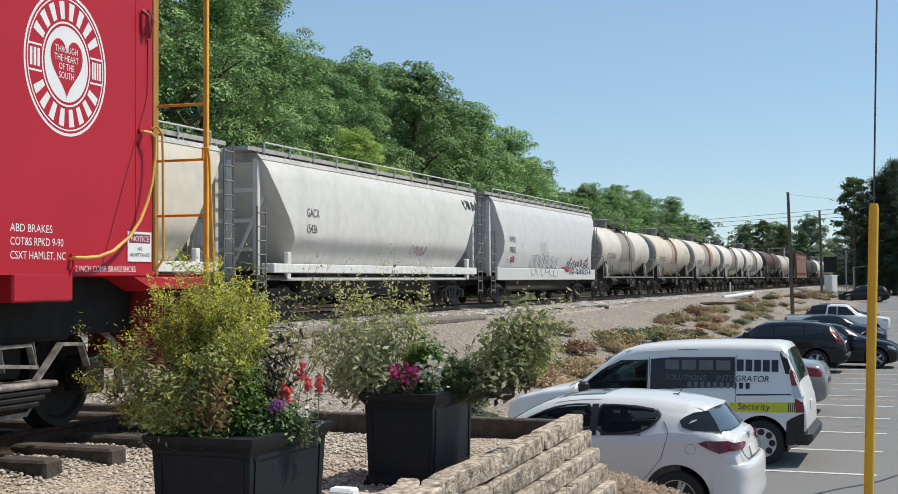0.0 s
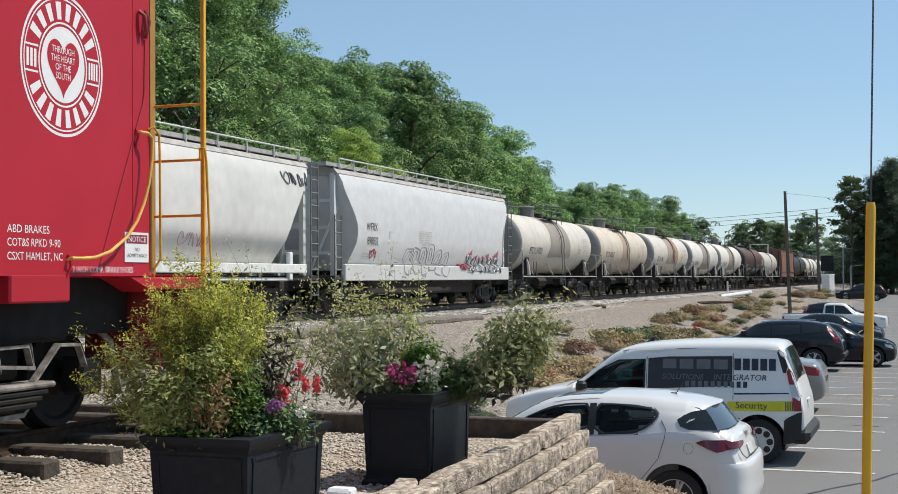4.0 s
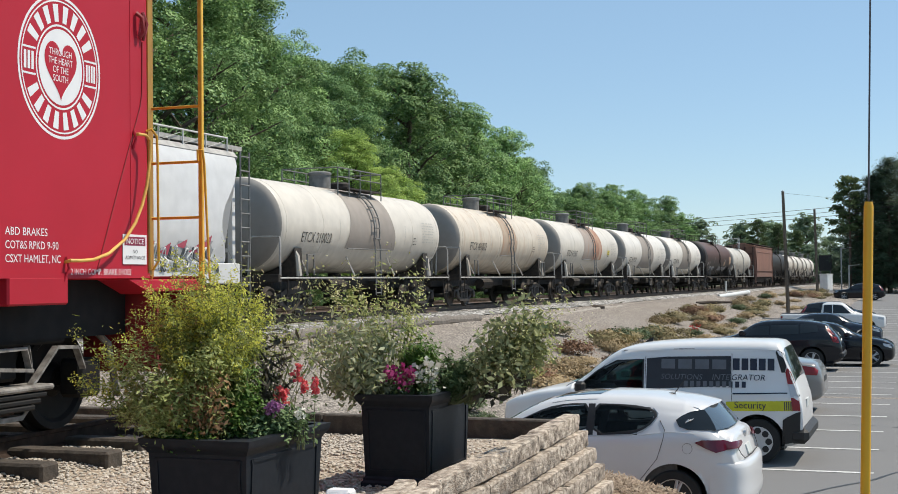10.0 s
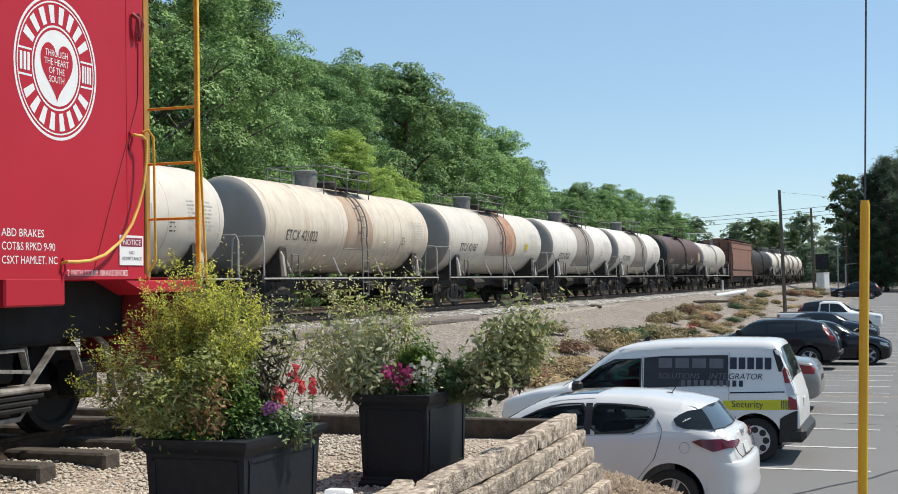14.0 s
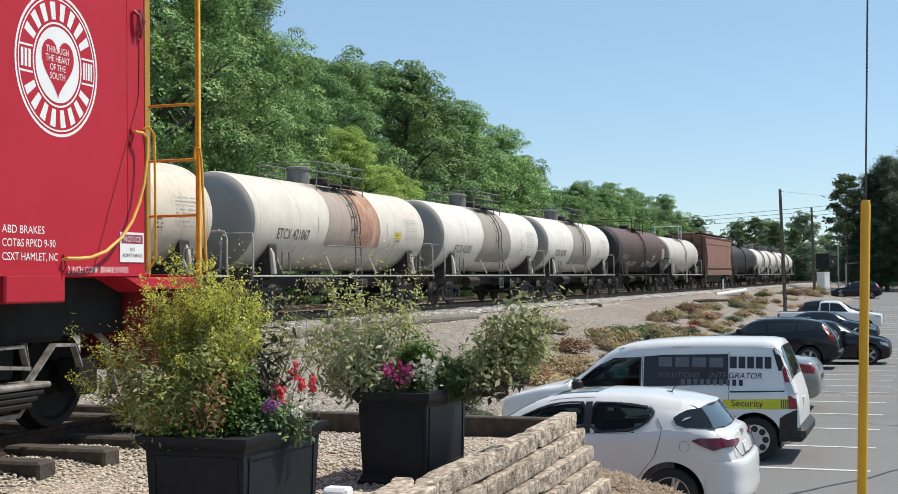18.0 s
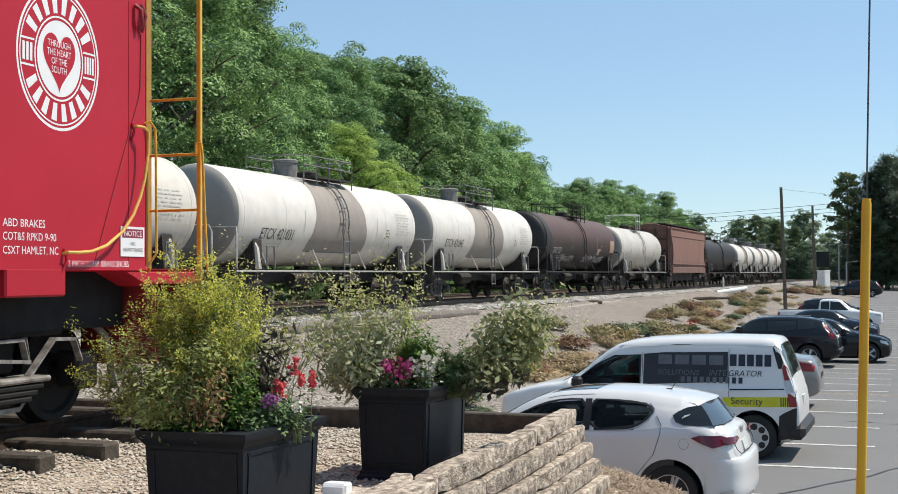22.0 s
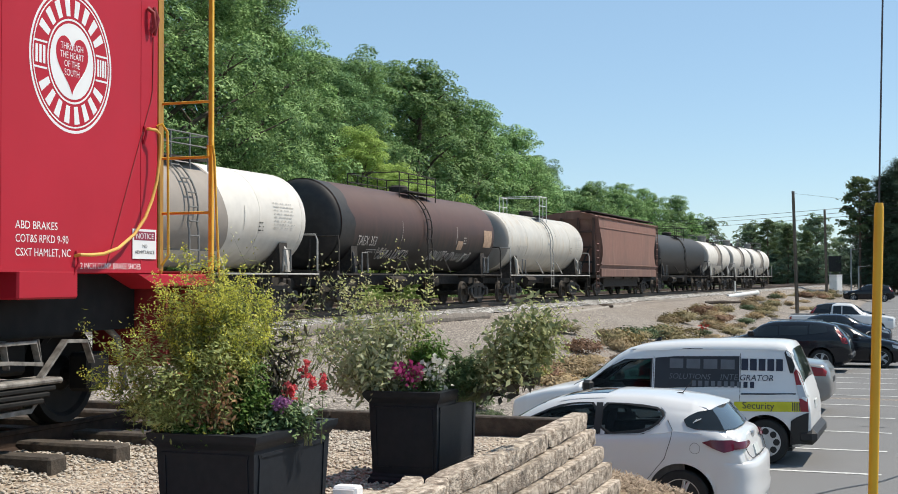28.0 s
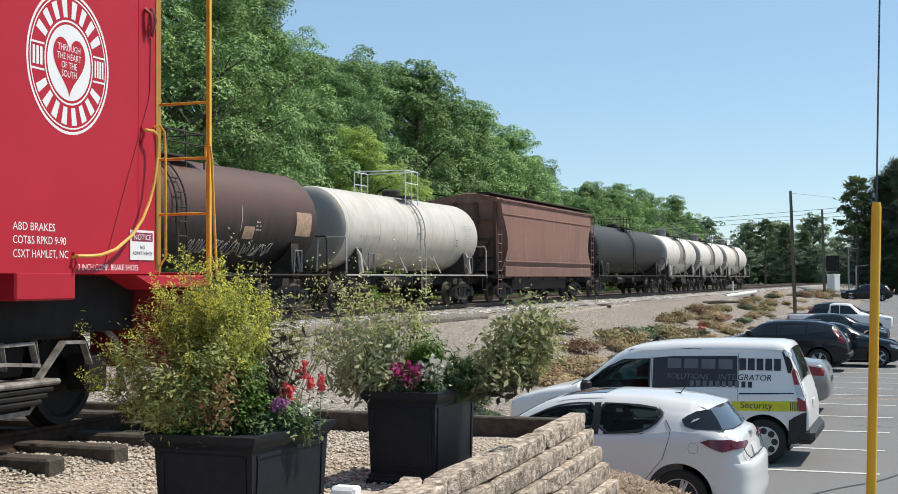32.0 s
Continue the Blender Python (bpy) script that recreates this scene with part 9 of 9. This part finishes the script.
# ---- a bird that dips across the open sky ----
FEATHER = mat("dark_feathers", (0.12, 0.11, 0.1), (0.2, 0.185, 0.17), rough=0.8, scale=30)
bird = thing("bird", pose(-70, 40, 40), "small dark bird in flight with spread wings", "bird")
part("body", Build().lathe([(-0.1, 0.004), (-0.06, 0.02), (0.0, 0.032), (0.06, 0.026), (0.09, 0.02), (0.11, 0.018), (0.13, 0.006), (0.15, 0.001)], 12, "x"), FEATHER, bird, smooth=60)
part("tail", Build().prism([(-0.09, -0.012), (-0.2, -0.035), (-0.19, 0.0), (-0.2, 0.035), (-0.09, 0.012)], -0.004, 0.004, "z"), FEATHER, bird)
for s in (-1, 1):
    b = Build()
    rg = []
    for k in range(6):
        f = k / 5
        x0, ch = 0.06 - 0.1 * f * f, 0.085 * (1 - f) ** 0.6 + 0.006
        yy, zz = s * (0.02 + 0.17 * f), 0.02 + 0.07 * f - 0.05 * f * f
        rg.append([(x0, yy, zz), (x0 - ch * 0.4, yy, zz + 0.006), (x0 - ch, yy, zz), (x0 - ch * 0.4, yy, zz - 0.004)])
    part("wing", b.loft(rg), FEATHER, bird, smooth=60)
FLIGHT = [(0, -75, 30, 38), (8, -50, 42, 30), (16, -26, 52, 21), (18.5, -16, 56, 15.6), (19.2, -13.47, 56.87, 13.59), (19.4, -12.54, 57.33, 12.51), (19.6, -11.75, 57.63, 11.85), (19.8, -10.92, 57.9, 11.34), (20, -9.91, 58.19, 10.79),
          (20.2, -8.6, 58.48, 10.31), (20.4, -6.93, 58.73, 10.12), (20.7, -3.45, 58.91, 10.84), (21, 0.74, 58.64, 12.67), (22, 13, 58, 18), (26, 55, 50, 30), (32, 110, 40, 42)]


# ---- what moves: the train comes nearer, its wheels turn, a bird flies past ----
def motions():
    for car, y in TRAIN:
        walk(car, [(t, pose(TRACK_X, y - ride(t), RAIL_Z)) for t in range(33)])
    times = [k * 0.16 for k in range(200)] + [32.0]
    for w, k in WHEELSETS:
        walk(w, [(t, Matrix.Translation((0, k, 0.42)) @ Matrix.Rotation(ride(t) / 0.42, 4, "X")) for t in times])
    walk(bird, [(t, pose(x, y, z, lin(t, (0, 0), (19, -14), (20.4, 0), (21, 16), (32, 0)), lin(t, (0, 12), (20, 22), (20.4, 0), (21, -24), (32, -12)), 6)) for t, x, y, z in FLIGHT])


motions()
